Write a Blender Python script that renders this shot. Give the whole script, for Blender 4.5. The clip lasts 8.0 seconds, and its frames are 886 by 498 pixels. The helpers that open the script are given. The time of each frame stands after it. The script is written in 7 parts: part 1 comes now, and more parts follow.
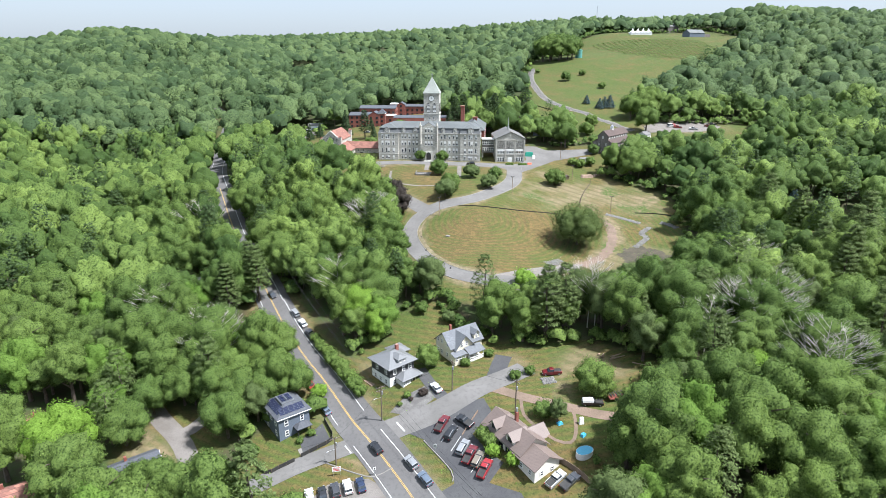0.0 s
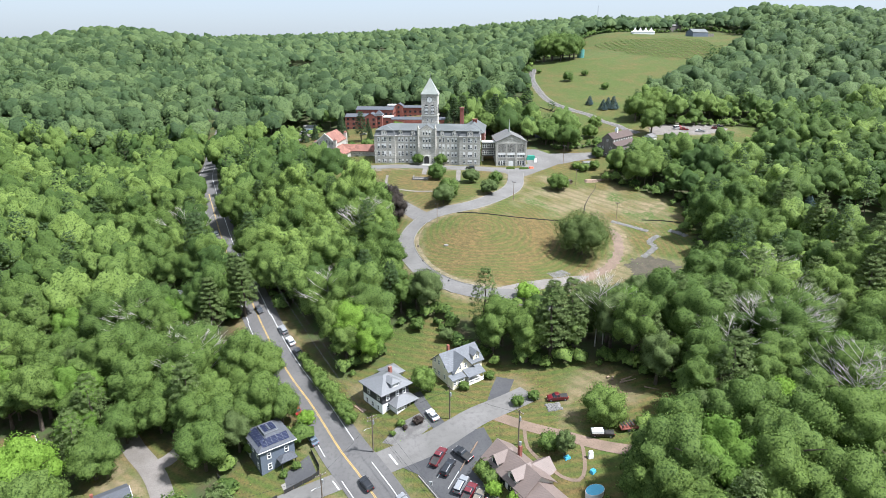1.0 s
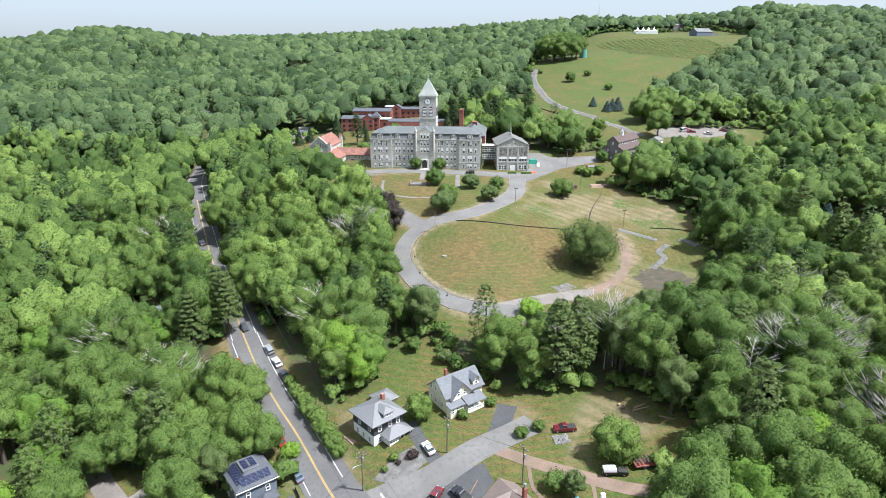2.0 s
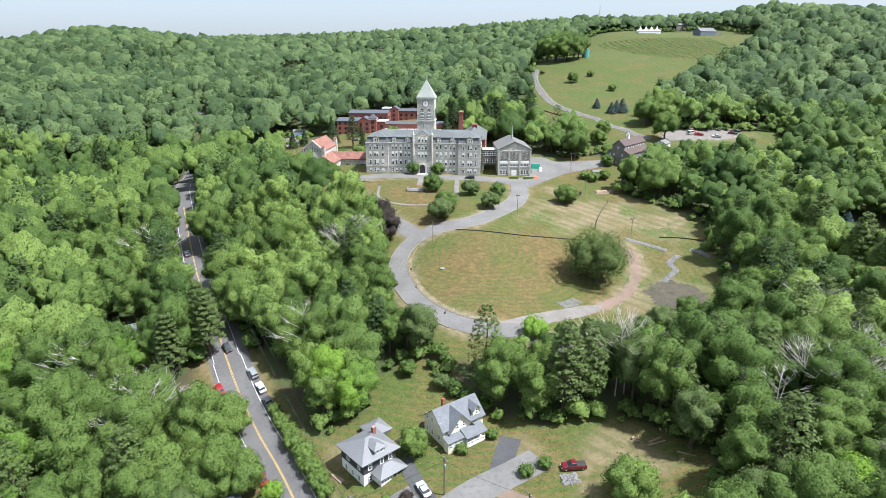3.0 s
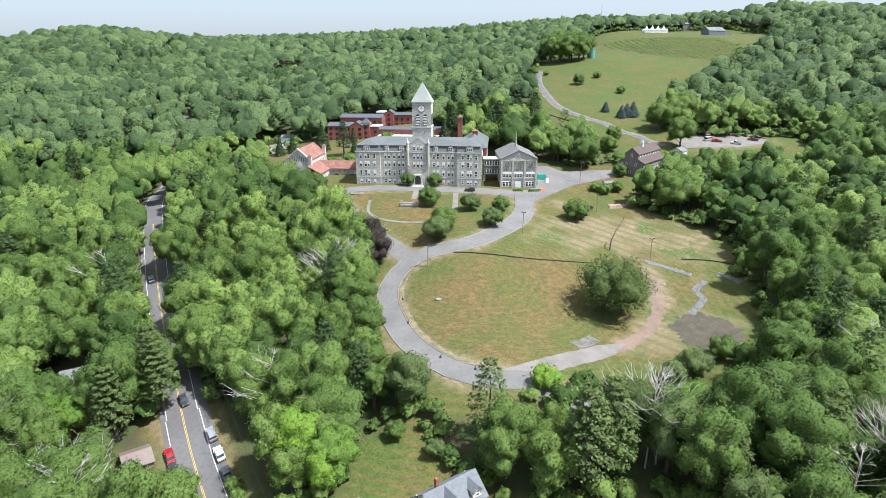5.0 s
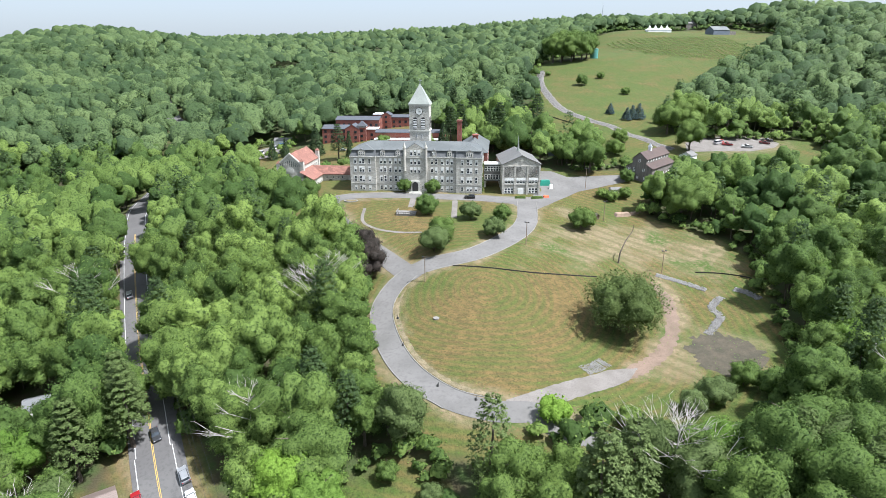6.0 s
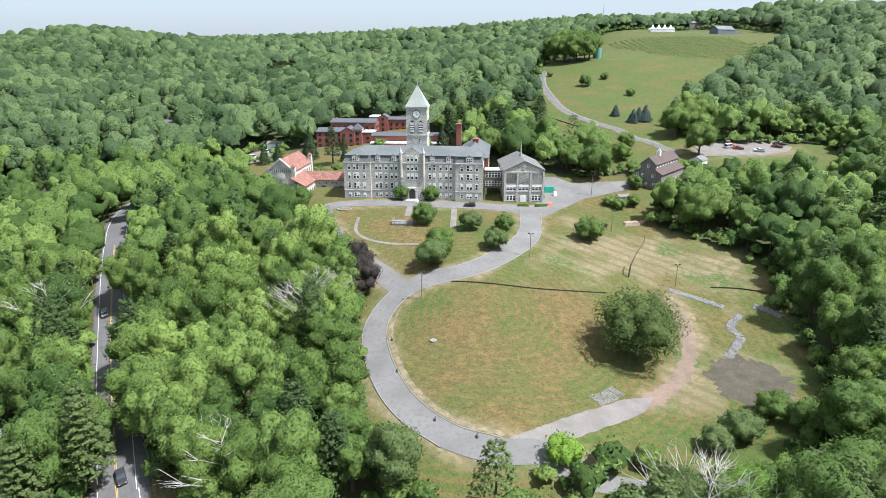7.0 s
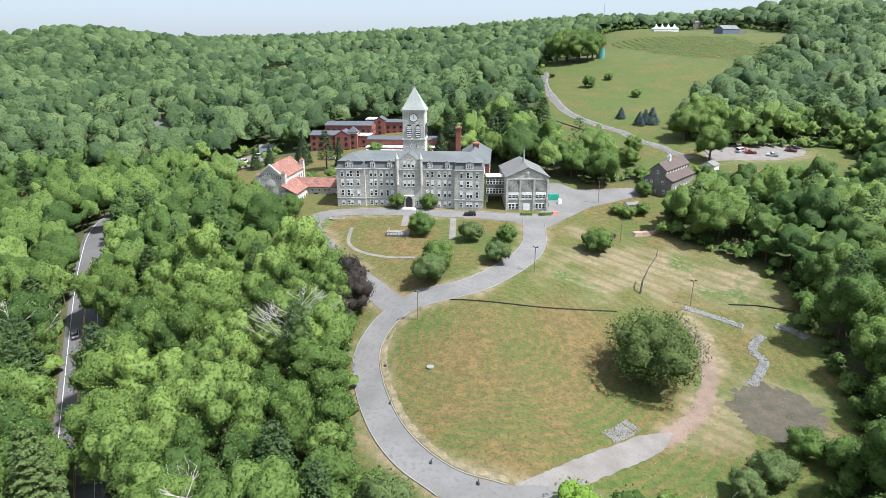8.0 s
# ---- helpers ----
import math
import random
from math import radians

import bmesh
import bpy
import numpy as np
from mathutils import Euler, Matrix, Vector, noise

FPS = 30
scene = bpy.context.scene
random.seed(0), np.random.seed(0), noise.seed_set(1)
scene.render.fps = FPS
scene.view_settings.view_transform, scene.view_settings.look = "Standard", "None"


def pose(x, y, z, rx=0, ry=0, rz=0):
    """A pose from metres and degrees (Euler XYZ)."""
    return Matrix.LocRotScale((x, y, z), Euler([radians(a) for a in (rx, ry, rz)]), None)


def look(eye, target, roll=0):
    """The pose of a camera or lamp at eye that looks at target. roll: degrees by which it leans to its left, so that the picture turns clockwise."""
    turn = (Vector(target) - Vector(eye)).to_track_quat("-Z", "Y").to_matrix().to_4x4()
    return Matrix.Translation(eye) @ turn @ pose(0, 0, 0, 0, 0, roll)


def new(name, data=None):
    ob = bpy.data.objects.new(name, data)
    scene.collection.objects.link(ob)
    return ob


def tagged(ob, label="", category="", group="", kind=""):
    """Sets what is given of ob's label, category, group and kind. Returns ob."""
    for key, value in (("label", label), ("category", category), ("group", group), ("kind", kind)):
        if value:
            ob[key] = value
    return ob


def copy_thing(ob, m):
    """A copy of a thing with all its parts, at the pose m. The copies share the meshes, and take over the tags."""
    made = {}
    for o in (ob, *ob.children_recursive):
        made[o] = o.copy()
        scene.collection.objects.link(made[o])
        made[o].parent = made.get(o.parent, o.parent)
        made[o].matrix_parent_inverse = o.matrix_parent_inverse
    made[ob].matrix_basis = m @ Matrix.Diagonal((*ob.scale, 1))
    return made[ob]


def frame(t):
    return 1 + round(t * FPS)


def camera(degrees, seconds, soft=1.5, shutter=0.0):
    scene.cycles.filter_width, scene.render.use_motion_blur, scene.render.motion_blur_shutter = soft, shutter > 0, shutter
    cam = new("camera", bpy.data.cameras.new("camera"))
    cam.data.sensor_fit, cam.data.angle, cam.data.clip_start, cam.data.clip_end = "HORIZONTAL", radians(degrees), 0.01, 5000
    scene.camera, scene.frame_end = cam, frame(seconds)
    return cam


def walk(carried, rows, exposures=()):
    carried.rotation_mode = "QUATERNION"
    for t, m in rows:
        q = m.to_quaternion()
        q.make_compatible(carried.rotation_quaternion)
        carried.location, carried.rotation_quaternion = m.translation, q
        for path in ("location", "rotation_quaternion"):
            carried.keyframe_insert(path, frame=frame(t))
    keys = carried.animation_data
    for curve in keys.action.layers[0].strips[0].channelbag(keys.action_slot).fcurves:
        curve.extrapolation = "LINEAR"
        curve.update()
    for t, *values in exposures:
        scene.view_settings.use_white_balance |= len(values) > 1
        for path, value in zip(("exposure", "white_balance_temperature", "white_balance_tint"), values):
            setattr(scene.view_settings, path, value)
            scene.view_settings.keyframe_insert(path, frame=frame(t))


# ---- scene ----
cam = camera(73.7, 8.0, soft=0.7)
METRES, EYE, TILT, LEAN, TURN = 105.0, 70.0, -18.3, 0.0, 0.0
ROWS = [
    (0.0, 0.0, 0.0, 0.0, -0.0, 0.0, -0.0),
    (0.5, 0.0039, 0.0563, 0.0184, -0.0, -0.01, 0.01),
    (1.0, 0.0075, 0.1133, 0.0373, 0.0, -0.02, 0.01),
    (1.5, 0.0111, 0.171, 0.0562, 0.01, -0.03, 0.01),
    (3.0, 0.021, 0.347, 0.1148, 0.02, -0.03, 0.03),
    (3.5, 0.0241, 0.4064, 0.1343, 0.02, -0.01, 0.04),
    (4.0, 0.0271, 0.4659, 0.1539, 0.03, -0.01, 0.05),
    (4.5, 0.0301, 0.5256, 0.1736, 0.04, -0.01, 0.04),
    (6.0, 0.0386, 0.7058, 0.2333, 0.05, -0.01, 0.08),
    (6.5, 0.0412, 0.7663, 0.2533, 0.04, -0.02, 0.08),
    (7.0, 0.0436, 0.8271, 0.2733, 0.04, -0.01, 0.1),
    (7.5, 0.046, 0.8879, 0.2934, 0.04, 0.0, 0.11),
    (8.0, 0.0487, 0.9484, 0.3131, 0.04, 0.01, 0.14),
]
walk(cam, [(t, pose(0, 0, EYE, TILT, LEAN, TURN) @ pose(METRES * x, METRES * y, METRES * z, 90 + pitch, roll, yaw)) for t, x, y, z, yaw, pitch, roll in ROWS],
     exposures=[(0.0, 2.03, 5880, 11), (8.0, 2.02, 5880, 11)])

# ---------------------------------------------------------------- light
world = bpy.data.worlds.new("sky")
scene.world = world
world.use_nodes = True
wt = world.node_tree
sky = wt.nodes.new("ShaderNodeTexSky")
sky.sky_type = "NISHITA"
sky.sun_disc = False
SUN_ELEV, SUN_AZ = 60.0, 107.0            # azimuth counted from +y towards +x
sky.sun_elevation, sky.sun_rotation = radians(SUN_ELEV), radians(SUN_AZ)
sky.air_density, sky.dust_density, sky.ozone_density = 1.0, 2.9, 3.0
wt.nodes["Background"].inputs[1].default_value = 0.086
veil = wt.nodes.new("ShaderNodeMix")          # thin high cloud, as overcast skies are, lighter towards the zenith
veil.data_type = "RGBA"
veil.inputs[0].default_value = 0.75
up = wt.nodes.new("ShaderNodeSeparateXYZ")
wt.links.new(wt.nodes.new("ShaderNodeTexCoord").outputs["Generated"], up.inputs[0])
rise = wt.nodes.new("ShaderNodeMapRange")
rise.inputs[1].default_value, rise.inputs[2].default_value, rise.inputs[3].default_value, rise.inputs[4].default_value = 0.1, 1.0, 1.0, 2.2
wt.links.new(up.outputs[2], rise.inputs[0])
cloud = wt.nodes.new("ShaderNodeVectorMath")
cloud.operation = "SCALE"
cloud.inputs[0].default_value = (1.98, 2.13, 2.20)
wt.links.new(rise.outputs[0], cloud.inputs["Scale"])
wt.links.new(cloud.outputs[0], veil.inputs[7])
wt.links.new(sky.outputs[0], veil.inputs[6])
wt.links.new(veil.outputs[2], wt.nodes["Background"].inputs[0])
sun_data = bpy.data.lights.new("sun", "SUN")
sun_data.energy, sun_data.angle, sun_data.color = 3.3, radians(2.5), (1.0, 0.965, 0.92)
sun = new("sun", sun_data)
sd = Vector((math.sin(radians(SUN_AZ)) * math.cos(radians(SUN_ELEV)), math.cos(radians(SUN_AZ)) * math.cos(radians(SUN_ELEV)), math.sin(radians(SUN_ELEV))))
sun.matrix_world = look(sd * 200, (0, 0, 0))

# ---------------------------------------------------------------- materials


def ramp_mix(nt, fac, a, b):
    n = nt.nodes.new("ShaderNodeMix")
    n.data_type = "RGBA"
    if fac is not None:
        nt.links.new(fac, n.inputs[0])
    for sock, v in ((n.inputs[6], a), (n.inputs[7], b)):
        if isinstance(v, tuple):
            sock.default_value = (*v[:3], 1)
        else:
            nt.links.new(v, sock)
    return n.outputs[2]


def noise_fac(nt, vec, scale, lo=0.35, hi=0.65, detail=4.0):
    n = nt.nodes.new("ShaderNodeTexNoise")
    n.inputs["Scale"].default_value, n.inputs["Detail"].default_value = scale, detail
    nt.links.new(vec, n.inputs["Vector"])
    m = nt.nodes.new("ShaderNodeMapRange")
    m.inputs[1].default_value, m.inputs[2].default_value = lo, hi
    nt.links.new(n.outputs["Fac"], m.inputs[0])
    return m.outputs[0]


def start(name, rough=0.8, metal=0.0, spec=0.3):
    m = bpy.data.materials.new(name)
    m.use_nodes = True
    nt = m.node_tree
    p = nt.nodes["Principled BSDF"]
    p.inputs["Roughness"].default_value, p.inputs["Metallic"].default_value = rough, metal
    p.inputs["Specular IOR Level"].default_value = spec
    return m, nt, p


def coords(nt, kind="Object"):
    return nt.nodes.new("ShaderNodeTexCoord").outputs[kind]


def world_pos(nt):
    return nt.nodes.new("ShaderNodeNewGeometry").outputs["Position"]


def bump(nt, p, fac, strength, dist=0.05):
    b = nt.nodes.new("ShaderNodeBump")
    b.inputs["Strength"].default_value, b.inputs["Distance"].default_value = strength, dist
    nt.links.new(fac, b.inputs["Height"])
    nt.links.new(b.outputs[0], p.inputs["Normal"])


def plain(name, a, b=None, rough=0.7, big=0.4, small=4.0, metal=0.0, spec=0.3, bumps=0.2):
    """A painted, metal or stony surface with wear at two scales."""
    m, nt, p = start(name, rough, metal, spec)
    b = b or tuple(c * 0.78 for c in a)
    v = coords(nt)
    col = ramp_mix(nt, noise_fac(nt, v, big), a, b)
    dark = tuple(c * 0.8 for c in b)
    col = ramp_mix(nt, noise_fac(nt, v, small, 0.5, 0.85), col, dark)
    nt.links.new(col, p.inputs["Base Color"])
    bump(nt, p, noise_fac(nt, v, small * 3), bumps)
    return m


def coursed(name, a, b, joint, length, height, mortar=0.02, rough=0.85, bumps=0.5, slope=False):
    """Blocks, bricks, boards or shingles in courses, mapped over upright (or sloping) faces."""
    m, nt, p = start(name, rough)
    v = coords(nt)
    s = nt.nodes.new("ShaderNodeSeparateXYZ")
    nt.links.new(v, s.inputs[0])
    add = nt.nodes.new("ShaderNodeMath")
    nt.links.new(s.outputs[0], add.inputs[0])
    nt.links.new(s.outputs[1], add.inputs[1])
    c = nt.nodes.new("ShaderNodeCombineXYZ")
    nt.links.new(add.outputs[0], c.inputs[0])
    nt.links.new(s.outputs[2], c.inputs[1])
    br = nt.nodes.new("ShaderNodeTexBrick")
    br.inputs["Scale"].default_value = 1.0
    br.inputs["Brick Width"].default_value, br.inputs["Row Height"].default_value = length, height
    br.inputs["Mortar Size"].default_value = mortar
    br.inputs["Color1"].default_value, br.inputs["Color2"].default_value = (*a, 1), (*b, 1)
    br.inputs["Mortar"].default_value = (*joint, 1)
    nt.links.new(c.outputs[0], br.inputs["Vector"])
    col = ramp_mix(nt, noise_fac(nt, v, 0.25, 0.3, 0.75), br.outputs["Color"], tuple(0.5 * (x + y) * 0.8 for x, y in zip(a, b)))
    col = ramp_mix(nt, noise_fac(nt, v, 2.5, 0.55, 0.9), col, tuple(x * 0.6 for x in b))
    nt.links.new(col, p.inputs["Base Color"])
    bump(nt, p, br.outputs["Fac"], -bumps, 0.03)
    return m


def leafy(name, a, b, c, attribute, vary=1.3, grain=2.4):
    """Foliage: colour by tree, by clump of leaves and by leaf, with shade between leaves painted in; light shines
    through.
    """
    m, nt, p = start(name, 0.65, 0, 0.10)
    if attribute:
        at = nt.nodes.new("ShaderNodeAttribute")
        at.attribute_name = "tint"
        per_tree = at.outputs["Fac"]
    else:
        per_tree = nt.nodes.new("ShaderNodeObjectInfo").outputs["Random"]
    isl = nt.nodes.new("ShaderNodeNewGeometry").outputs["Random Per Island"]
    col = ramp_mix(nt, per_tree, a, b)
    mul = nt.nodes.new("ShaderNodeMath")
    mul.operation = "MULTIPLY"
    mul.inputs[1].default_value = vary
    mul.use_clamp = True
    nt.links.new(isl, mul.inputs[0])
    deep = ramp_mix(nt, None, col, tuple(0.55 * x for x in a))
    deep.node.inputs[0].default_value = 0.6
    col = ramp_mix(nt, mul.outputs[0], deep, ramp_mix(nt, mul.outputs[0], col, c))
    col = ramp_mix(nt, noise_fac(nt, world_pos(nt), 0.02, 0.40, 0.8), col, a)
    # dark noise spots put the shade between leaves into the colour
    leaf_shade = noise_fac(nt, world_pos(nt), grain, 0.46, 0.72, 5.0)
    col = ramp_mix(nt, leaf_shade, col, tuple(0.5 * x for x in a))
    nt.links.new(col, p.inputs["Base Color"])
    bump(nt, p, noise_fac(nt, world_pos(nt), 0.8 * grain, 0.2, 0.8, 6.0), 0.8, 0.5 / grain)
    tr = nt.nodes.new("ShaderNodeBsdfTranslucent")
    nt.links.new(col, tr.inputs[0])
    mx = nt.nodes.new("ShaderNodeMixShader")
    mx.inputs[0].default_value = 0.45
    nt.links.new(p.outputs[0], mx.inputs[1])
    nt.links.new(tr.outputs[0], mx.inputs[2])
    nt.links.new(mx.outputs[0], nt.nodes["Material Output"].inputs[0])
    return m


LEAF_A, LEAF_B, LEAF_C = (0.052, 0.095, 0.024), (0.126, 0.188, 0.038), (0.176, 0.246, 0.058)
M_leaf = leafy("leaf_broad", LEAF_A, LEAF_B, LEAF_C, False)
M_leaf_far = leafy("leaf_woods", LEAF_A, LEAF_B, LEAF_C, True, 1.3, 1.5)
# far woods: distance haze is mixed into these bluer leaf colours
M_leaf_ridge = leafy("leaf_haze_tinted", (0.050, 0.087, 0.036), (0.102, 0.152, 0.055), (0.13, 0.182, 0.068), True, 1.6, 1.0)
M_lime = leafy("leaf_lime", (0.13, 0.23, 0.025), (0.15, 0.25, 0.03), (0.19, 0.30, 0.05), False)
M_purple = leafy("leaf_dark_purple", (0.034, 0.034, 0.026), (0.045, 0.036, 0.030), (0.075, 0.052, 0.045), False)
M_fresh = leafy("leaf_fresh", (0.085, 0.160, 0.024), (0.125, 0.205, 0.035), (0.16, 0.25, 0.05), False)
M_oak = leafy("leaf_oak", (0.082, 0.118, 0.032), (0.100, 0.140, 0.040), (0.145, 0.185, 0.064), False)
M_olive = leafy("leaf_olive", (0.080, 0.118, 0.036), (0.096, 0.138, 0.042), (0.13, 0.17, 0.062), False)
M_pine = leafy("needles_pine", (0.090, 0.130, 0.040), (0.118, 0.165, 0.052), (0.16, 0.21, 0.075), False)
M_evergreen = leafy("needles_dark", (0.034, 0.060, 0.024), (0.050, 0.080, 0.030), (0.075, 0.11, 0.045), False)
M_pine_far = leafy("needles_woods", (0.046, 0.080, 0.028), (0.070, 0.112, 0.038), (0.10, 0.145, 0.055), True)
M_spruce = leafy("needles_blue", (0.045, 0.075, 0.075), (0.06, 0.095, 0.09), (0.09, 0.13, 0.12), False)
M_bark = plain("bark", (0.104, 0.084, 0.064), (0.056, 0.044, 0.034), 0.95, 0.8, 6, bumps=0.6)
M_dead = plain("dead_wood", (0.36, 0.335, 0.30), (0.24, 0.22, 0.195), 0.9, 0.8, 6, bumps=0.5)
M_pole = plain("weathered_pole", (0.136, 0.108, 0.080), (0.080, 0.064, 0.048), 0.9, 0.8, 7)
M_asphalt = plain("asphalt_road", (0.091, 0.088, 0.084), (0.070, 0.067, 0.065), 0.9, 0.09, 1.3)
M_asphalt_old = plain("asphalt_drive", (0.120, 0.114, 0.107), (0.093, 0.089, 0.082), 0.9, 0.12, 1.1)
M_asphalt_dark = plain("asphalt_lot", (0.056, 0.056, 0.056), (0.041, 0.041, 0.043), 0.9, 0.15, 1.6)
M_gravel = plain("pale_gravel", (0.143, 0.129, 0.116), (0.108, 0.097, 0.084), 0.95, 0.25, 3.5, bumps=0.6)
M_dirt = plain("pink_dirt", (0.147, 0.105, 0.078), (0.108, 0.080, 0.057), 0.95, 0.25, 2.5, bumps=0.4)
M_kerb = plain("kerb_concrete", (0.170, 0.161, 0.145), (0.130, 0.122, 0.110), 0.9, 0.3, 3)
M_white_line = plain("white_line_paint", (0.461, 0.461, 0.448), (0.352, 0.352, 0.339), 0.7, 0.5, 4)
M_yellow_line = plain("yellow_line_paint", (0.391, 0.255, 0.060), (0.306, 0.212, 0.068), 0.7, 0.5, 4)
M_stone = coursed("grey_stone", (0.520, 0.498, 0.440), (0.250, 0.238, 0.208), (0.46, 0.44, 0.39), 0.75, 0.34, 0.022)
M_stone_trim = plain("pale_stone", (0.46, 0.445, 0.395), (0.36, 0.348, 0.31), 0.85, 0.4, 4)
M_brick = coursed("red_brick", (0.243, 0.077, 0.054), (0.180, 0.056, 0.041), (0.225, 0.144, 0.117), 0.22, 0.075, 0.008)
M_slate = coursed("slate_mansard", (0.13, 0.135, 0.135), (0.09, 0.094, 0.096), (0.06, 0.06, 0.06), 0.4, 0.22, 0.015, 0.7)
M_bluegreen = plain("blue_green_metal_roof", (0.098, 0.104, 0.100), (0.076, 0.082, 0.080), 0.55, 0.12, 1.2, 0.1)
M_spire = plain("pale_green_spire", (0.227, 0.242, 0.217), (0.184, 0.199, 0.177), 0.6, 0.3, 2)
M_redtile = coursed("red_clay_tile", (0.270, 0.125, 0.090), (0.110, 0.052, 0.040), (0.075, 0.040, 0.030), 1.1, 0.5, 0.03, 0.8)
M_greyroof = plain("grey_panel_roof", (0.118, 0.114, 0.106), (0.094, 0.092, 0.086), 0.7, 0.3, 2)
M_darkshingle = coursed("charcoal_shingle", (0.075, 0.08, 0.09), (0.055, 0.06, 0.068), (0.04, 0.04, 0.045), 0.5, 0.16, 0.015)
M_greyshingle = coursed("grey_shingle", (0.136, 0.144, 0.152), (0.096, 0.102, 0.110), (0.072, 0.072, 0.080), 0.5, 0.16, 0.012)
M_brownroof = coursed("brown_ribbed_roof", (0.150, 0.116, 0.100), (0.134, 0.103, 0.089), (0.092, 0.070, 0.060), 0.45, 50.0, 0.03, 0.55)
M_barnroof = plain("brown_barn_roof", (0.072, 0.050, 0.042), (0.054, 0.039, 0.034), 0.8, 0.3, 2.0)
M_silverroof = coursed("silver_standing_seam", (0.128, 0.131, 0.133), (0.118, 0.121, 0.124), (0.090, 0.090, 0.092), 0.45, 60.0, 0.03, 0.45)
M_white = plain("white_paint", (0.68, 0.672, 0.640), (0.60, 0.592, 0.56), 0.6, 0.4, 3)
M_cream = coursed("cream_siding", (0.662, 0.607, 0.460), (0.635, 0.580, 0.432), (0.478, 0.432, 0.322), 6.0, 0.16, 0.012, 0.7)
M_black_siding = coursed("black_siding", (0.045, 0.045, 0.048), (0.04, 0.04, 0.043), (0.02, 0.02, 0.02), 6.0, 0.18, 0.012, 0.6)
M_blue_siding = coursed("blue_grey_siding", (0.115, 0.135, 0.165), (0.105, 0.125, 0.152), (0.06, 0.07, 0.085), 6.0, 0.15, 0.012, 0.6)
M_ivory = coursed("ivory_stucco", (0.630, 0.594, 0.522), (0.612, 0.576, 0.504), (0.558, 0.522, 0.450), 6.0, 0.3, 0.006, 0.8)
M_glass = plain("window_glass", (0.035, 0.042, 0.05), (0.02, 0.025, 0.03), 0.08, 0.3, 2, 0.0, 0.6, 0.0)
M_solar = coursed("solar_panel", (0.018, 0.022, 0.045), (0.015, 0.018, 0.038), (0.16, 0.17, 0.19), 1.0, 50.0, 0.02, 0.12, 0.0)
M_dark = plain("dark_trim", (0.035, 0.033, 0.03), (0.02, 0.02, 0.02), 0.6)
M_barnwood = coursed("grey_barn_boards", (0.208, 0.188, 0.168), (0.112, 0.100, 0.088), (0.056, 0.048, 0.044), 0.28, 40.0, 0.02, 0.95)
M_rock = plain("pale_riprap", (0.150, 0.144, 0.135), (0.105, 0.101, 0.094), 0.9, 0.6, 3, bumps=0.6)
M_fence = plain("black_silt_cloth", (0.045, 0.042, 0.035), (0.03, 0.028, 0.024), 0.9)
M_weathered = plain("weathered_board", (0.24, 0.17, 0.12), (0.15, 0.11, 0.08), 0.9, 0.6, 5)
M_green_paint = plain("green_cloth", (0.02, 0.20, 0.14), (0.02, 0.16, 0.11), 0.6)
M_teal = plain("teal_tank_paint", (0.096, 0.252, 0.216), (0.078, 0.216, 0.186), 0.5)
M_tent = plain("white_tent_cloth", (0.697, 0.697, 0.680), (0.629, 0.629, 0.620), 0.6)
M_pool = plain("pool_water", (0.070, 0.294, 0.406), (0.056, 0.252, 0.364), 0.1, 0.4, 2, bumps=0.05)
M_tyre = plain("tyre_rubber", (0.025, 0.025, 0.025), (0.018, 0.018, 0.018), 0.85)
M_rim = plain("alloy_rim", (0.45, 0.45, 0.46), (0.35, 0.35, 0.36), 0.35, 1, 5, 0.7)
M_lamp_red = plain("red_lens", (0.45, 0.02, 0.02), (0.35, 0.02, 0.02), 0.2)
M_lamp_clear = plain("clear_lens", (0.4, 0.4, 0.4), (0.3, 0.3, 0.3), 0.15)
M_wire = plain("black_cable", (0.02, 0.02, 0.02), (0.015, 0.015, 0.015), 0.6)
M_metal = plain("galvanised_metal", (0.38, 0.39, 0.40), (0.30, 0.31, 0.32), 0.45, 0.5, 4, 0.6)
M_red_paint = plain("red_paint", (0.42, 0.04, 0.03), (0.34, 0.035, 0.03), 0.5)


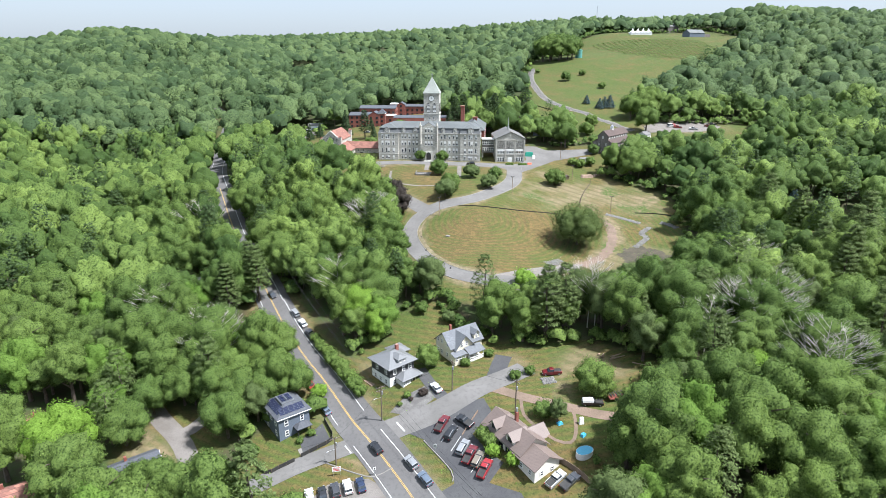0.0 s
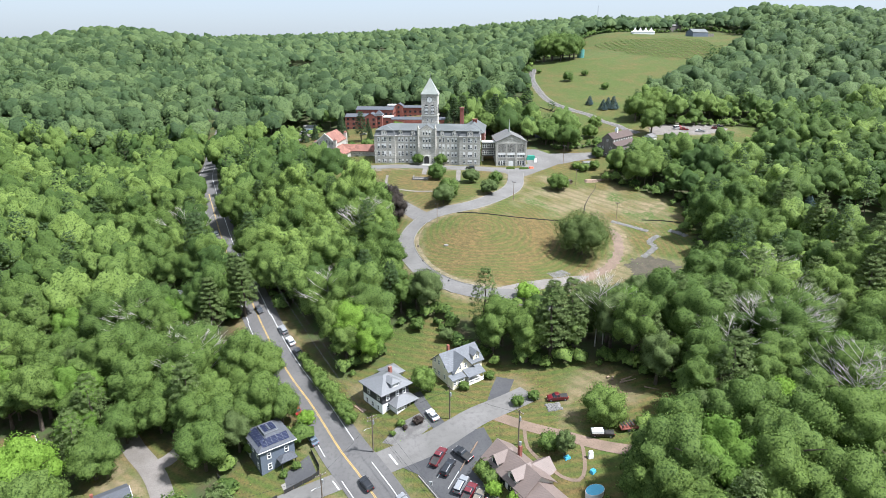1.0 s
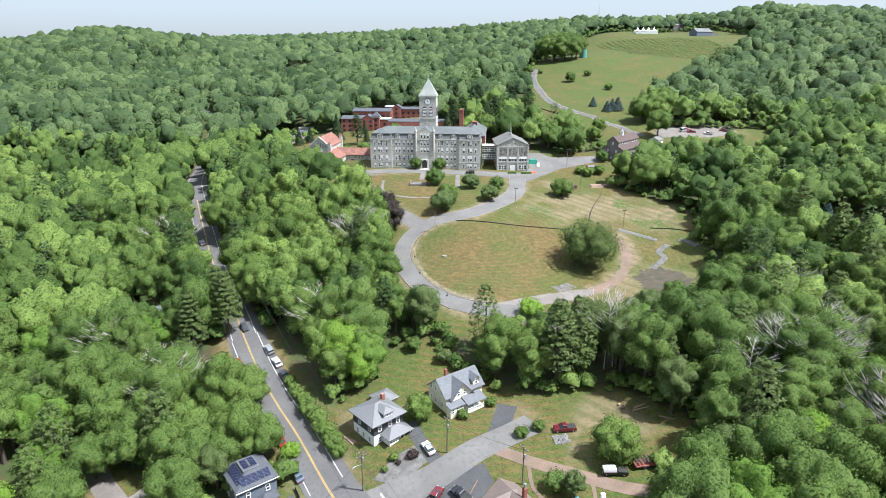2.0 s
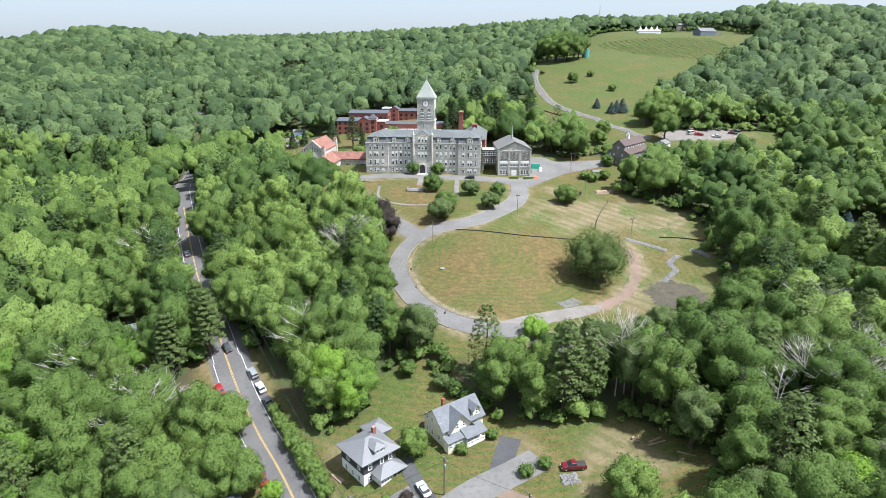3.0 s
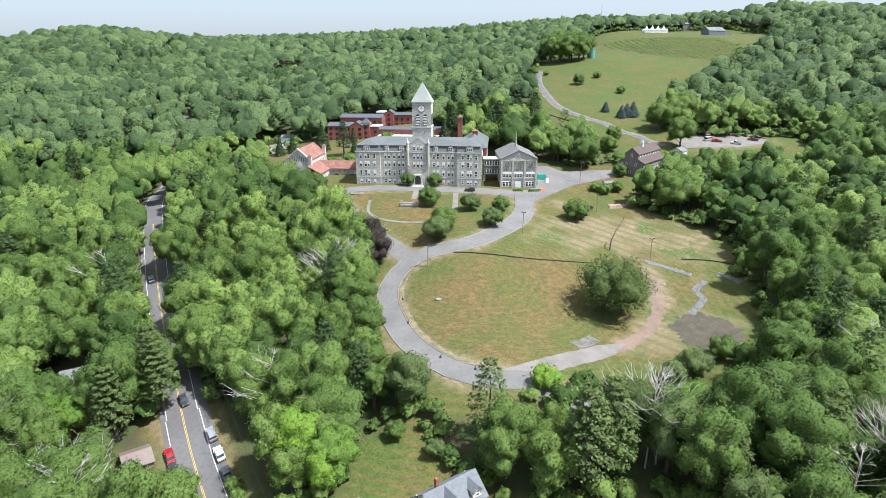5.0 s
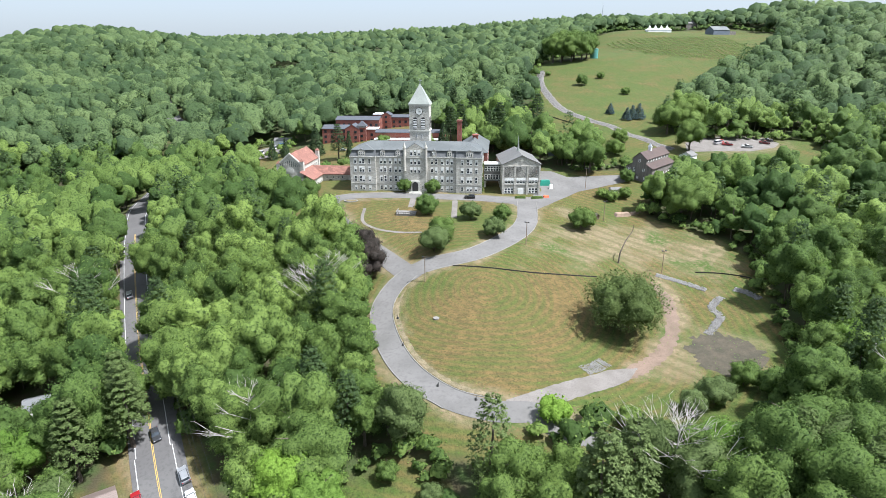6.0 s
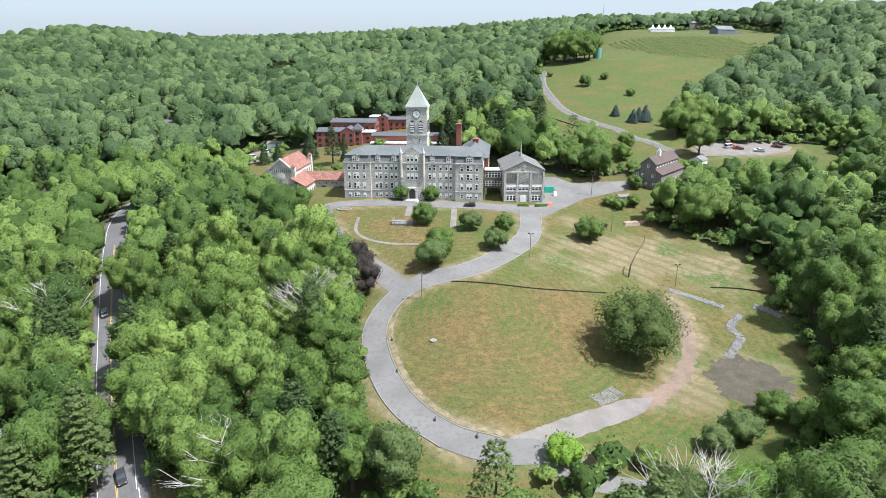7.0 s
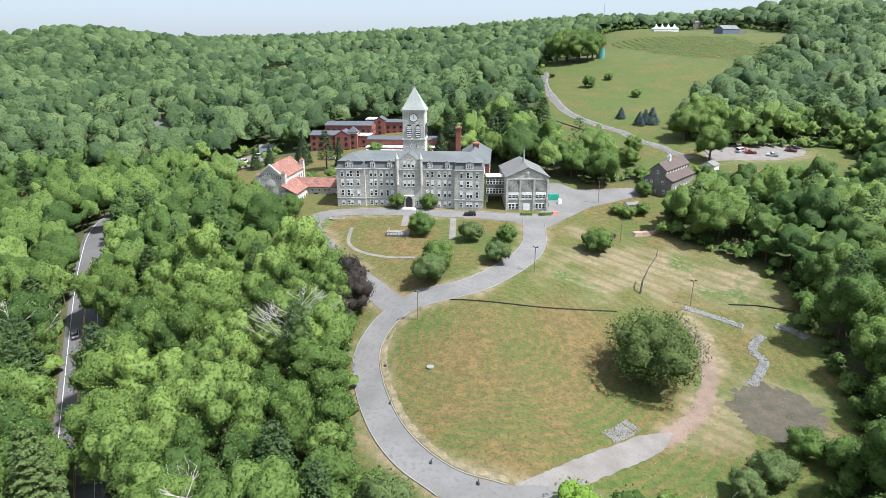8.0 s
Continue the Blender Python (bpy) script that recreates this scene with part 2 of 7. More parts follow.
def ground_material():
    m, nt, p = start("ground_cover", 0.95, 0, 0.15)
    w = world_pos(nt)
    at = nt.nodes.new("ShaderNodeAttribute")
    at.attribute_name = "cover"
    sp = nt.nodes.new("ShaderNodeSeparateColor")
    nt.links.new(at.outputs["Color"], sp.inputs[0])
    floor_col = ramp_mix(nt, noise_fac(nt, w, 0.3), (0.045, 0.040, 0.022), (0.035, 0.055, 0.016))
    green = ramp_mix(nt, noise_fac(nt, w, 0.6, 0.3, 0.7), (0.036, 0.060, 0.012), (0.064, 0.078, 0.019))
    straw = ramp_mix(nt, noise_fac(nt, w, 0.5, 0.35, 0.65), (0.116, 0.079, 0.031), (0.074, 0.056, 0.022))
    wave = nt.nodes.new("ShaderNodeTexWave")
    wave.wave_type, wave.rings_direction = "RINGS", "Z"
    wave.inputs["Scale"].default_value, wave.inputs["Distortion"].default_value = 0.125, 0.8
    wave.inputs["Detail"].default_value, wave.inputs["Detail Scale"].default_value = 2.0, 0.5
    mid = nt.nodes.new("ShaderNodeVectorMath")
    mid.operation = "SUBTRACT"
    mid.inputs[1].default_value = (16, 240, 0)
    nt.links.new(w, mid.inputs[0])
    nt.links.new(mid.outputs[0], wave.inputs["Vector"])
    mow = nt.nodes.new("ShaderNodeMath")
    mow.operation = "MULTIPLY_ADD"
    nt.links.new(wave.outputs["Fac"], mow.inputs[0])
    mow.inputs[1].default_value = 0.5
    nt.links.new(noise_fac(nt, w, 0.06, 0.30, 0.70, 9.0), mow.inputs[2])
    dry = nt.nodes.new("ShaderNodeMath")
    dry.use_clamp = True
    half = nt.nodes.new("ShaderNodeMath")
    half.operation = "SUBTRACT"
    nt.links.new(sp.outputs[1], half.inputs[0])
    half.inputs[1].default_value = 0.66
    nt.links.new(mow.outputs[0], dry.inputs[0])
    nt.links.new(half.outputs[0], dry.inputs[1])
    grass = ramp_mix(nt, dry.outputs[0], green, straw)
    grass = ramp_mix(nt, noise_fac(nt, w, 1.6, 0.48, 0.78, 8.0), grass, (0.030, 0.036, 0.012))
    soil = ramp_mix(nt, noise_fac(nt, w, 0.22, 0.3, 0.7, 8.0), (0.185, 0.138, 0.090), (0.125, 0.102, 0.058))
    soil = ramp_mix(nt, noise_fac(nt, w, 0.9, 0.45, 0.7, 6.0), soil, (0.095, 0.088, 0.042))
    col = ramp_mix(nt, sp.outputs[0], floor_col, grass)
    patch = nt.nodes.new("ShaderNodeMath")
    patch.operation = "MULTIPLY"
    nt.links.new(noise_fac(nt, w, 0.11, 0.35, 0.49, 9.0), patch.inputs[0])
    nt.links.new(sp.outputs[2], patch.inputs[1])
    full = nt.nodes.new("ShaderNodeMapRange")
    full.inputs[1].default_value, full.inputs[2].default_value = 0.78, 0.95
    nt.links.new(sp.outputs[2], full.inputs[0])
    most = nt.nodes.new("ShaderNodeMath")
    most.operation = "MAXIMUM"
    nt.links.new(patch.outputs[0], most.inputs[0])
    nt.links.new(full.outputs[0], most.inputs[1])
    tracked = nt.nodes.new("ShaderNodeTexWave")     # rows that the seeding machine left along the slope
    tracked.bands_direction = "DIAGONAL"
    tracked.inputs["Scale"].default_value, tracked.inputs["Distortion"].default_value = 0.09, 14.0
    tracked.inputs["Detail"].default_value, tracked.inputs["Detail Scale"].default_value = 4.0, 0.06
    nt.links.new(w, tracked.inputs["Vector"])
    worn = nt.nodes.new("ShaderNodeMapRange")
    worn.inputs[1].default_value, worn.inputs[2].default_value, worn.inputs[4].default_value = 0.45, 0.95, 0.6
    nt.links.new(tracked.outputs["Fac"], worn.inputs[0])
    soil = ramp_mix(nt, worn.outputs[0], soil, (0.078, 0.070, 0.034))
    col = ramp_mix(nt, most.outputs[0], col, soil)
    lush = nt.nodes.new("ShaderNodeMath")
    lush.operation = "MULTIPLY"
    nt.links.new(noise_fac(nt, w, 0.055, 0.55, 0.63, 7.0), lush.inputs[0])
    nt.links.new(noise_fac(nt, w, 0.8, 0.30, 0.55, 6.0), lush.inputs[1])
    sown = nt.nodes.new("ShaderNodeMath")
    sown.operation = "MULTIPLY"
    nt.links.new(lush.outputs[0], sown.inputs[0])
    nt.links.new(sp.outputs[2], sown.inputs[1])
    col = ramp_mix(nt, sown.outputs[0], col, (0.036, 0.066, 0.012))
    nt.links.new(col, p.inputs["Base Color"])
    bump(nt, p, noise_fac(nt, w, 2.2), 0.5, 0.15)
    return m


M_ground = ground_material()

# ---------------------------------------------------------------- the lie of the land (x, y, height)
VALLEY = [(-16, 126, -18.5), (8, 106, -18.5), (-40, 124, -21.5), (28, 140, -12.4), (2, 135, -13.8), (12.8, 154, -12.6), (-44, 168, -12.8), (18, 118, -14), (-14, 138, -15.6), (-60, 194, -7.5),
          (-104, 272, 3), (-172, 495, 16), (-30, 100, -23), (60, 60, -20), (-90, 120, -24), (-20, 20, -26), (90, 172, -7), (75, 130, -10), (-110, 219, -11), (-209, 362, -14), (-250, 150, -18), (240, 150, 2)]
CAMPUS = [(-1, 246, 4), (-12, 240, 0), (15, 190, -2.8), (47, 211, -5.2), (78, 228, -4.2), (87, 252, -1.5), (33, 271, 8), (65, 305, 8.8), (-35, 327, 14.2), (43, 322, 13.6), (5, 324, 14.0), (-30, 285, 10),
          (105, 394, 27), (104, 445, 36), (105, 528, 49), (115, 620, 66), (145, 285, 8), (-141, 313, 5), (-100, 495, 24)]
RIDGES = [(350, 856, 92), (290, 604, 66), (242, 455, 30), (-296, 489, 24), (-358, 670, 42), (-558, 1066, 94), (-850, 1150, 60), (-640, 880, 56), (-225, 726, 36), (-368, 859, 72), (-150, 1190, 40), (60, 800, 44), (-190, 840, 46),
          (425, 1900, 148), (-100, 2400, 124), (-1700, 2500, 102), (-900, 1800, 78), (-1500, 1400, 60), (467, 900, 115), (552, 800, 100), (800, 1000, 100), (1500, 2200, 120), (0, -300, -30), (220, 850, 97)]
SPOT = np.array(VALLEY + CAMPUS + RIDGES, float)
_d = np.sqrt((SPOT[:, None, 0] - SPOT[None, :, 0]) ** 2 + (SPOT[:, None, 1] - SPOT[None, :, 1]) ** 2 + 400)
_a = np.ones((len(SPOT) + 1, len(SPOT) + 1))
_a[:-1, :-1], _a[-1, -1] = _d, 0
WEIGHT = np.linalg.solve(_a, np.append(SPOT[:, 2], 0))


def heights(x, y):
    x, y = np.asarray(x, float), np.asarray(y, float)
    out = np.full(x.shape, WEIGHT[-1])
    for (sx, sy, _), w in zip(SPOT, WEIGHT):
        out += w * np.sqrt((x - sx) ** 2 + (y - sy) ** 2 + 400)
    return out


def gz(x, y):
    return float(heights(np.array([x]), np.array([y]))[0])


# ---------------------------------------------------------------- plan: clearings and ways
VILLAGE = [(-36, 150), (-26, 156), (-17, 161), (-17, 172), (-10, 178), (-3, 178), (4, 170), (9, 163), (16, 159), (26, 156), (38, 158), (46, 156), (55, 150), (60, 144), (54, 131), (47, 126),
           (47, 119), (41, 115), (38, 108), (34, 98), (26, 90), (0, 80), (-20, 90), (-35, 103), (-52, 104), (-54, 113), (-49, 118), (-48, 127), (-41, 132), (-34, 134), (-31, 140), (-38, 151)]
LAWN = [(-52, 292), (-43, 278), (-33, 266), (-23.5, 253), (-20, 243), (-21, 232), (-19, 219), (-13.5, 205), (-9, 191), (0, 179.5), (16, 172), (31, 169), (46, 172), (63, 180.5), (80, 194),
        (92, 207), (99, 226), (104, 246), (111, 267), (108, 284), (96, 296), (86, 304), (88, 316), (106, 330), (126, 348), (118, 360), (98, 354), (70, 350), (52, 350), (44, 360), (-36, 366), (-78, 366), (-84, 338), (-78, 318), (-64, 304)]
MEADOW = [(60, 372), (52, 420), (40, 440), (64, 460), (70, 542), (87, 614), (150, 690), (180, 840), (240, 880), (330, 920), (380, 900), (378, 780), (345, 715), (302, 642), (258, 583), (196, 516), (155, 468), (128, 420), (135, 395),
          (204, 402), (200, 374), (168, 336), (120, 332), (100, 350)]
DORMS = [(-72, 424), (-74, 366), (30, 360), (24, 374), (12, 388), (12, 412), (-8, 425), (-12, 458), (-45, 462), (-66, 440)]
FARCLEAR = [(-445, 965), (-410, 890), (-350, 870), (-370, 1010), (-440, 1040)]
MIDCLEAR = [(-212, 830), (-190, 770), (-160, 775), (-165, 880), (-200, 920)]
VANYARD = [(-122, 404), (-114, 372), (-96, 356), (-78, 352), (-62, 368), (-66, 400), (-84, 425), (-90, 445), (-110, 432)]
YARDS = [[(-86, 147), (-76, 141), (-66, 136), (-57, 131), (-54, 122), (-56, 112), (-64, 104), (-72, 104), (-78, 112), (-82, 122), (-78, 133)], [(-70, 174), (-57, 168), (-51, 157), (-56, 154), (-65, 165)],
         [(-102, 204), (-86, 204), (-77, 183), (-82, 179), (-88, 186), (-100, 190)], [(-330, 735), (-350, 725), (-345, 705), (-325, 705)],
         [(140, 255), (172, 262), (176, 225), (150, 205), (140, 225)], [(-111, 138), (-98, 136), (-86, 116), (-92, 112), (-108, 128)], [(-102, 112), (-88, 112), (-84, 98), (-92, 96)]]
BARNYARD = [(-86, 145), (-81, 141), (-74, 133.5), (-68, 128), (-63, 122), (-58, 113), (-57, 101)]
ROAD = [(14, 70), (2, 90), (-6.6, 104.2), (-13.1, 114.7), (-18.6, 123), (-23.7, 130.2), (-33.1, 145.1), (-41.4, 156.9), (-49.5, 169.5), (-57.2, 182.8), (-65.3, 197.9), (-75.5, 216.3), (-84.4, 233.3), (-92.6, 249.8),
        (-101.3, 268), (-111.5, 290), (-125, 322), (-146, 384), (-162, 440), (-177, 500), (-192, 523), (-212, 555), (-240, 620)]
SIDE = [(-18, 123), (-10, 125.5), (-0.6, 128.6), (9.6, 135.8), (16.9, 140.5), (23, 144.8)]
DIRT = [(13.5, 135), (21, 130.1), (28.2, 126.7), (36.2, 122.9), (45, 120.5)]
WEST = [(-20, 122), (-32.9, 116.5), (-43.2, 109.9), (-57, 101)]
LOOP = [(30, 185), (24.7, 188.3), (15.3, 188), (6.1, 191.6), (-1.4, 199), (-7.2, 209.2), (-11.9, 223.5), (-14, 236.7), (-11.4, 246), (-6.5, 252)]
EAST = [(19, 188.8), (24, 191.5), (35.2, 199), (47.8, 207.1), (53, 210.6)]
LOW = [(22, 187.8), (28.5, 183.6), (34.9, 182.3), (55.7, 180.8), (80, 184)]
UPPER = [(-7.5, 250.5), (-1.9, 254.5), (12.3, 259.3), (22.7, 269), (31, 281), (35.3, 292), (37, 303), (38, 313)]
FRONT = [(44, 312), (29, 313.5), (16.7, 316), (-12.8, 319), (-35.9, 318), (-41.5, 311.5), (-40.5, 301.5), (-35, 291), (-27.2, 277.3), (-17.1, 265), (-6.5, 251)]
RIGHTLOT = [(34, 306), (40, 304), (50, 315), (62, 327), (76, 334), (90, 340), (92, 346), (76, 345), (60, 343), (54, 350), (46, 350), (46, 326), (40, 318), (28, 318)]
CHANNEL = [(120, 378), (114.4, 384), (110, 393), (103, 402), (98, 416), (90, 427), (81.5, 445), (77, 467), (76, 507), (77, 540), (84, 580)]


def spline(pts, step=2.0):
    """Evenly spaced points of a smooth line through pts."""
    p = np.array(pts, float)
    p = np.vstack([2 * p[0] - p[1], p, 2 * p[-1] - p[-2]])
    out = []
    for i in range(1, len(p) - 2):
        n = max(2, int(np.hypot(*(p[i + 1] - p[i])) / step))
        for k in range(n):
            t = k / n
            out.append(0.5 * (2 * p[i] + (p[i + 1] - p[i - 1]) * t + (2 * p[i - 1] - 5 * p[i] + 4 * p[i + 1] - p[i + 2]) * t * t + (3 * p[i] - p[i - 1] - 3 * p[i + 1] + p[i + 2]) * t ** 3))
    return np.array(out + [p[-2]])


def inside(x, y, poly):
    """How far points lie inside a polygon, in metres (minus: outside)."""
    x, y = np.asarray(x, float), np.asarray(y, float)
    odd, best = np.zeros(x.shape, bool), np.full(x.shape, 1e9)
    for (x0, y0), (x1, y1) in zip(poly, poly[1:] + poly[:1]):
        cross = (y0 > y) != (y1 > y)
        with np.errstate(divide="ignore", invalid="ignore"):
            odd ^= cross & (x < (x1 - x0) * (y - y0) / ((y1 - y0) or 1e-9) + x0)
        ux, uy = x1 - x0, y1 - y0
        t = np.clip(((x - x0) * ux + (y - y0) * uy) / (ux * ux + uy * uy), 0, 1)
        best = np.minimum(best, np.hypot(x - x0 - t * ux, y - y0 - t * uy))
    return np.where(odd, best, -best)


def near_line(x, y, pts):
    best = np.full(np.shape(x), 1e9)
    for (x0, y0), (x1, y1) in zip(pts, pts[1:]):
        ux, uy = x1 - x0, y1 - y0
        t = np.clip(((x - x0) * ux + (y - y0) * uy) / (ux * ux + uy * uy), 0, 1)
        best = np.minimum(best, np.hypot(x - x0 - t * ux, y - y0 - t * uy))
    return best


# ---------------------------------------------------------------- small builders


def mesh_of(bm, name):
    bmesh.ops.recalc_face_normals(bm, faces=bm.faces)
    me = bpy.data.meshes.new(name)
    bm.to_mesh(me)
    bm.free()
    return me


def part(name, bm, material, parent=None, label="", at=None, smooth=False):
    """One mesh object, under a thing or under a part."""
    me = bm if isinstance(bm, bpy.types.Mesh) else mesh_of(bm, name)
    if not me.materials:
        me.materials.append(material)
    if smooth:
        me.shade_smooth()
    ob = new(name, me)
    if parent is not None:
        ob.parent = parent
    if at is not None:
        ob.matrix_basis = at
    if label:
        tagged(ob, label)
    return ob


def thing(name, label, category, m, group="", kind=""):
    ob = new(name)
    ob.empty_display_size = 0.5
    ob.matrix_basis = m
    return tagged(ob, label, category, group, kind)


def box(bm, x0, x1, y0, y1, z0, z1):
    v = [bm.verts.new(c) for c in ((x0, y0, z0), (x1, y0, z0), (x1, y1, z0), (x0, y1, z0), (x0, y0, z1), (x1, y0, z1), (x1, y1, z1), (x0, y1, z1))]
    for f in ((3, 2, 1, 0), (4, 5, 6, 7), (0, 1, 5, 4), (1, 2, 6, 5), (2, 3, 7, 6), (3, 0, 4, 7)):
        bm.faces.new([v[i] for i in f])
    return bm


def prism(bm, pts, z0, z1):
    a = [bm.verts.new((x, y, z0)) for x, y in pts]
    b = [bm.verts.new((x, y, z1)) for x, y in pts]
    bm.faces.new(a[::-1]), bm.faces.new(b)
    for i in range(len(pts)):
        j = (i + 1) % len(pts)
        bm.faces.new((a[i], a[j], b[j], b[i]))
    return bm


def slab(bm, pts, t):
    """A flat piece with its top face at the 3D points pts and t metres thick, downwards."""
    a = [bm.verts.new(p) for p in pts]
    b = [bm.verts.new((p[0], p[1], p[2] - t)) for p in pts]
    bm.faces.new(a), bm.faces.new(b[::-1])
    for i in range(len(pts)):
        j = (i + 1) % len(pts)
        bm.faces.new((a[j], a[i], b[i], b[j]))
    return bm


def tube(bm, p, q, r0, r1, n=8):
    p, q = Vector(p), Vector(q)
    ax = (q - p).normalized()
    u = ax.orthogonal().normalized()
    w = ax.cross(u)
    ra = [bm.verts.new(p + r0 * (u * math.cos(6.2832 * i / n) + w * math.sin(6.2832 * i / n))) for i in range(n)]
    rb = [bm.verts.new(q + r1 * (u * math.cos(6.2832 * i / n) + w * math.sin(6.2832 * i / n))) for i in range(n)]
    bm.faces.new(ra[::-1]), bm.faces.new(rb)
    for i in range(n):
        bm.faces.new((ra[i], ra[(i + 1) % n], rb[(i + 1) % n], rb[i]))
    return bm


def nb():
    return bmesh.new()


def gable_wall(bm, x0, x1, y0, y1, z0, ze, za, along_x=False):
    """A house body whose gables rise to za; the ridge runs along y (or x)."""
    if along_x:
        ring = [(y0, z0), (y1, z0), (y1, ze), ((y0 + y1) / 2, za), (y0, ze)]
        ends = [[(x, a, b) for a, b in ring] for x in (x0, x1)]
    else:
        ring = [(x0, z0), (x1, z0), (x1, ze), ((x0 + x1) / 2, za), (x0, ze)]
        ends = [[(a, y, b) for a, b in ring] for y in (y0, y1)]
    a, b = ([bm.verts.new(c) for c in e] for e in ends)
    bm.faces.new(a), bm.faces.new(b[::-1])
    for i in range(5):
        bm.faces.new((a[i], a[(i + 1) % 5], b[(i + 1) % 5], b[i]))
    return bm


def gable_roof(bm, x0, x1, y0, y1, ze, za, over=0.4, t=0.18, along_x=False):
    """Two roof slopes of thickness t over a gable body, with eaves that reach over."""
    if along_x:
        mid, half = (y0 + y1) / 2, (y1 - y0) / 2
        drop = (za - ze) / half * over
        for s in (-1, 1):
            slab(bm, [(x0 - over, mid, za + t), (x1 + over, mid, za + t), (x1 + over, mid + s * (half + over), ze - drop + t), (x0 - over, mid + s * (half + over), ze - drop + t)], t)
    else:
        mid, half = (x0 + x1) / 2, (x1 - x0) / 2
        drop = (za - ze) / half * over
        for s in (-1, 1):
            slab(bm, [(mid, y0 - over, za + t), (mid, y1 + over, za + t), (mid + s * (half + over), y1 + over, ze - drop + t), (mid + s * (half + over), y0 - over, ze - drop + t)], t)
    return bm


def hip_roof(bm, x0, x1, y0, y1, z, h, over=0.5, fascia=0.2, ridge=None):
    x0, x1, y0, y1 = x0 - over, x1 + over, y0 - over, y1 + over
    w, d = x1 - x0, y1 - y0
    inset = min(w, d) / 2 if ridge is None else ridge
    if w >= d:
        top = [(x0 + inset, (y0 + y1) / 2), (x1 - inset, (y0 + y1) / 2)]
    else:
        top = [((x0 + x1) / 2, y0 + inset), ((x0 + x1) / 2, y1 - inset)]
    lo = [bm.verts.new((x, y, z)) for x, y in ((x0, y0), (x1, y0), (x1, y1), (x0, y1))]
    e = [bm.verts.new((x, y, z + fascia)) for x, y in ((x0, y0), (x1, y0), (x1, y1), (x0, y1))]
    a, b = (bm.verts.new((x, y, z + fascia + h)) for x, y in top)
    bm.faces.new(lo[::-1])
    for i in range(4):
        bm.faces.new((lo[i], lo[(i + 1) % 4], e[(i + 1) % 4], e[i]))
    if w >= d:
        for f in ((e[0], e[1], b, a), (e[1], e[2], b), (e[2], e[3], a, b), (e[3], e[0], a)):
            bm.faces.new(f)
    else:
        for f in ((e[0], e[1], a), (e[1], e[2], b, a), (e[2], e[3], b), (e[3], e[0], a, b)):
            bm.faces.new(f)
    return bm


WINDOW_CACHE = {}


def window_meshes(w, h, arched=False):
    key = (round(w, 2), round(h, 2), arched)
    if key not in WINDOW_CACHE:
        f = 0.15 * min(1.0, w / 0.9)
        bm = nb()
        xs, zs = (-w / 2, -w / 2 + f, w / 2 - f, w / 2), (0, f, h * 0.52 - f / 2, h * 0.52 + f / 2, h - f, h)
        grid = [[bm.verts.new((x, 0.06, z)) for x in xs] for z in zs]
        for k in range(5):
            for i in range(3):
                if i != 1 or k % 2 == 0:
                    bm.faces.new((grid[k][i], grid[k][i + 1], grid[k + 1][i + 1], grid[k + 1][i]))
        pushed = bmesh.ops.extrude_face_region(bm, geom=bm.faces[:])
        bmesh.ops.translate(bm, vec=(0, -0.13, 0), verts=[g for g in pushed["geom"] if isinstance(g, bmesh.types.BMVert)])
        frame_me = mesh_of(bm, "window_frame")
        pane = mesh_of(box(nb(), -w / 2 + f, w / 2 - f, -0.02, 0.02, f, h - f), "pane")
        WINDOW_CACHE[key] = (frame_me, pane)
    return WINDOW_CACHE[key]


def window(parent, x, y, z, w, h, turn=0.0, trim=None, name="window", blind=0.0):
    """A sash window at its sill's middle; turn 0 faces -y, 90 faces +x."""
    fr, pane = window_meshes(w, h)
    ob = part(name, fr, trim or M_white, parent, at=pose(x, y, z, 0, 0, turn))
    part("pane", pane, M_glass, ob)
    if blind:
        part("blind", box(nb(), -w / 2 + 0.14, w / 2 - 0.14, -0.035, -0.021, h * (1 - blind), h - 0.14), M_white, ob)
    return ob


def on_ground(x, y, turn=0.0, sink=0.0):
    return pose(x, y, gz(x, y) - sink, 0, 0, turn)


# ---------------------------------------------------------------- the ground sheet and the ways
def axis(lo, a, b, hi, step, grow=1.09):
    mid = list(np.arange(a, b + 0.01, step))
    out, s, v = [], step, b
    while v < hi:
        s *= grow
        v += s
        out.append(v)
    low, s, v = [], step, a
    while v > lo:
        s *= grow
        v -= s
        low.append(v)
    return np.array(low[::-1] + mid + out)


gx, gy = axis(-4200, -110, 130, 4200, 1.9), axis(-1500, 88, 345, 4600, 1.9)
X, Y = np.meshgrid(gx, gy)
Z = heights(X, Y)
far_down = np.clip((np.hypot(X, Y) - 2800) / 1500, 0, 1)
Z = Z * (1 - far_down) + 40 * far_down


def soft(d, w):
    return np.clip(d / w + 0.5, 0, 1)


def wobble(x, y, s, seed):
    """Smooth random values of about -1 to 1 over the plan."""
    r = np.random.RandomState(seed)
    out = np.zeros(np.shape(x))
    for _ in range(7):
        a, k, ph = r.uniform(0, 6.28), r.uniform(0.6, 1.8) / s, r.uniform(0, 6.28)
        out += np.sin((x * math.cos(a) + y * math.sin(a)) * k * 6.28 + ph)
    return out / 3.2


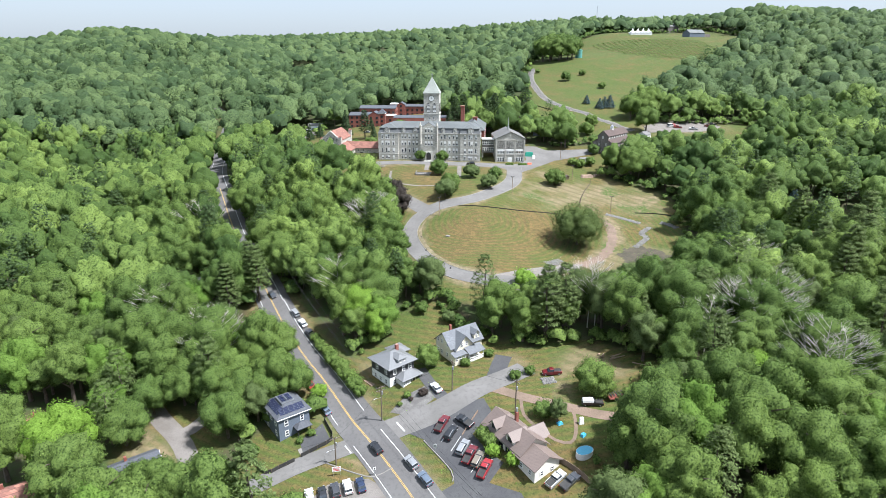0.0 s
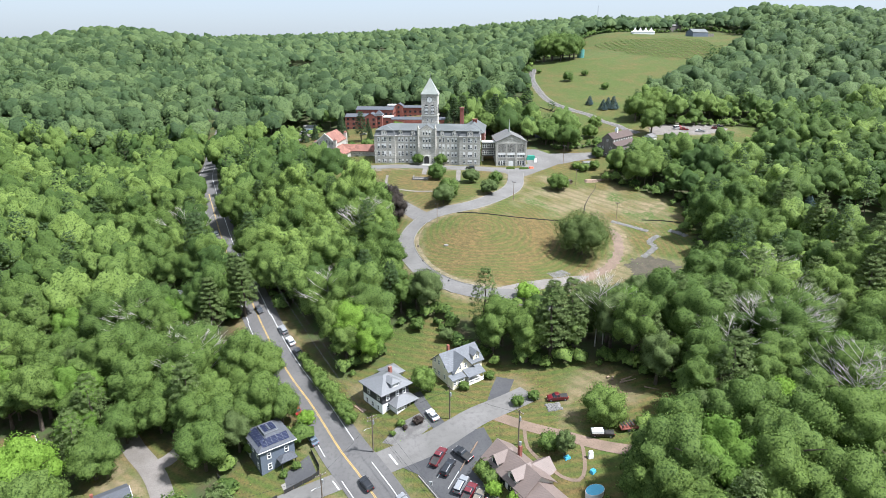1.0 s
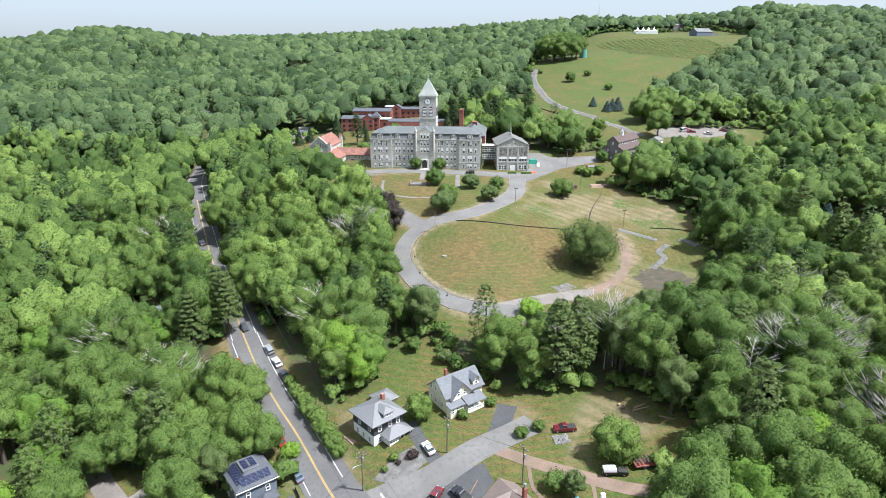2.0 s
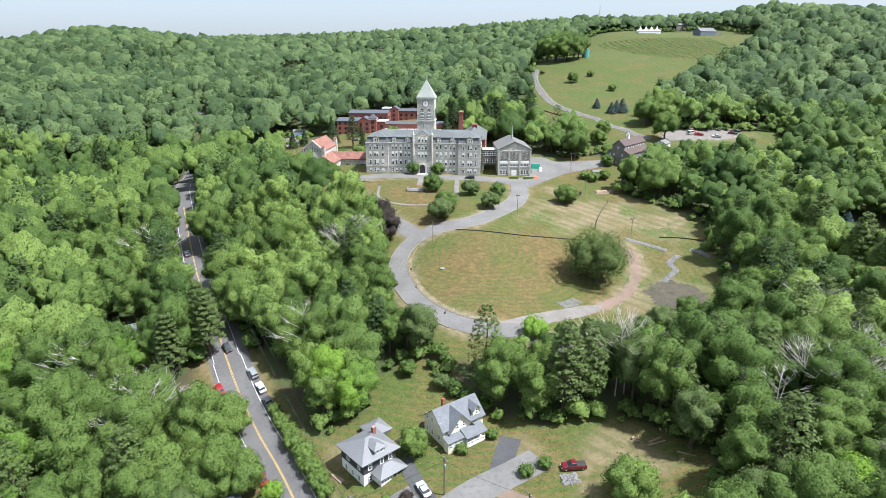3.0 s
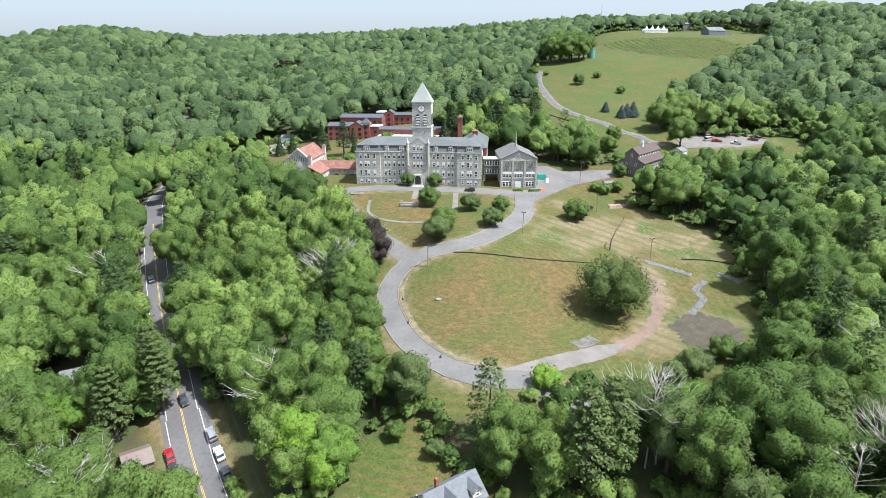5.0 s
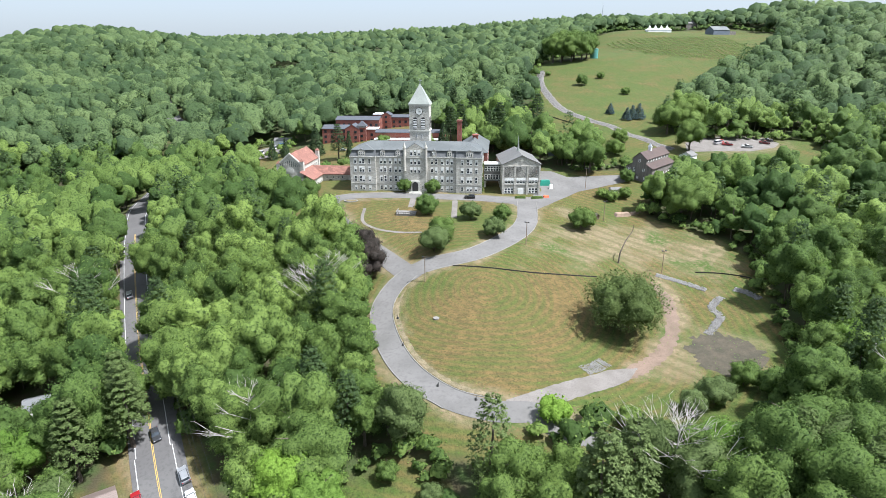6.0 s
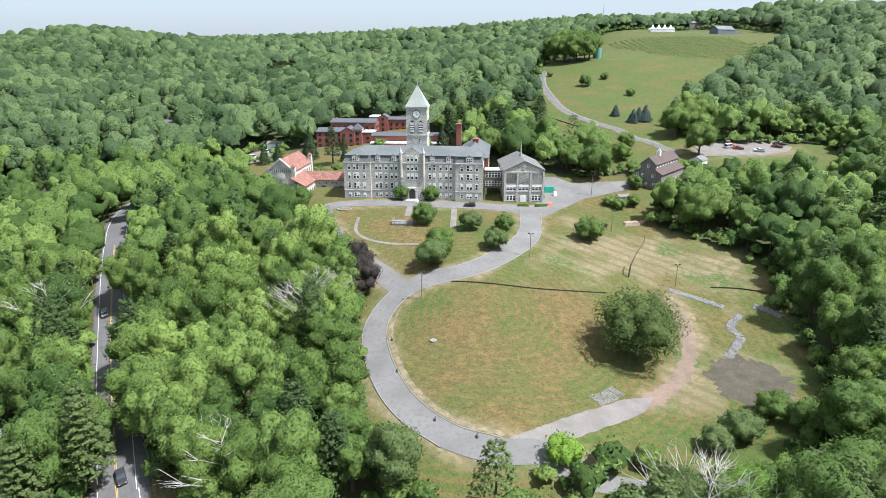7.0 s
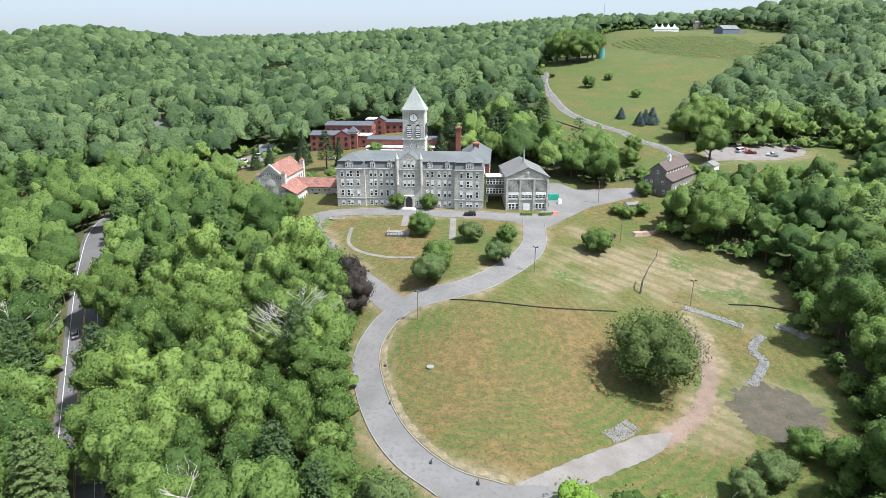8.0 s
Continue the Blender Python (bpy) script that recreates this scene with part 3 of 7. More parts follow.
wob = wobble(X, Y, 14, 3)
lawn = np.zeros_like(X)
for poly in (VILLAGE, LAWN, MEADOW, DORMS, FARCLEAR, MIDCLEAR, VANYARD, *YARDS):
    lawn = np.maximum(lawn, soft(inside(X, Y, poly) + 1.5 * wob, 3))
lawn = np.maximum(lawn, soft(np.where(Y < 188, 9, 5.2) - near_line(X, Y, ROAD) + wob, 3))
dry = 0.42 - 0.10 * soft(inside(X, Y, VILLAGE), 6)
dry += 0.25 * soft(inside(X, Y, [(-30, 318), (-36, 292), (-12, 264), (0, 258), (0, 285), (-5, 318)]), 8)
dry -= 0.35 * soft(inside(X, Y, [(-2, 258), (20, 262), (30, 280), (33, 300), (10, 300), (0, 285)]), 8)
dry += 0.22 * soft(inside(X, Y, [(2, 250), (52, 250), (44, 215), (20, 194), (0, 203), (-7, 225)]), 8)
dry -= 0.34 * soft(inside(X, Y, MEADOW), 10)
dry -= 0.35 * soft(inside(X, Y, [(24, 186), (44, 203), (62, 206), (80, 212), (90, 205), (80, 192), (40, 174), (20, 178)]), 6)
dry -= 0.3 * soft(inside(X, Y, [(70, 208), (84, 225), (92, 245), (104, 262), (108, 250), (98, 215)]), 8)
soil = np.zeros_like(X)
soil = np.maximum(soil, 0.85 * soft(inside(X, Y, [(40, 290), (58, 300), (80, 300), (108, 284), (108, 262), (92, 254), (78, 262), (60, 262), (40, 258), (30, 262)]) + 6 * wobble(X, Y, 16, 5) - 3, 9))
soil = np.maximum(soil, 1.0 * soft(3.2 - near_line(X, Y, [(74, 258), (75, 245), (72, 236), (66, 225), (60, 216), (52, 209)]) + wob, 3))
soil = np.maximum(soil, 0.7 * soft(inside(X, Y, [(60, 222), (78, 227), (86, 214), (70, 206), (56, 208)]) + 2 * wob, 5))
for way in (UPPER, FRONT, LOOP):
    soil = np.maximum(soil, 0.85 * soft(5.4 - near_line(X, Y, way) + 1.2 * wobble(X, Y, 30, 8), 1.6))
soil = np.maximum(soil, 0.8 * soft(6.5 - np.hypot(X - 53, Y - 303) + wob, 3))
soil = np.maximum(soil, 0.7 * soft(inside(X, Y, [(17, 150), (30, 150), (44, 152), (50, 140), (42, 134), (30, 146), (20, 142)]) + 2.5 * wob, 5))
soil = np.maximum(soil, 0.6 * soft(7.2 - near_line(X, Y, ROAD[2:12]) + wob, 2))
soil = np.maximum(soil, 0.7 * soft(2.0 - near_line(X, Y, [(30, 128), (31, 134), (33, 143), (38, 150)]) + 0.4 * wob, 1.5))
soil = np.maximum(soil, 0.85 * soft(inside(X, Y, [(-82, 126), (-76, 132), (-68, 127), (-60, 116), (-54, 104), (-64, 102), (-72, 114)]) + 1.5 * wob, 4))
soil = np.maximum(soil, 0.75 * soft(inside(X, Y, [(66, 206), (72, 226), (82, 230), (90, 222), (84, 208)]) + 2 * wob, 5))
soil = np.maximum(soil, 0.55 * soft(inside(X, Y, [(-28, 155), (-18, 150), (-19, 142), (-25, 146)]) + wob, 3))
soil = np.maximum(soil, 0.75 * soft(inside(X, Y, [(120, 368), (142, 372), (162, 374), (186, 386), (182, 404), (160, 406), (140, 400), (124, 386)]) + 2 * wob, 5))
soil = np.maximum(soil, 0.7 * soft(inside(X, Y, [(410, 1010), (420, 900), (480, 980), (520, 1100)]), 10))

ny, nx = X.shape
idx = np.arange(nx * ny).reshape(ny, nx)
quads = np.stack([idx[:-1, :-1], idx[:-1, 1:], idx[1:, 1:], idx[1:, :-1]], -1).reshape(-1, 4)


def quad_mesh(name, verts, faces):
    me = bpy.data.meshes.new(name)
    me.vertices.add(len(verts))
    me.vertices.foreach_set("co", np.ascontiguousarray(verts, np.float32).ravel())
    me.loops.add(faces.size)
    me.loops.foreach_set("vertex_index", np.ascontiguousarray(faces, np.int32).ravel())
    me.polygons.add(len(faces))
    me.polygons.foreach_set("loop_start", np.arange(0, faces.size, faces.shape[1], dtype=np.int32))
    me.update(calc_edges=True)
    return me


ground_me = quad_mesh("ground", np.stack([X, Y, Z], -1).reshape(-1, 3), quads)
cover = ground_me.attributes.new("cover", "FLOAT_COLOR", "POINT")
cover.data.foreach_set("color", np.stack([lawn, np.clip(dry, 0, 1), np.clip(soil, 0, 1), np.ones_like(X)], -1).astype(np.float32).ravel())
ground_me.shade_smooth()
ground = tagged(part("ground", ground_me, M_ground), "dry summer grass, bare soil and woodland floor over rolling hills", "ground", kind="structure")


def ribbon(name, pts, left, right, mat, lift, label="", category="", parent=None, kind="structure", thick=0.0, step=2.0, cells=4, ragged=0.0):
    """A strip along a smooth line, draped over the ground; left and right are its edges' distances (left is minus)."""
    c = spline(pts, step)
    d = np.gradient(c, axis=0)
    d /= np.hypot(d[:, :1], d[:, 1:])
    nrm = np.stack([d[:, 1], -d[:, 0]], -1)
    offs = np.linspace(left, right, cells + 1)
    wide = np.repeat(offs[None], len(c), 0)
    if ragged:
        er = np.random.RandomState(int(abs(pts[0][0]) * 10))
        end = np.clip((len(c) - 1 - np.arange(len(c))) * step / 7.0, 0.12, 1)
        for k, s in ((0, -1), (-1, 1)):
            wide[:, k] = wide[:, k] + s * ragged * er.uniform(-0.9, 1.0, len(c))
        m = 0.5 * (left + right)
        wide = m + (wide - m) * end[:, None]
    P = c[:, None, :] + nrm[:, None, :] * wide[..., None]
    z = heights(P[..., 0], P[..., 1]) + lift
    V = np.concatenate([P, z[..., None]], -1)
    n, k = V.shape[:2]
    i = np.arange(n * k).reshape(n, k)
    F = np.stack([i[:-1, :-1], i[:-1, 1:], i[1:, 1:], i[1:, :-1]], -1).reshape(-1, 4)
    V = V.reshape(-1, 3)
    if thick:
        low = V - np.array([0, 0, thick])
        m = n * k
        sides = [np.stack([i[:-1, 0], i[1:, 0], i[1:, 0] + m, i[:-1, 0] + m], -1), np.stack([i[1:, -1], i[:-1, -1], i[:-1, -1] + m, i[1:, -1] + m], -1)]
        V, F = np.vstack([V, low]), np.vstack([F, *sides])
    ob = part(name, quad_mesh(name, V, F), mat, parent)
    if parent is None:
        tagged(ob, label, category, kind=kind)
    return ob


def sheet(name, poly, mat, lift, label, category, kind="structure", grid=3.0):
    """A flat piece of the plan draped over the ground."""
    bm = nb()
    bm.faces.new([bm.verts.new((x, y, 0)) for x, y in poly])
    for ax in (0, 1):
        vals = [p[ax] for p in poly]
        v = min(vals) + grid
        while v < max(vals):
            co, no = [0, 0, 0], [0, 0, 0]
            co[ax], no[ax] = v, 1
            bmesh.ops.bisect_plane(bm, geom=bm.verts[:] + bm.edges[:] + bm.faces[:], plane_co=co, plane_no=no)
            v += grid
    bmesh.ops.triangulate(bm, faces=bm.faces)
    for v in bm.verts:
        v.co.z = gz(v.co.x, v.co.y) + lift
    for f in bm.faces:
        f.normal_update()
        if f.normal.z < 0:
            f.normal_flip()
    me = bpy.data.meshes.new(name)
    bm.to_mesh(me)
    bm.free()
    return tagged(part(name, me, mat), label, category, kind=kind)


road = ribbon("road", ROAD, -4.6, 5.8, M_asphalt, 0.10, "worn grey two-lane asphalt road with painted lines", "road", cells=8)
for o in (-0.17, 0.09):
    ribbon("yellow_line", ROAD[:16], o, o + 0.13, M_yellow_line, 0.125, parent=road, cells=1)
for o, span in ((-3.8, (0, 4)), (-3.7, (5, 9)), (-3.4, (9, 17)), (3.75, (0, 4)), (3.7, (5, 9)), (3.35, (9, 17))):
    ribbon("edge_line", ROAD[span[0]:span[1] + 1], o, o + 0.16, M_white_line, 0.125, parent=road, cells=1)
ribbon("road", SIDE, -3.6, 3.6, M_asphalt_old, 0.08, "pale worn asphalt side street climbing from the road", "road")
ribbon("road", WEST, -2.6, 2.6, M_asphalt_old, 0.08, "pale narrow side street falling away from the road", "road")
ribbon("driveway", DIRT, -1.7, 1.7, M_dirt, 0.06, "pinkish dirt driveway with worn ruts", "driveway")
LOT = [(-2.5, 127.4), (10.3, 131), (12, 125.5), (7, 119), (10.5, 113.3), (13.5, 110), (10, 105.5), (16.5, 102), (20, 92), (4, 88), (-3.5, 103), (2.5, 106.6), (2.2, 110), (-4.5, 119.8), (-8.7, 122.7)]
sheet("parking_lot", LOT, M_asphalt_dark, 0.06, "dark cracked asphalt parking lot beside the road", "parking lot")
ribbon("driveway", [(-6.5, 146), (-3.4, 139), (0.5, 132)], -1.6, 1.6, M_asphalt_dark, 0.06, "dark asphalt driveway beside a grey-roofed house", "driveway")
ribbon("driveway", [(17.5, 152), (15.8, 147), (14.2, 141)], -2.4, 2.4, M_asphalt_dark, 0.05, "dark asphalt driveway beside a cream house", "driveway")
ribbon("campus_drive", LOOP, -3.1, 3.1, M_asphalt_old, 0.09, "pale asphalt drive curving round the lawn", "driveway")
ribbon("campus_drive", LOW, -2.3, 2.3, M_asphalt_old, 0.07, "pale asphalt lane leading into the trees", "driveway")
M_wetsoil = plain("dark_wet_fill", (0.062, 0.051, 0.035), (0.040, 0.037, 0.024), 0.95, 0.35, 1.6, bumps=0.6)
M_straw = plain("straw_matting", (0.175, 0.140, 0.085), (0.095, 0.082, 0.046), 0.95, 0.5, 3.0, bumps=0.7)
fr = np.random.RandomState(8)
FILL = [(78.5 + (9.5 + fr.uniform(-1.6, 1.6)) * math.cos(a), 217 + (10 + fr.uniform(-1.6, 1.6)) * math.sin(a)) for a in np.linspace(0, 6.283, 64, False)]
sheet("bare_fill", FILL, M_wetsoil, 0.05, "dark bare fill soil beside the pale track", "soil")
ribbon("straw_border", LOOP[2:9], 3.7, 5.1, M_straw, 0.05, "band of pale straw matting along the drive", "matting", ragged=0.22, step=0.6)
sheet("yard", [(126, 374), (142, 376), (160, 377), (176, 385), (182, 393), (178, 402), (162, 404), (144, 398), (130, 388)], M_gravel, 0.06, "pale gravel work yard beside the barn", "yard")
ribbon("dirt_track", [(49, 207.5), (55, 211.5), (62, 218), (67.5, 227), (71, 237), (72.5, 247), (71, 256)], -1.9, 1.9, M_dirt, 0.04, "pinkish bare soil track up the slope", "track", ragged=0.6, step=1.0, cells=6)
ribbon("gravel_drive", EAST, -2.8, 2.8, M_gravel, 0.05, "pale gravel track fading into bare soil", "driveway", ragged=0.2, step=1.0)
ribbon("campus_drive", UPPER, -3.7, 3.7, M_asphalt_old, 0.10, "pale asphalt drive beside the dry lawn", "driveway")
ribbon("campus_drive", FRONT, -3.4, 3.4, M_asphalt_old, 0.08, "pale asphalt drive along the stone building", "driveway")
sheet("parking_lot", RIGHTLOT, M_asphalt_old, 0.065, "pale asphalt yard beside the stone annex", "parking lot")
sheet("parking_lot", [(-116, 405), (-92, 408), (-86, 424), (-92, 440), (-108, 430)], M_gravel, 0.06, "pale gravel yard with parked vans", "parking lot")
sheet("parking_lot", [(-30, 104), (-26, 109.5), (-17, 110.5), (-11.5, 106.5), (-10, 100), (-26, 98)], M_gravel, 0.05, "gravel parking strip beside the road", "parking lot")
for pts, a in ((LOOP[2:], 3.15), (UPPER[1:], 3.75), (UPPER[1:], -3.95), (FRONT[1:9], 3.45), (LOOP[3:], -3.35)):
    ribbon("kerb", pts, a, a + 0.2, M_kerb, 0.2, "pale concrete kerb along the drive", "kerb", thick=0.25, cells=1)
ribbon("kerb", [(-4.5, 119.6), (1.9, 110), (2.2, 107)], 0, 0.25, M_kerb, 0.2, "worn concrete kerb of a grass island", "kerb", thick=0.25, cells=1)
for pts, w in (([(-8.7, 304), (-8.3, 316)], 1.2), ([(8.0, 292), (8.8, 313)], 1.1), ([(-26.8, 303), (-26, 290), (-20.7, 283), (-12, 279), (-3.6, 278)], 0.6)):
    ribbon("footpath", pts, -w, w, M_gravel, 0.05, "narrow pale footpath across dry grass", "path", cells=2)

# ---------------------------------------------------------------- trees
rng = np.random.RandomState(11)


def unit(v):
    return v / np.maximum(np.linalg.norm(v, axis=-1, keepdims=True), 1e-9)


def cards(centres, out, size, r, spread=0.3, shade=None, lift=0.1, own=0.35):
    """Small three-cornered sprays of leaves round the centres, two for each, facing outwards: corner points and their normals."""
    shade = np.repeat(out if shade is None else shade, 2, 0)
    centres, out = np.repeat(centres, 2, 0), np.repeat(out, 2, 0)
    n = len(centres)
    nrm = unit(out + np.array([0, 0, 0.15]) + spread * r.normal(size=(n, 3)))
    t = unit(np.cross(nrm, r.normal(size=(n, 3))))
    b = np.cross(nrm, t)
    s = size * r.uniform(0.6, 1.3, (n, 1))
    c = centres + r.normal(0, 0.3 * size, (n, 3))
    j = lambda: r.uniform(0.75, 1.2, (n, 1))
    v = np.stack([c + s * 0.52 * t * j(), c + s * (-0.26 * t + 0.45 * b) * j(), c + s * (-0.26 * t - 0.45 * b) * j()], 1)
    flip = np.cross(v[:, 1] - v[:, 0], v[:, 2] - v[:, 0])
    turn = (flip * nrm).sum(1) < 0
    v[turn] = v[turn][:, ::-1]
    soft_n = unit(shade + own * nrm + np.array([0, 0, lift]))
    return np.concatenate([v, np.repeat(soft_n[:, None], 3, 1)], -1).reshape(-1, 6)


def ball(n):
    """A ball of even triangles, n to each edge of an icosahedron: directions and faces."""
    g = 1.618
    base = unit(np.array([(-1, g, 0), (1, g, 0), (-1, -g, 0), (1, -g, 0), (0, -1, g), (0, 1, g), (0, -1, -g), (0, 1, -g), (g, 0, -1), (g, 0, 1), (-g, 0, -1), (-g, 0, 1)], float))
    tri = ((0, 11, 5), (0, 5, 1), (0, 1, 7), (0, 7, 10), (0, 10, 11), (1, 5, 9), (5, 11, 4), (11, 10, 2), (10, 7, 6), (7, 1, 8), (3, 9, 4), (3, 4, 2), (3, 2, 6), (3, 6, 8), (3, 8, 9), (4, 9, 5), (2, 4, 11), (6, 2, 10), (8, 6, 7), (9, 8, 1))
    at, pts, faces = {}, [], []

    def vert(p):
        key = tuple(np.round(p, 5))
        if key not in at:
            at[key] = len(pts)
            pts.append(p)
        return at[key]

    for a, b, c in tri:
        A, B, C = base[a], base[b], base[c]
        grid = {(i, j): vert(unit(A + (B - A) * i / n + (C - A) * j / n)) for i in range(n + 1) for j in range(n + 1 - i)}
        for i in range(n):
            for j in range(n - i):
                faces.append((grid[i, j], grid[i + 1, j], grid[i, j + 1]))
                if i + j < n - 1:
                    faces.append((grid[i + 1, j], grid[i + 1, j + 1], grid[i, j + 1]))
    return np.array(pts), np.array(faces)


def lobes_for(r, R, H, n, low, clumps):
    """Rounded masses that make up a crown, each with smaller clumps on it: centres and radii."""
    mid, half = 0.5 * (low + H), 0.5 * (H - low)
    C, Q, turn = [], [], r.uniform(0, 6.283)
    for i in range(n):
        u = 0.97 - 1.7 * (i + 0.5) / n + r.uniform(-0.1, 0.1)
        a = turn + 2.39996 * i + r.uniform(-0.35, 0.35)
        reach = 0.66 * R * math.sqrt(max(0.0, 1 - u * u)) * r.uniform(0.82, 1.2)
        c, q = np.array((reach * math.cos(a), reach * math.sin(a), mid + 0.72 * half * u)), R * min(0.46, 1.35 / math.sqrt(n)) * r.uniform(0.75, 1.2)
        C.append(c), Q.append(q)
        for _ in range(clumps):
            d = unit(r.normal(size=3) + 0.9 * unit(c - np.array((0, 0, mid))) + np.array((0, 0, 0.35)))
            C.append(c + d * q * r.uniform(0.78, 0.98)), Q.append(q * r.uniform(0.24, 0.44))
    return np.array(C), np.array(Q)


def crown(r, R, H, low, n, size, edge=9, lobes=15, clumps=9, cut=-0.6, fluff=0.5, up=0.3, shrink=0.93, core=0.6, rough=0.035):
    """A broadleaf crown: one uneven mass of lobes and clumps, covered in n pairs of leaf sprays. Points with normals, and faces."""
    C, Q = lobes_for(r, R, H, lobes, low, clumps)
    mid = np.array((0, 0, low + 0.45 * (H - low)))
    D, F = ball(edge)
    b = D @ (C - mid).T
    disc = b * b - ((C - mid) ** 2).sum(1) + Q ** 2
    out = np.where(disc > 0, b + np.sqrt(np.maximum(disc, 0)), 0).max(1)
    core = core / np.sqrt((D[:, 0] ** 2 + D[:, 1] ** 2) / R ** 2 + (D[:, 2] / (0.5 * (H - low))) ** 2)
    P = mid + D * (np.maximum(out, core) * r.uniform(1 - rough, 1 + rough, len(D)))[:, None]
    F = F[D[F, 2].max(1) > cut]
    fn = np.cross(P[F[:, 1]] - P[F[:, 0]], P[F[:, 2]] - P[F[:, 0]])
    N = np.zeros_like(P)
    for k in range(3):
        np.add.at(N, F[:, k], fn)
    N = unit(unit(N) + np.array((0, 0, up)))
    V = np.concatenate([mid + (P - mid) * (shrink if n else 1.0), N], -1)
    if n:
        area = np.linalg.norm(fn, axis=1)
        pick = r.choice(len(F), n, p=area / area.sum())
        w = r.dirichlet((1, 1, 1), n)[..., None]
        at = (P[F[pick]] * w).sum(1)
        nrm = unit((N[F[pick]] * w).sum(1))
        at = at + nrm * (fluff * (r.uniform(-0.5, 1.0, (n, 1))))
        leaves = cards(at, nrm, size, r, 0.95, nrm, 0.15, 0.95)
        F = np.concatenate([F, len(V) + np.arange(len(leaves)).reshape(-1, 3)])
        V = np.concatenate([V, leaves])
    return V, F


def loose(v):
    """Sprays alone, as points and faces."""
    return v, np.arange(len(v)).reshape(-1, 3)


def pine_cards(r, R, H, n, size, tiers=11, low=0.28):
    """Flat uneven tiers of boughs round a tall stem."""
    k = r.randint(0, tiers, n)
    f = k / (tiers - 1)
    reach = R * (0.25 + 0.75 * np.sin(np.clip(1.05 - f, 0, 1) * 1.75)) * r.uniform(0.3, 1.0, n) ** 0.6
    bough = r.randint(0, 6, n) * 1.047 + k * 0.63 + r.normal(0, 0.2, n)
    z = H * (low + (1 - low) * f) + r.normal(0, 0.018 * H / tiers * 4, n) + 0.12 * reach
    pos = np.stack([reach * np.cos(bough), reach * np.sin(bough), z], -1)
    out = np.stack([0.5 * np.cos(bough), 0.5 * np.sin(bough), np.ones(n)], -1)
    return cards(pos, unit(out), size, r, 0.4)


def spruce_cards(r, R, H, n, size):
    f = 1 - np.sqrt(r.uniform(0, 1, n))
    a = r.uniform(0, 6.283, n)
    q = R * (1 - f) * (0.8 + 0.3 * r.uniform(0, 1, n)) + 0.05
    pos = np.stack([q * np.cos(a), q * np.sin(a), 0.05 * H + f * 0.95 * H], -1)
    return cards(pos, unit(np.stack([np.cos(a), np.sin(a), 0.5 + 0 * a], -1)), size, r, 0.5)


def card_mesh(name, v, f=None):
    me = quad_mesh(name, v[:, :3], np.arange(len(v)).reshape(-1, 3) if f is None else f)
    me.attributes.new("custom_normal", "FLOAT_VECTOR", "POINT").data.foreach_set("vector", np.ascontiguousarray(v[:, 3:], np.float32).ravel())
    return me


def trunk_bm(r, H, rad, limbs, low, R):
    bm = nb()
    pts = [Vector((0, 0, -0.6))]
    for i in range(1, 5):
        pts.append(Vector((r.normal(0, 0.02 * H * i / 4), r.normal(0, 0.02 * H * i / 4), H * 0.8 * i / 4)))
    for i in range(4):
        tube(bm, pts[i], pts[i + 1], rad * (1 - 0.21 * i), rad * (1 - 0.21 * (i + 1)), 5)
    for i in range(limbs):
        z = r.uniform(low, 0.68 * H)
        a = 6.283 * i / limbs + r.uniform(-0.5, 0.5)
        p = Vector((0, 0, z))
        q = p + Vector((math.cos(a), math.sin(a), 0.75)) * R * r.uniform(0.35, 0.55)
        e = q + Vector((math.cos(a + 0.4), math.sin(a + 0.4), 0.5)) * R * 0.3
        tube(bm, p, q, rad * 0.38, rad * 0.22, 4), tube(bm, q, e, rad * 0.22, rad * 0.06, 3)
    return bm


def tree(kind, R, H, low, n, size, material, label, category="tree", seed=1, group="", name="tree", edge=9):
    """A thing with its trunk and its crown, at the origin."""
    r = np.random.RandomState(seed)
    ob = thing(name, label, category, Matrix(), group)
    if kind == "broad":
        v = crown(r, R, H, low, n, size, edge)
    elif kind == "open":
        v = crown(r, R, H, low, n, size, edge, 26, 6, -0.8, 0.8, 0.25, 0.80, 0.12, 0.07)
    elif kind == "pine":
        v = loose(pine_cards(r, R, H, n, size))
    else:
        v = loose(spruce_cards(r, R, H, n, size))
    part("trunk", trunk_bm(r, H, 0.028 * H if kind in ("pine", "spruce") else 0.034 * H, 0 if kind in ("pine", "spruce") else 6, low, R), M_bark, ob)
    part("crown", card_mesh("crown", *v), material, ob)
    return ob


def plant(ob, x, y, s=1.0, sz=None, turn=None):
    t = rng.uniform(0, 360) if turn is None else turn
    m = pose(x, y, gz(x, y) - 0.1, 0, 0, t) @ Matrix.Diagonal((s, s, sz or s, 1))
    return copy_thing(ob, m)


def drop(ob):
    for o in [*ob.children_recursive, ob]:
        bpy.data.objects.remove(o)


CLEAR = [VILLAGE, LAWN, MEADOW, DORMS, FARCLEAR, MIDCLEAR, VANYARD, *YARDS]
WAYS = [(BARNYARD, 3.5), (ROAD[:10], 9.6), (ROAD[9:], 5.6), (LOW, 4.5), (EAST, 5), (WEST, 4.0)]


def wooded(x, y, margin):
    """Where the woods stand: away from clearings and ways."""
    ok = np.ones(x.shape, bool)
    for poly in CLEAR:
        ok &= inside(x, y, poly) < -margin
    for way, d in WAYS:
        ok &= near_line(x, y, way) > d + 0.3 * margin
    return ok


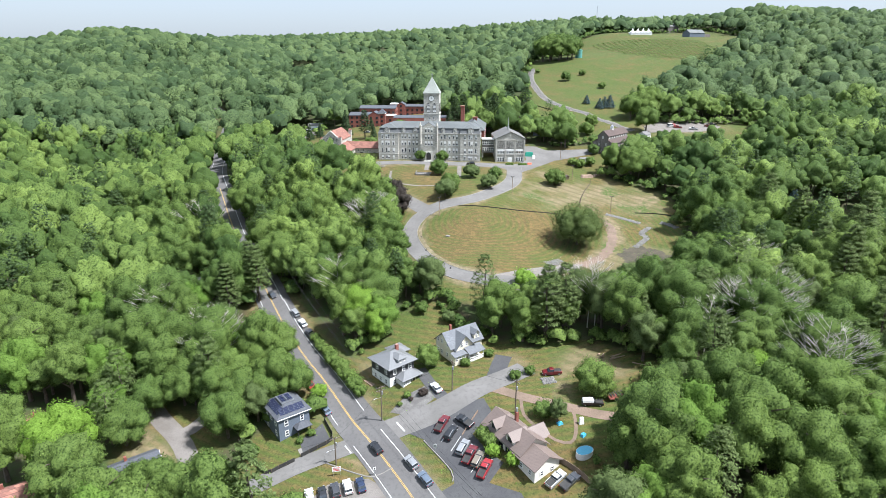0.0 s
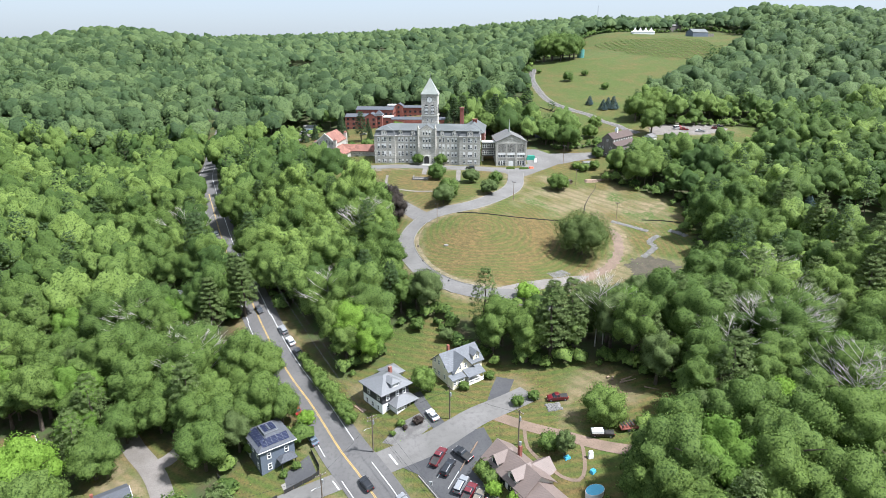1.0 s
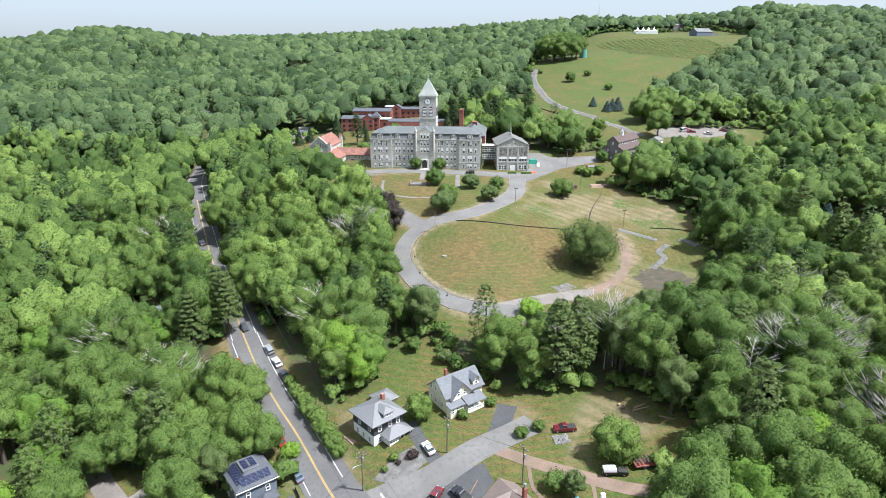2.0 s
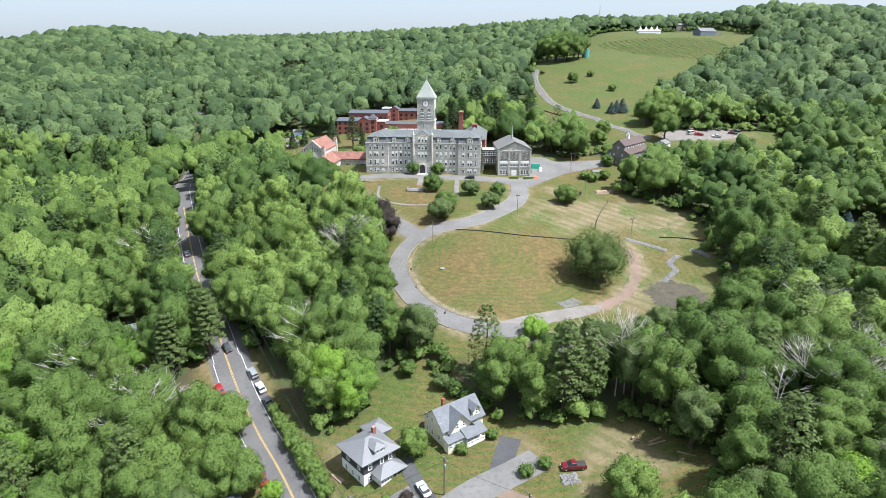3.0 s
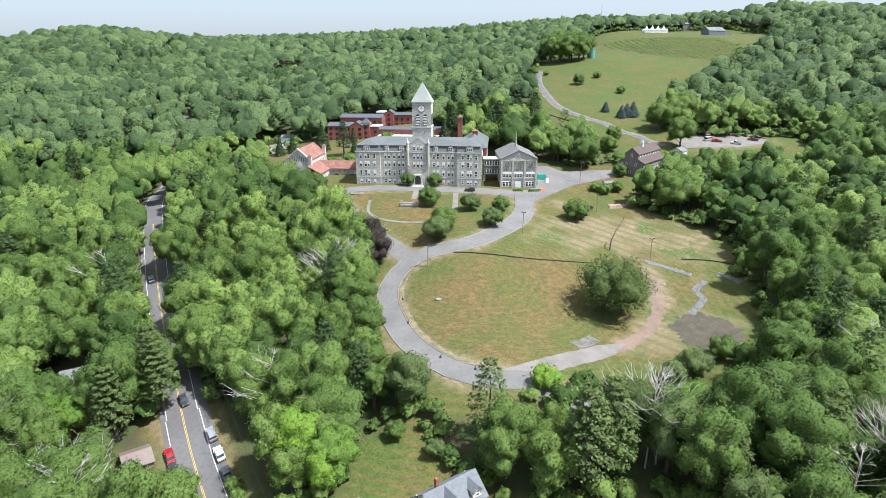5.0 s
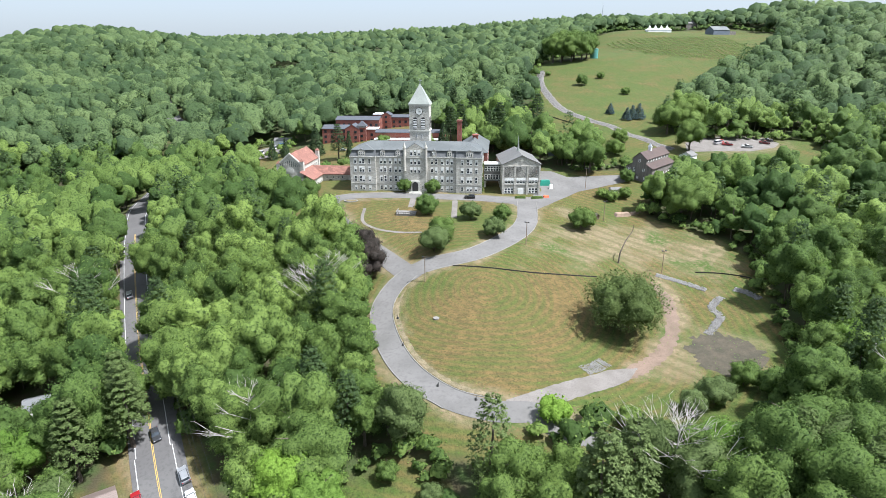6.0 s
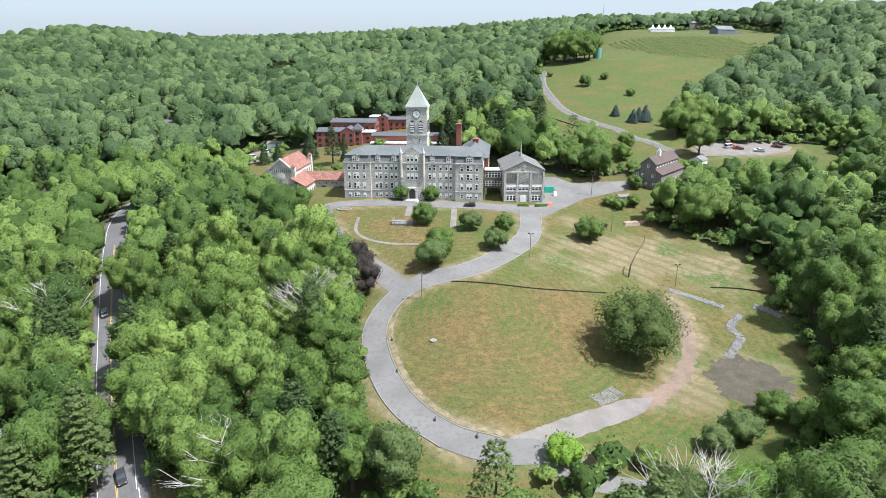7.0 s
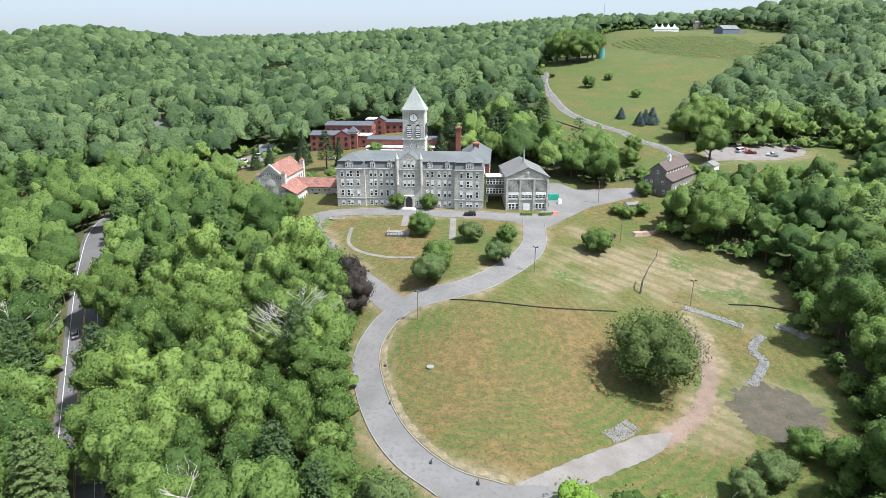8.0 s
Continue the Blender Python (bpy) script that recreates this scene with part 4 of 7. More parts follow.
def scatter(y0, y1, step, margin, wide, seed, slope=0.80):
    """A jittered plan of tree places in the opening fan of the valley."""
    r = np.random.RandomState(seed)
    xs = np.arange(-slope * y1 - wide, slope * y1 + wide, step)
    ys = np.arange(y0, y1, step * 0.87)
    x, y = np.meshgrid(xs, ys)
    x = x + (np.arange(len(ys)) % 2)[:, None] * step * 0.5
    x, y = x + r.uniform(-0.36, 0.36, x.shape) * step, y + r.uniform(-0.36, 0.36, y.shape) * step
    x, y = x.ravel(), y.ravel()
    keep = (np.abs(x) < slope * y + wide) & wooded(x, y, margin)
    return x[keep], y[keep]


def polytube(bm, pts, r, n=4):
    """A thin tube through many points, in one piece."""
    rings = []
    for i, p in enumerate(pts):
        ax = (pts[min(i + 1, len(pts) - 1)] - pts[max(i - 1, 0)]).normalized()
        u = ax.orthogonal().normalized()
        w = ax.cross(u)
        rings.append([bm.verts.new(p + r * (u * math.cos(6.2832 * k / n) + w * math.sin(6.2832 * k / n))) for k in range(n)])
    for a, b in zip(rings, rings[1:]):
        for k in range(n):
            bm.faces.new((a[k], a[(k + 1) % n], b[(k + 1) % n], b[k]))
    return bm


def stuff_trees(name, places, protos, material, label, scale, seed, tone=0.42):
    """Many trees joined in one mesh, each with a tint of its own."""
    r = np.random.RandomState(seed)
    x, y = places
    z = heights(x, y)
    V, T, F, count = [], [], [], 0
    pick = r.randint(0, len(protos), len(x))
    patch = wobble(x, y, 120, seed + 5)
    for i in range(len(x)):
        p, f = protos[pick[i]]
        a, s, h = r.uniform(0, 6.283), r.uniform(*scale), r.uniform(0.78, 1.16)
        ca, sa = math.cos(a) * s, math.sin(a) * s
        q = np.empty_like(p)
        q[:, 0], q[:, 1], q[:, 2] = ca * p[:, 0] - sa * p[:, 1] + x[i], sa * p[:, 0] + ca * p[:, 1] + y[i], p[:, 2] * s * h + z[i]
        q[:, 3], q[:, 4], q[:, 5] = (ca * p[:, 3] - sa * p[:, 4]) / s, (sa * p[:, 3] + ca * p[:, 4]) / s, p[:, 5]
        V.append(q), F.append(f + count)
        count += len(p)
        T.append(np.full(len(p), np.clip(tone + 0.3 * r.normal() + 0.2 * patch[i], 0, 1), np.float32))
    me = card_mesh(name, np.concatenate(V), np.concatenate(F))
    me.attributes.new("tint", "FLOAT", "POINT").data.foreach_set("value", np.concatenate(T))
    return tagged(part(name, me, material), label, "woods", kind="stuff")


def stuff_trunks(name, places, height, rad, label, seed):
    r = np.random.RandomState(seed)
    x, y = places
    z = heights(x, y)
    h = height * r.uniform(0.8, 1.1, len(x))
    V, base = [], np.array([(1, 0), (0, 1), (-1, 0), (0, -1)])
    lean = r.normal(0, 0.5, (len(x), 2))
    lo = np.stack([x[:, None] + rad * base[None, :, 0], y[:, None] + rad * base[None, :, 1], np.repeat(z[:, None] - 0.5, 4, 1)], -1)
    hi = np.stack([x[:, None] + lean[:, :1] + 0.5 * rad * base[None, :, 0], y[:, None] + lean[:, 1:] + 0.5 * rad * base[None, :, 1], np.repeat((z + h)[:, None], 4, 1)], -1)
    V = np.concatenate([lo, hi], 1).reshape(-1, 3)
    f = np.array([(0, 1, 5, 4), (1, 2, 6, 5), (2, 3, 7, 6), (3, 0, 4, 7)])
    F = (np.arange(len(x))[:, None, None] * 8 + f[None]).reshape(-1, 4)
    return tagged(part(name, quad_mesh(name, V, F), M_bark), label, "woods", kind="stuff")


# single trees of the nearest woods
NEAR_KINDS = [
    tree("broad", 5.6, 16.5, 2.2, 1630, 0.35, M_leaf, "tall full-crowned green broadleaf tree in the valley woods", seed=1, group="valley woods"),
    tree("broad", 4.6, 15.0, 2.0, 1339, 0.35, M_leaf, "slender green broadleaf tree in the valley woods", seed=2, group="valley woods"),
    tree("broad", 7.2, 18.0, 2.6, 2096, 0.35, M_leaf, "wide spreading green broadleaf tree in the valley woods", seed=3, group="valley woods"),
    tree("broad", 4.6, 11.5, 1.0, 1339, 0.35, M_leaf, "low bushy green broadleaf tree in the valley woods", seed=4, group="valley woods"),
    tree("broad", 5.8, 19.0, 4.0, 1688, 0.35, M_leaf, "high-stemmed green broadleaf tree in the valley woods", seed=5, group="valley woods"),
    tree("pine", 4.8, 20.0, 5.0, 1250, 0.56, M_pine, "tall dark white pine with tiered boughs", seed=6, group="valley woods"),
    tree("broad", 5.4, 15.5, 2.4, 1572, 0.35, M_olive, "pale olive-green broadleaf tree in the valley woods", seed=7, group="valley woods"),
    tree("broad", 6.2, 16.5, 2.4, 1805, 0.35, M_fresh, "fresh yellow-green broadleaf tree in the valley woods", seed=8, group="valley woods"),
]
px, py = scatter(92, 182, 7.9, 1.5, 14, 21)
order = np.argsort(py)
px, py = px[order][:290], py[order][:290]
near_end = float(py.max())
for x, y in zip(px, py):
    k = rng.choice(8, p=(0.2, 0.14, 0.19, 0.12, 0.11, 0.08, 0.09, 0.07))
    s = rng.uniform(0.74, 1.16)
    plant(NEAR_KINDS[k], x, y, s, s * rng.uniform(0.85, 1.12))
for o in NEAR_KINDS:
    drop(o)

def slopes_to_valley(x, y):
    """Drops the far sides of the ridges."""
    keep = heights(x, y) > heights(x, y - 70) - 5
    return x[keep], y[keep]


# the rest of the woods, joined
r0 = np.random.RandomState(5)
FINE = [crown(r0, R, H, 1.8, 1300, 0.38) for R, H in ((5.4, 15.5), (6.8, 17), (4.6, 14.5), (5.8, 18.5), (5.0, 12.5))]
FINEP = [loose(pine_cards(r0, 4.4, 19, 900, 0.62))]
MID = [crown(r0, R, H, 2.0, 90, 0.6, 5, 13, 5, -0.3, 0.35, 0.3, 0.98) for R, H in ((5.2, 15), (6.4, 17), (4.6, 14), (5.6, 18.5), (5.0, 12))]
MIDP = [loose(pine_cards(r0, 4.4, 19, 240, 0.95)), loose(pine_cards(r0, 3.8, 21, 240, 0.95))]
mx, my = scatter(near_end, 430, 8.3, 1.5, 22, 31)
pine_at = rng.uniform(0, 1, len(mx)) < 0.10
fine = (my < 268) & (np.abs(mx) < 0.8 * (my - 100) + 22)
inner, outer = "dense green broadleaf woods between the road and the lawn", "dense green broadleaf woods along the valley and round the campus"
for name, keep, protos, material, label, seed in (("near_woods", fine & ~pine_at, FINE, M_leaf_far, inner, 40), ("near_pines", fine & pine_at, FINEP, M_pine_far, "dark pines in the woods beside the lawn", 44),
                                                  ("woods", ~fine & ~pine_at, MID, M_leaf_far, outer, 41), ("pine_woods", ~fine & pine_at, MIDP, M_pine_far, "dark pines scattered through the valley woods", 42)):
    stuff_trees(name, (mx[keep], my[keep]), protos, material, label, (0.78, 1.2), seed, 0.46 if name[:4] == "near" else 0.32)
stuff_trunks("woods_trunks", (mx, my), 11, 0.24, "grey-brown tree trunks of the valley woods", 43)
FAR = [crown(r0, R, H, 3, 34, 0.95, 3, 10, 3, -0.15, 0.5, 0.4, 0.96) for R, H in ((5.4, 14.5), (6.4, 17), (4.7, 12.5), (5.6, 17.5), (7.0, 15))]
# far slopes
FARP = [loose(pine_cards(r0, 4.2, 20, 60, 1.6))]
fx, fy = slopes_to_valley(*scatter(430, 820, 9.6, 2, 30, 51))
pine_at = rng.uniform(0, 1, len(fx)) < 0.12
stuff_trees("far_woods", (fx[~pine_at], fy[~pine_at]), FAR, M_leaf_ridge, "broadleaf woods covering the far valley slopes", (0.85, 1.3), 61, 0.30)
stuff_trees("far_pine_woods", (fx[pine_at], fy[pine_at]), FARP, M_pine_far, "dark pines among the far woods", (0.85, 1.15), 62)
RID = [crown(r0, R, H, 3, 0, 1.8, 2, 7, 1, 0.0, 0.6, 0.5, 1.0) for R, H in ((6.8, 15), (7.6, 16), (5.8, 14), (7.0, 18))]
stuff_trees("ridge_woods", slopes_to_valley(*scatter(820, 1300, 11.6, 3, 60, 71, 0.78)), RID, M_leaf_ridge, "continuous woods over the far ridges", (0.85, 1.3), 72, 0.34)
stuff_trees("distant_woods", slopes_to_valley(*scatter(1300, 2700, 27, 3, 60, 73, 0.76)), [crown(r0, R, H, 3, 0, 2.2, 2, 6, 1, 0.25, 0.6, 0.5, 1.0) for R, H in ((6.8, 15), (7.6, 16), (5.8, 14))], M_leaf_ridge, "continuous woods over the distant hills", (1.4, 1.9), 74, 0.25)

# ---------------------------------------------------------------- the stone college building
college = thing("college_building", "long grey stone college building with blue-green roof and clock tower", "building", pose(-35.4, 327.6, 14.1, 0, 0, -5.4))
EV, MT, RG, DP = 14.6, 17.3, 20.1, 17.0
SECTIONS = [(0, 11.0, -0.9), (11.0, 23.2, 0.0), (23.2, 32.6, -1.1), (32.6, 45.0, 0.0), (45.0, 55.9, -0.9)]
for a, b, f in SECTIONS:
    part("wall", box(nb(), a, b, f, DP, -1.5, EV), M_stone, college)
bm = nb()
for a, b, f in SECTIONS:
    box(bm, a - 0.12, b + 0.12, f - 0.25, f + 0.3, EV - 0.1, EV + 0.25)
part("cornice", bm, M_stone_trim, college)
bm = nb()
for a, b, f in SECTIONS:
    box(bm, a - 0.05, b + 0.05, f - 0.12, f + 0.05, 3.3, 3.6)
part("belt_course", bm, M_stone_trim, college)
for a, b, f in SECTIONS:
    if b - a > 10:
        bm = nb()
        lo = [bm.verts.new(c) for c in ((a, f, EV + 0.25), (b, f, EV + 0.25), (b, DP, EV + 0.25), (a, DP, EV + 0.25))]
        i0, i1 = (0.9 if a == 0 else 0), (0.9 if b > 55 else 0)
        hi = [bm.verts.new(c) for c in ((a + i0, f + 0.9, MT), (b - i1, f + 0.9, MT), (b - i1, DP - 0.9, MT), (a + i0, DP - 0.9, MT))]
        bm.faces.new(hi)
        for i in range(4):
            bm.faces.new((lo[i], lo[(i + 1) % 4], hi[(i + 1) % 4], hi[i]))
        part("mansard", bm, M_slate, college)
part("roof", hip_roof(nb(), 0.7, 55.2, 0.7, DP - 0.7, MT, RG - MT, 0.3, 0.18, 7.0), M_bluegreen, college)
for a, b in ((0, 11.0), (45.0, 55.9)):
    part("roof", hip_roof(nb(), a + 0.9, b - 0.9, -0.2, 8.8, MT + 0.05, 2.0, 0.35, 0.18), M_bluegreen, college)
# central gabled bay with its two turrets
bm = nb()
gable_wall(bm, 23.2, 32.6, -1.1, 1.0, EV - 0.2, 17.6, 20.6)
part("gable", bm, M_stone, college)
part("gable_roof", gable_roof(nb(), 23.4, 32.4, -1.0, 8.5, 17.6, 20.6, 0.1, 0.15), M_bluegreen, college)
for x in (23.4, 32.4):
    bm = nb()
    tube(bm, (x, -1.1, 9.0), (x, -1.1, 18.6), 0.62, 0.62, 8), tube(bm, (x, -1.1, 18.6), (x, -1.1, 19.0), 0.8, 0.8, 8), tube(bm, (x, -1.1, 19.0), (x, -1.1, 21.0), 0.6, 0.05, 8)
    part("turret", bm, M_stone, college)
# windows: four rows
blinds = random.Random(4)
for xs, f in (((2.3, 4.5, 5.7, 8.4), -0.9), ((13.2, 14.9, 17.1, 19.4, 21.2), 0.0), ((34.8, 36.6, 39.1, 41.4, 43.1), 0.0), ((47.6, 50.0, 51.2, 53.5), -0.9)):
    for x in xs:
        for z, h in ((11.7, 2.2), (8.2, 2.2), (4.2, 2.3), (0.7, 1.7)):
            window(college, x, f - 0.02, z, 1.15, h + 0.15, blind=blinds.choice((0.0, 0.3, 0.5, 0.5, 0.7)))
for x in (26.3, 27.9, 29.5):
    for z, h in ((15.4, 2.1), (11.7, 2.2), (8.2, 2.2)):
        window(college, x, -1.12, z, 1.15, h + 0.15, blind=blinds.choice((0.0, 0.3, 0.5, 0.5)))
for x in (24.8, 31.0):
    window(college, x, -1.12, 1.2, 0.7, 1.8)
for y in (2.5, 5.5, 9.5, 13.0):
    for z, h in ((11.7, 2.2), (8.2, 2.2), (4.2, 2.3), (0.7, 1.7)):
        window(college, -0.02, y, z, 1.0, h, -90)
        window(college, 55.92, y, z, 1.0, h, 90)
# dormers
for x, w, f in ((5.1, 3.0, -0.9), (13.9, 1.9, 0), (20.4, 1.9, 0), (35.7, 1.9, 0), (42.2, 1.9, 0), (50.6, 3.0, -0.9)):
    d = part("dormer", gable_wall(nb(), x - w / 2, x + w / 2, f + 0.05, f + 3.2, EV, EV + 2.4, EV + 3.4), M_stone, college)
    part("dormer_roof", gable_roof(nb(), x - w / 2, x + w / 2, f + 0.1, f + 3.4, EV + 2.4, EV + 3.4, 0.15, 0.1), M_slate, d)
    for k in ((-0.85, 0, 0.85) if w > 2 else (-0.45, 0.45)):
        window(college, x + k, f + 0.03, EV + 0.7, 0.62, 1.5)
# entrance
door = part("doorway", box(nb(), 26.0, 29.8, -1.9, -1.0, -1.0, 4.9), M_stone_trim, college, "pale stone arched entrance")
bm = nb()
prism(bm, [(-1.25 + 0.0, 0), (1.25, 0), (1.25, 2.9), (0.9, 3.6), (0.0, 4.1), (-0.9, 3.6), (-1.25, 2.9)], 0, 0.1)
part("door", bm, M_dark, door, at=pose(27.9, -1.86, 0.6, 90, 0, 0))
for i in range(5):
    part("step", box(nb(), 25.5 - 0.15 * i, 30.3 + 0.15 * i, -2.5 - 0.45 * i, -1.9, -1.5, 0.6 - 0.2 * (i + 1) + 0.0), M_stone_trim, college)
# tower
tower = part("tower", box(nb(), 23.0, 31.7, 17.0, 25.7, -1.5, 35.0), M_stone, college, "square grey stone clock tower")
for z, o in ((23.2, 0.25), (34.4, 0.35)):
    part("tower_cornice", box(nb(), 23.0 - o, 31.7 + o, 17.0 - o, 25.7 + o, z, z + 0.55), M_stone_trim, tower)
for k in range(13):
    x = 23.3 + k * 0.645
    part("corbel", box(nb(), x, x + 0.32, 16.72, 17.0, 33.6, 34.4), M_stone_trim, tower)
bm = nb()
b4 = [bm.verts.new(c) for c in ((22.6, 16.6, 34.95), (32.1, 16.6, 34.95), (32.1, 26.1, 34.95), (22.6, 26.1, 34.95))]
m4 = [bm.verts.new(c) for c in ((23.6, 17.6, 36.6), (31.1, 17.6, 36.6), (31.1, 25.1, 36.6), (23.6, 25.1, 36.6))]
apex = bm.verts.new((27.35, 21.35, 43.5))
bm.faces.new(b4[::-1])
for i in range(4):
    bm.faces.new((b4[i], b4[(i + 1) % 4], m4[(i + 1) % 4], m4[i]))
    bm.faces.new((m4[i], m4[(i + 1) % 4], apex))
spire = part("spire", bm, M_spire, tower, "pale green pyramid spire with a cross")
bm = nb()
box(bm, 27.25, 27.45, 21.25, 21.45, 43.2, 45.5), box(bm, 26.7, 28.0, 21.25, 21.45, 44.5, 44.75)
part("cross", bm, M_metal, tower)
bm = nb()
tube(bm, (27.35, 16.99, 31.9), (27.35, 16.85, 31.9), 1.45, 1.45, 24)
part("clock_face", bm, M_white, tower, "round pale clock face")
bm = nb()
box(bm, 27.28, 27.42, 16.78, 16.84, 31.8, 32.9), box(bm, 27.3, 28.1, 16.78, 16.84, 31.75, 31.88)
tube(bm, (27.35, 16.95, 31.9), (27.35, 16.9, 31.9), 1.65, 1.65, 24)
part("clock_dial_rim", bm, M_dark, tower)
for x in (25.6, 29.1):
    bm = nb()
    prism(bm, [(-0.95, 0), (0.95, 0), (0.95, 4.1), (0.6, 4.8), (0, 5.1), (-0.6, 4.8), (-0.95, 4.1)], 0, 0.12)
    op = part("belfry_opening", bm, M_dark, tower, at=pose(x, 16.98, 24.3, 90, 0, 0))
    for k in range(6):
        part("louvre", box(nb(), -0.85, 0.85, 0.25 + 0.72 * k, 0.62 + 0.72 * k, 0.1, 0.3), M_white, op)
for x in (26.2, 28.5):
    window(college, x, 16.98, 20.3, 0.6, 1.7, name="tower_window")
bm = nb()
for y in (19.5, 23.2):
    box(bm, 31.7, 31.82, y - 0.95, y + 0.95, 24.3, 29.2)
part("belfry_opening", bm, M_dark, tower)
# rear wing and chimneys
part("rear_wall", box(nb(), 45.4, 57.6, 16.0, 46.0, -1.5, 15.2), M_brick, college, "red brick rear wing")
part("rear_roof", hip_roof(nb(), 45.4, 57.6, 10.0, 46.0, 15.2, 4.6, 0.4, 0.2), M_bluegreen, college)
for y in (19, 22.5, 26, 30, 34):
    for z in (1.2, 5, 8.6, 12):
        window(college, 57.62, y, z, 1.0, 2.0, 90)
bm = nb()
box(bm, 43.4, 45.5, 26.0, 28.2, 10, 26.6), box(bm, 43.2, 45.7, 25.8, 28.4, 26.6, 27.3)
part("chimney", bm, M_brick, college, "tall red brick chimney")
bm = nb()
box(bm, 50.6, 53.0, 24.5, 27.2, 15, 20.6), box(bm, 50.4, 53.2, 24.3, 27.4, 20.6, 21.1)
part("chimney", bm, M_brick, college)

# annex, its glazed link and small spire
annex = thing("stone_annex", "grey stone annex with low gabled roof and tall louvred windows", "building", pose(28.6, 321.2, 13.7, 0, 0, 1.0))
part("wall", gable_wall(nb(), 0, 15.8, 0, 24, -1.5, 12.6, 16.2), M_stone, annex)
part("roof", gable_roof(nb(), 0, 15.8, 0, 24, 12.6, 16.2, 0.45, 0.25), M_greyroof, annex)
for x in (0.0, 4.9, 10.1, 15.1):
    part("pilaster", box(nb(), x, x + 0.7, -0.35, 0, -1, 12.3), M_stone, annex)
for z in (4.0, 11.7):
    part("belt_course", box(nb(), 0.7, 15.1, -0.2, 0, z, z + 0.45), M_stone, annex)
for x0 in (0.9, 5.8, 11.0):
    lv = part("louvre_panel", box(nb(), x0, x0 + 3.9, -0.08, 0.02, 7.4, 11.4), M_dark, annex)
    for k in range(10):
        part("fin", box(nb(), x0 + 0.1 + 0.39 * k, x0 + 0.25 + 0.39 * k, -0.22, -0.08, 7.4, 11.4), M_stone_trim, lv)
    part("awning", box(nb(), x0, x0 + 3.9, -0.3, 0.0, 5.9, 6.9), M_white, annex, "white window awning")
    for k in range(3):
        window(annex, x0 + 0.65 + 1.3 * k, -0.04, 4.6, 1.2, 1.5)
        if x0 != 5.8:
            window(annex, x0 + 0.65 + 1.3 * k, -0.04, 0.5, 1.2, 2.2)
part("door", box(nb(), 6.6, 9.0, -0.12, 0.02, -0.2, 2.6), M_white, annex, "white double door")
bm = nb()
box(bm, 7.7, 8.1, -0.3, -0.05, 13.0, 15.0), box(bm, 7.2, 8.6, -0.3, -0.05, 14.1, 14.45)
part("wall_cross", bm, M_stone_trim, annex)
bm = nb()
tube(bm, (7.9, 12, 15.9), (7.9, 12, 17.8), 0.8, 0.45, 8), tube(bm, (7.9, 12, 17.8), (7.9, 12, 23.0), 0.4, 0.04, 8)
part("spirelet", bm, M_spire, annex, "slim metal spirelet")
for y in (4, 9, 14, 19):
    window(annex, 15.82, y, 7.6, 1.6, 2.6, 90), window(annex, -0.02, y, 7.6, 1.6, 2.6, -90)
link = thing("glazed_link", "two-storey glazed link raised between stone buildings", "building", pose(21.6, 329.5, 13.8, 0, 0, -2))
part("wall", box(nb(), 0, 7.6, 0, 5, 3.8, 11.0), M_greyroof, link)
part("roof", box(nb(), -0.1, 7.6, -0.3, 5.3, 11.0, 11.4), M_white, link)
for z in (4.6, 8.2):
    for k in range(6):
        window(link, 0.75 + 1.2 * k, -0.03, z, 1.15, 2.1)
part("pier", box(nb(), 0, 0.9, 0.3, 4.7, -1.5, 3.8), M_stone, link)
part("pier", box(nb(), 6.7, 7.6, 0.3, 4.7, -1.5, 3.8), M_stone, link)

# ---------------------------------------------------------------- chapel and cloister
chapel = thing("chapel", "grey stone chapel with red clay tile roof and round window", "chapel", pose(-68.9, 336.3, 12.4, 0, 0, -6))
part("wall", gable_wall(nb(), 0, 11.2, 0, 24, -2, 11.0, 15.7), M_stone, chapel)
part("roof", gable_roof(nb(), 0, 11.2, 0.5, 23.5, 11.0, 15.7, 0.3, 0.25), M_redtile, chapel)
bm = nb()
slab(bm, [(-0.4, -0.35, 11.3), (5.6, -0.35, 16.5), (5.6, 0.5, 16.5), (-0.4, 0.5, 11.3)], 0.8), slab(bm, [(11.6, -0.35, 11.3), (5.6, -0.35, 16.5), (5.6, 0.5, 16.5), (11.6, 0.5, 11.3)], 0.8)
part("coping", bm, M_stone_trim, chapel)
for x, y, h in ((-0.4, -0.3, 11.8), (10.2, -0.3, 12.8), (10.0, 22.4, 14.2), (-0.3, 22.4, 13.2)):
    bt = part("buttress", box(nb(), x, x + 1.6, y, y + 1.7, -2, h), M_stone, chapel)
    bm = nb()
    b4 = [bm.verts.new((x + a, y + b, h)) for a, b in ((-0.15, -0.15), (1.75, -0.15), (1.75, 1.85), (-0.15, 1.85))]
    ap = bm.verts.new((x + 0.8, y + 0.85, h + 1.2))
    bm.faces.new(b4[::-1])
    for i in range(4):
        bm.faces.new((b4[i], b4[(i + 1) % 4], ap))
    part("cap", bm, M_redtile, bt)
bm = nb()
for ra, y in ((1.7, -0.2), (1.15, -0.3), (0.5, -0.38)):
    tube(bm, (5.6, 0.02, 8.6), (5.6, y, 8.6), ra, ra, 20)
part("round_window", bm, M_stone_trim, chapel, "round stone-traceried window")
for k in range(11):
    x = 1.4 + 0.84 * k
    h = 1.4 + 1.5 * (1 - abs(k - 5) / 5)
    window(chapel, x, -0.03, 10.6 - 0.2, 0.4, h, trim=M_stone_trim, name="lancet")
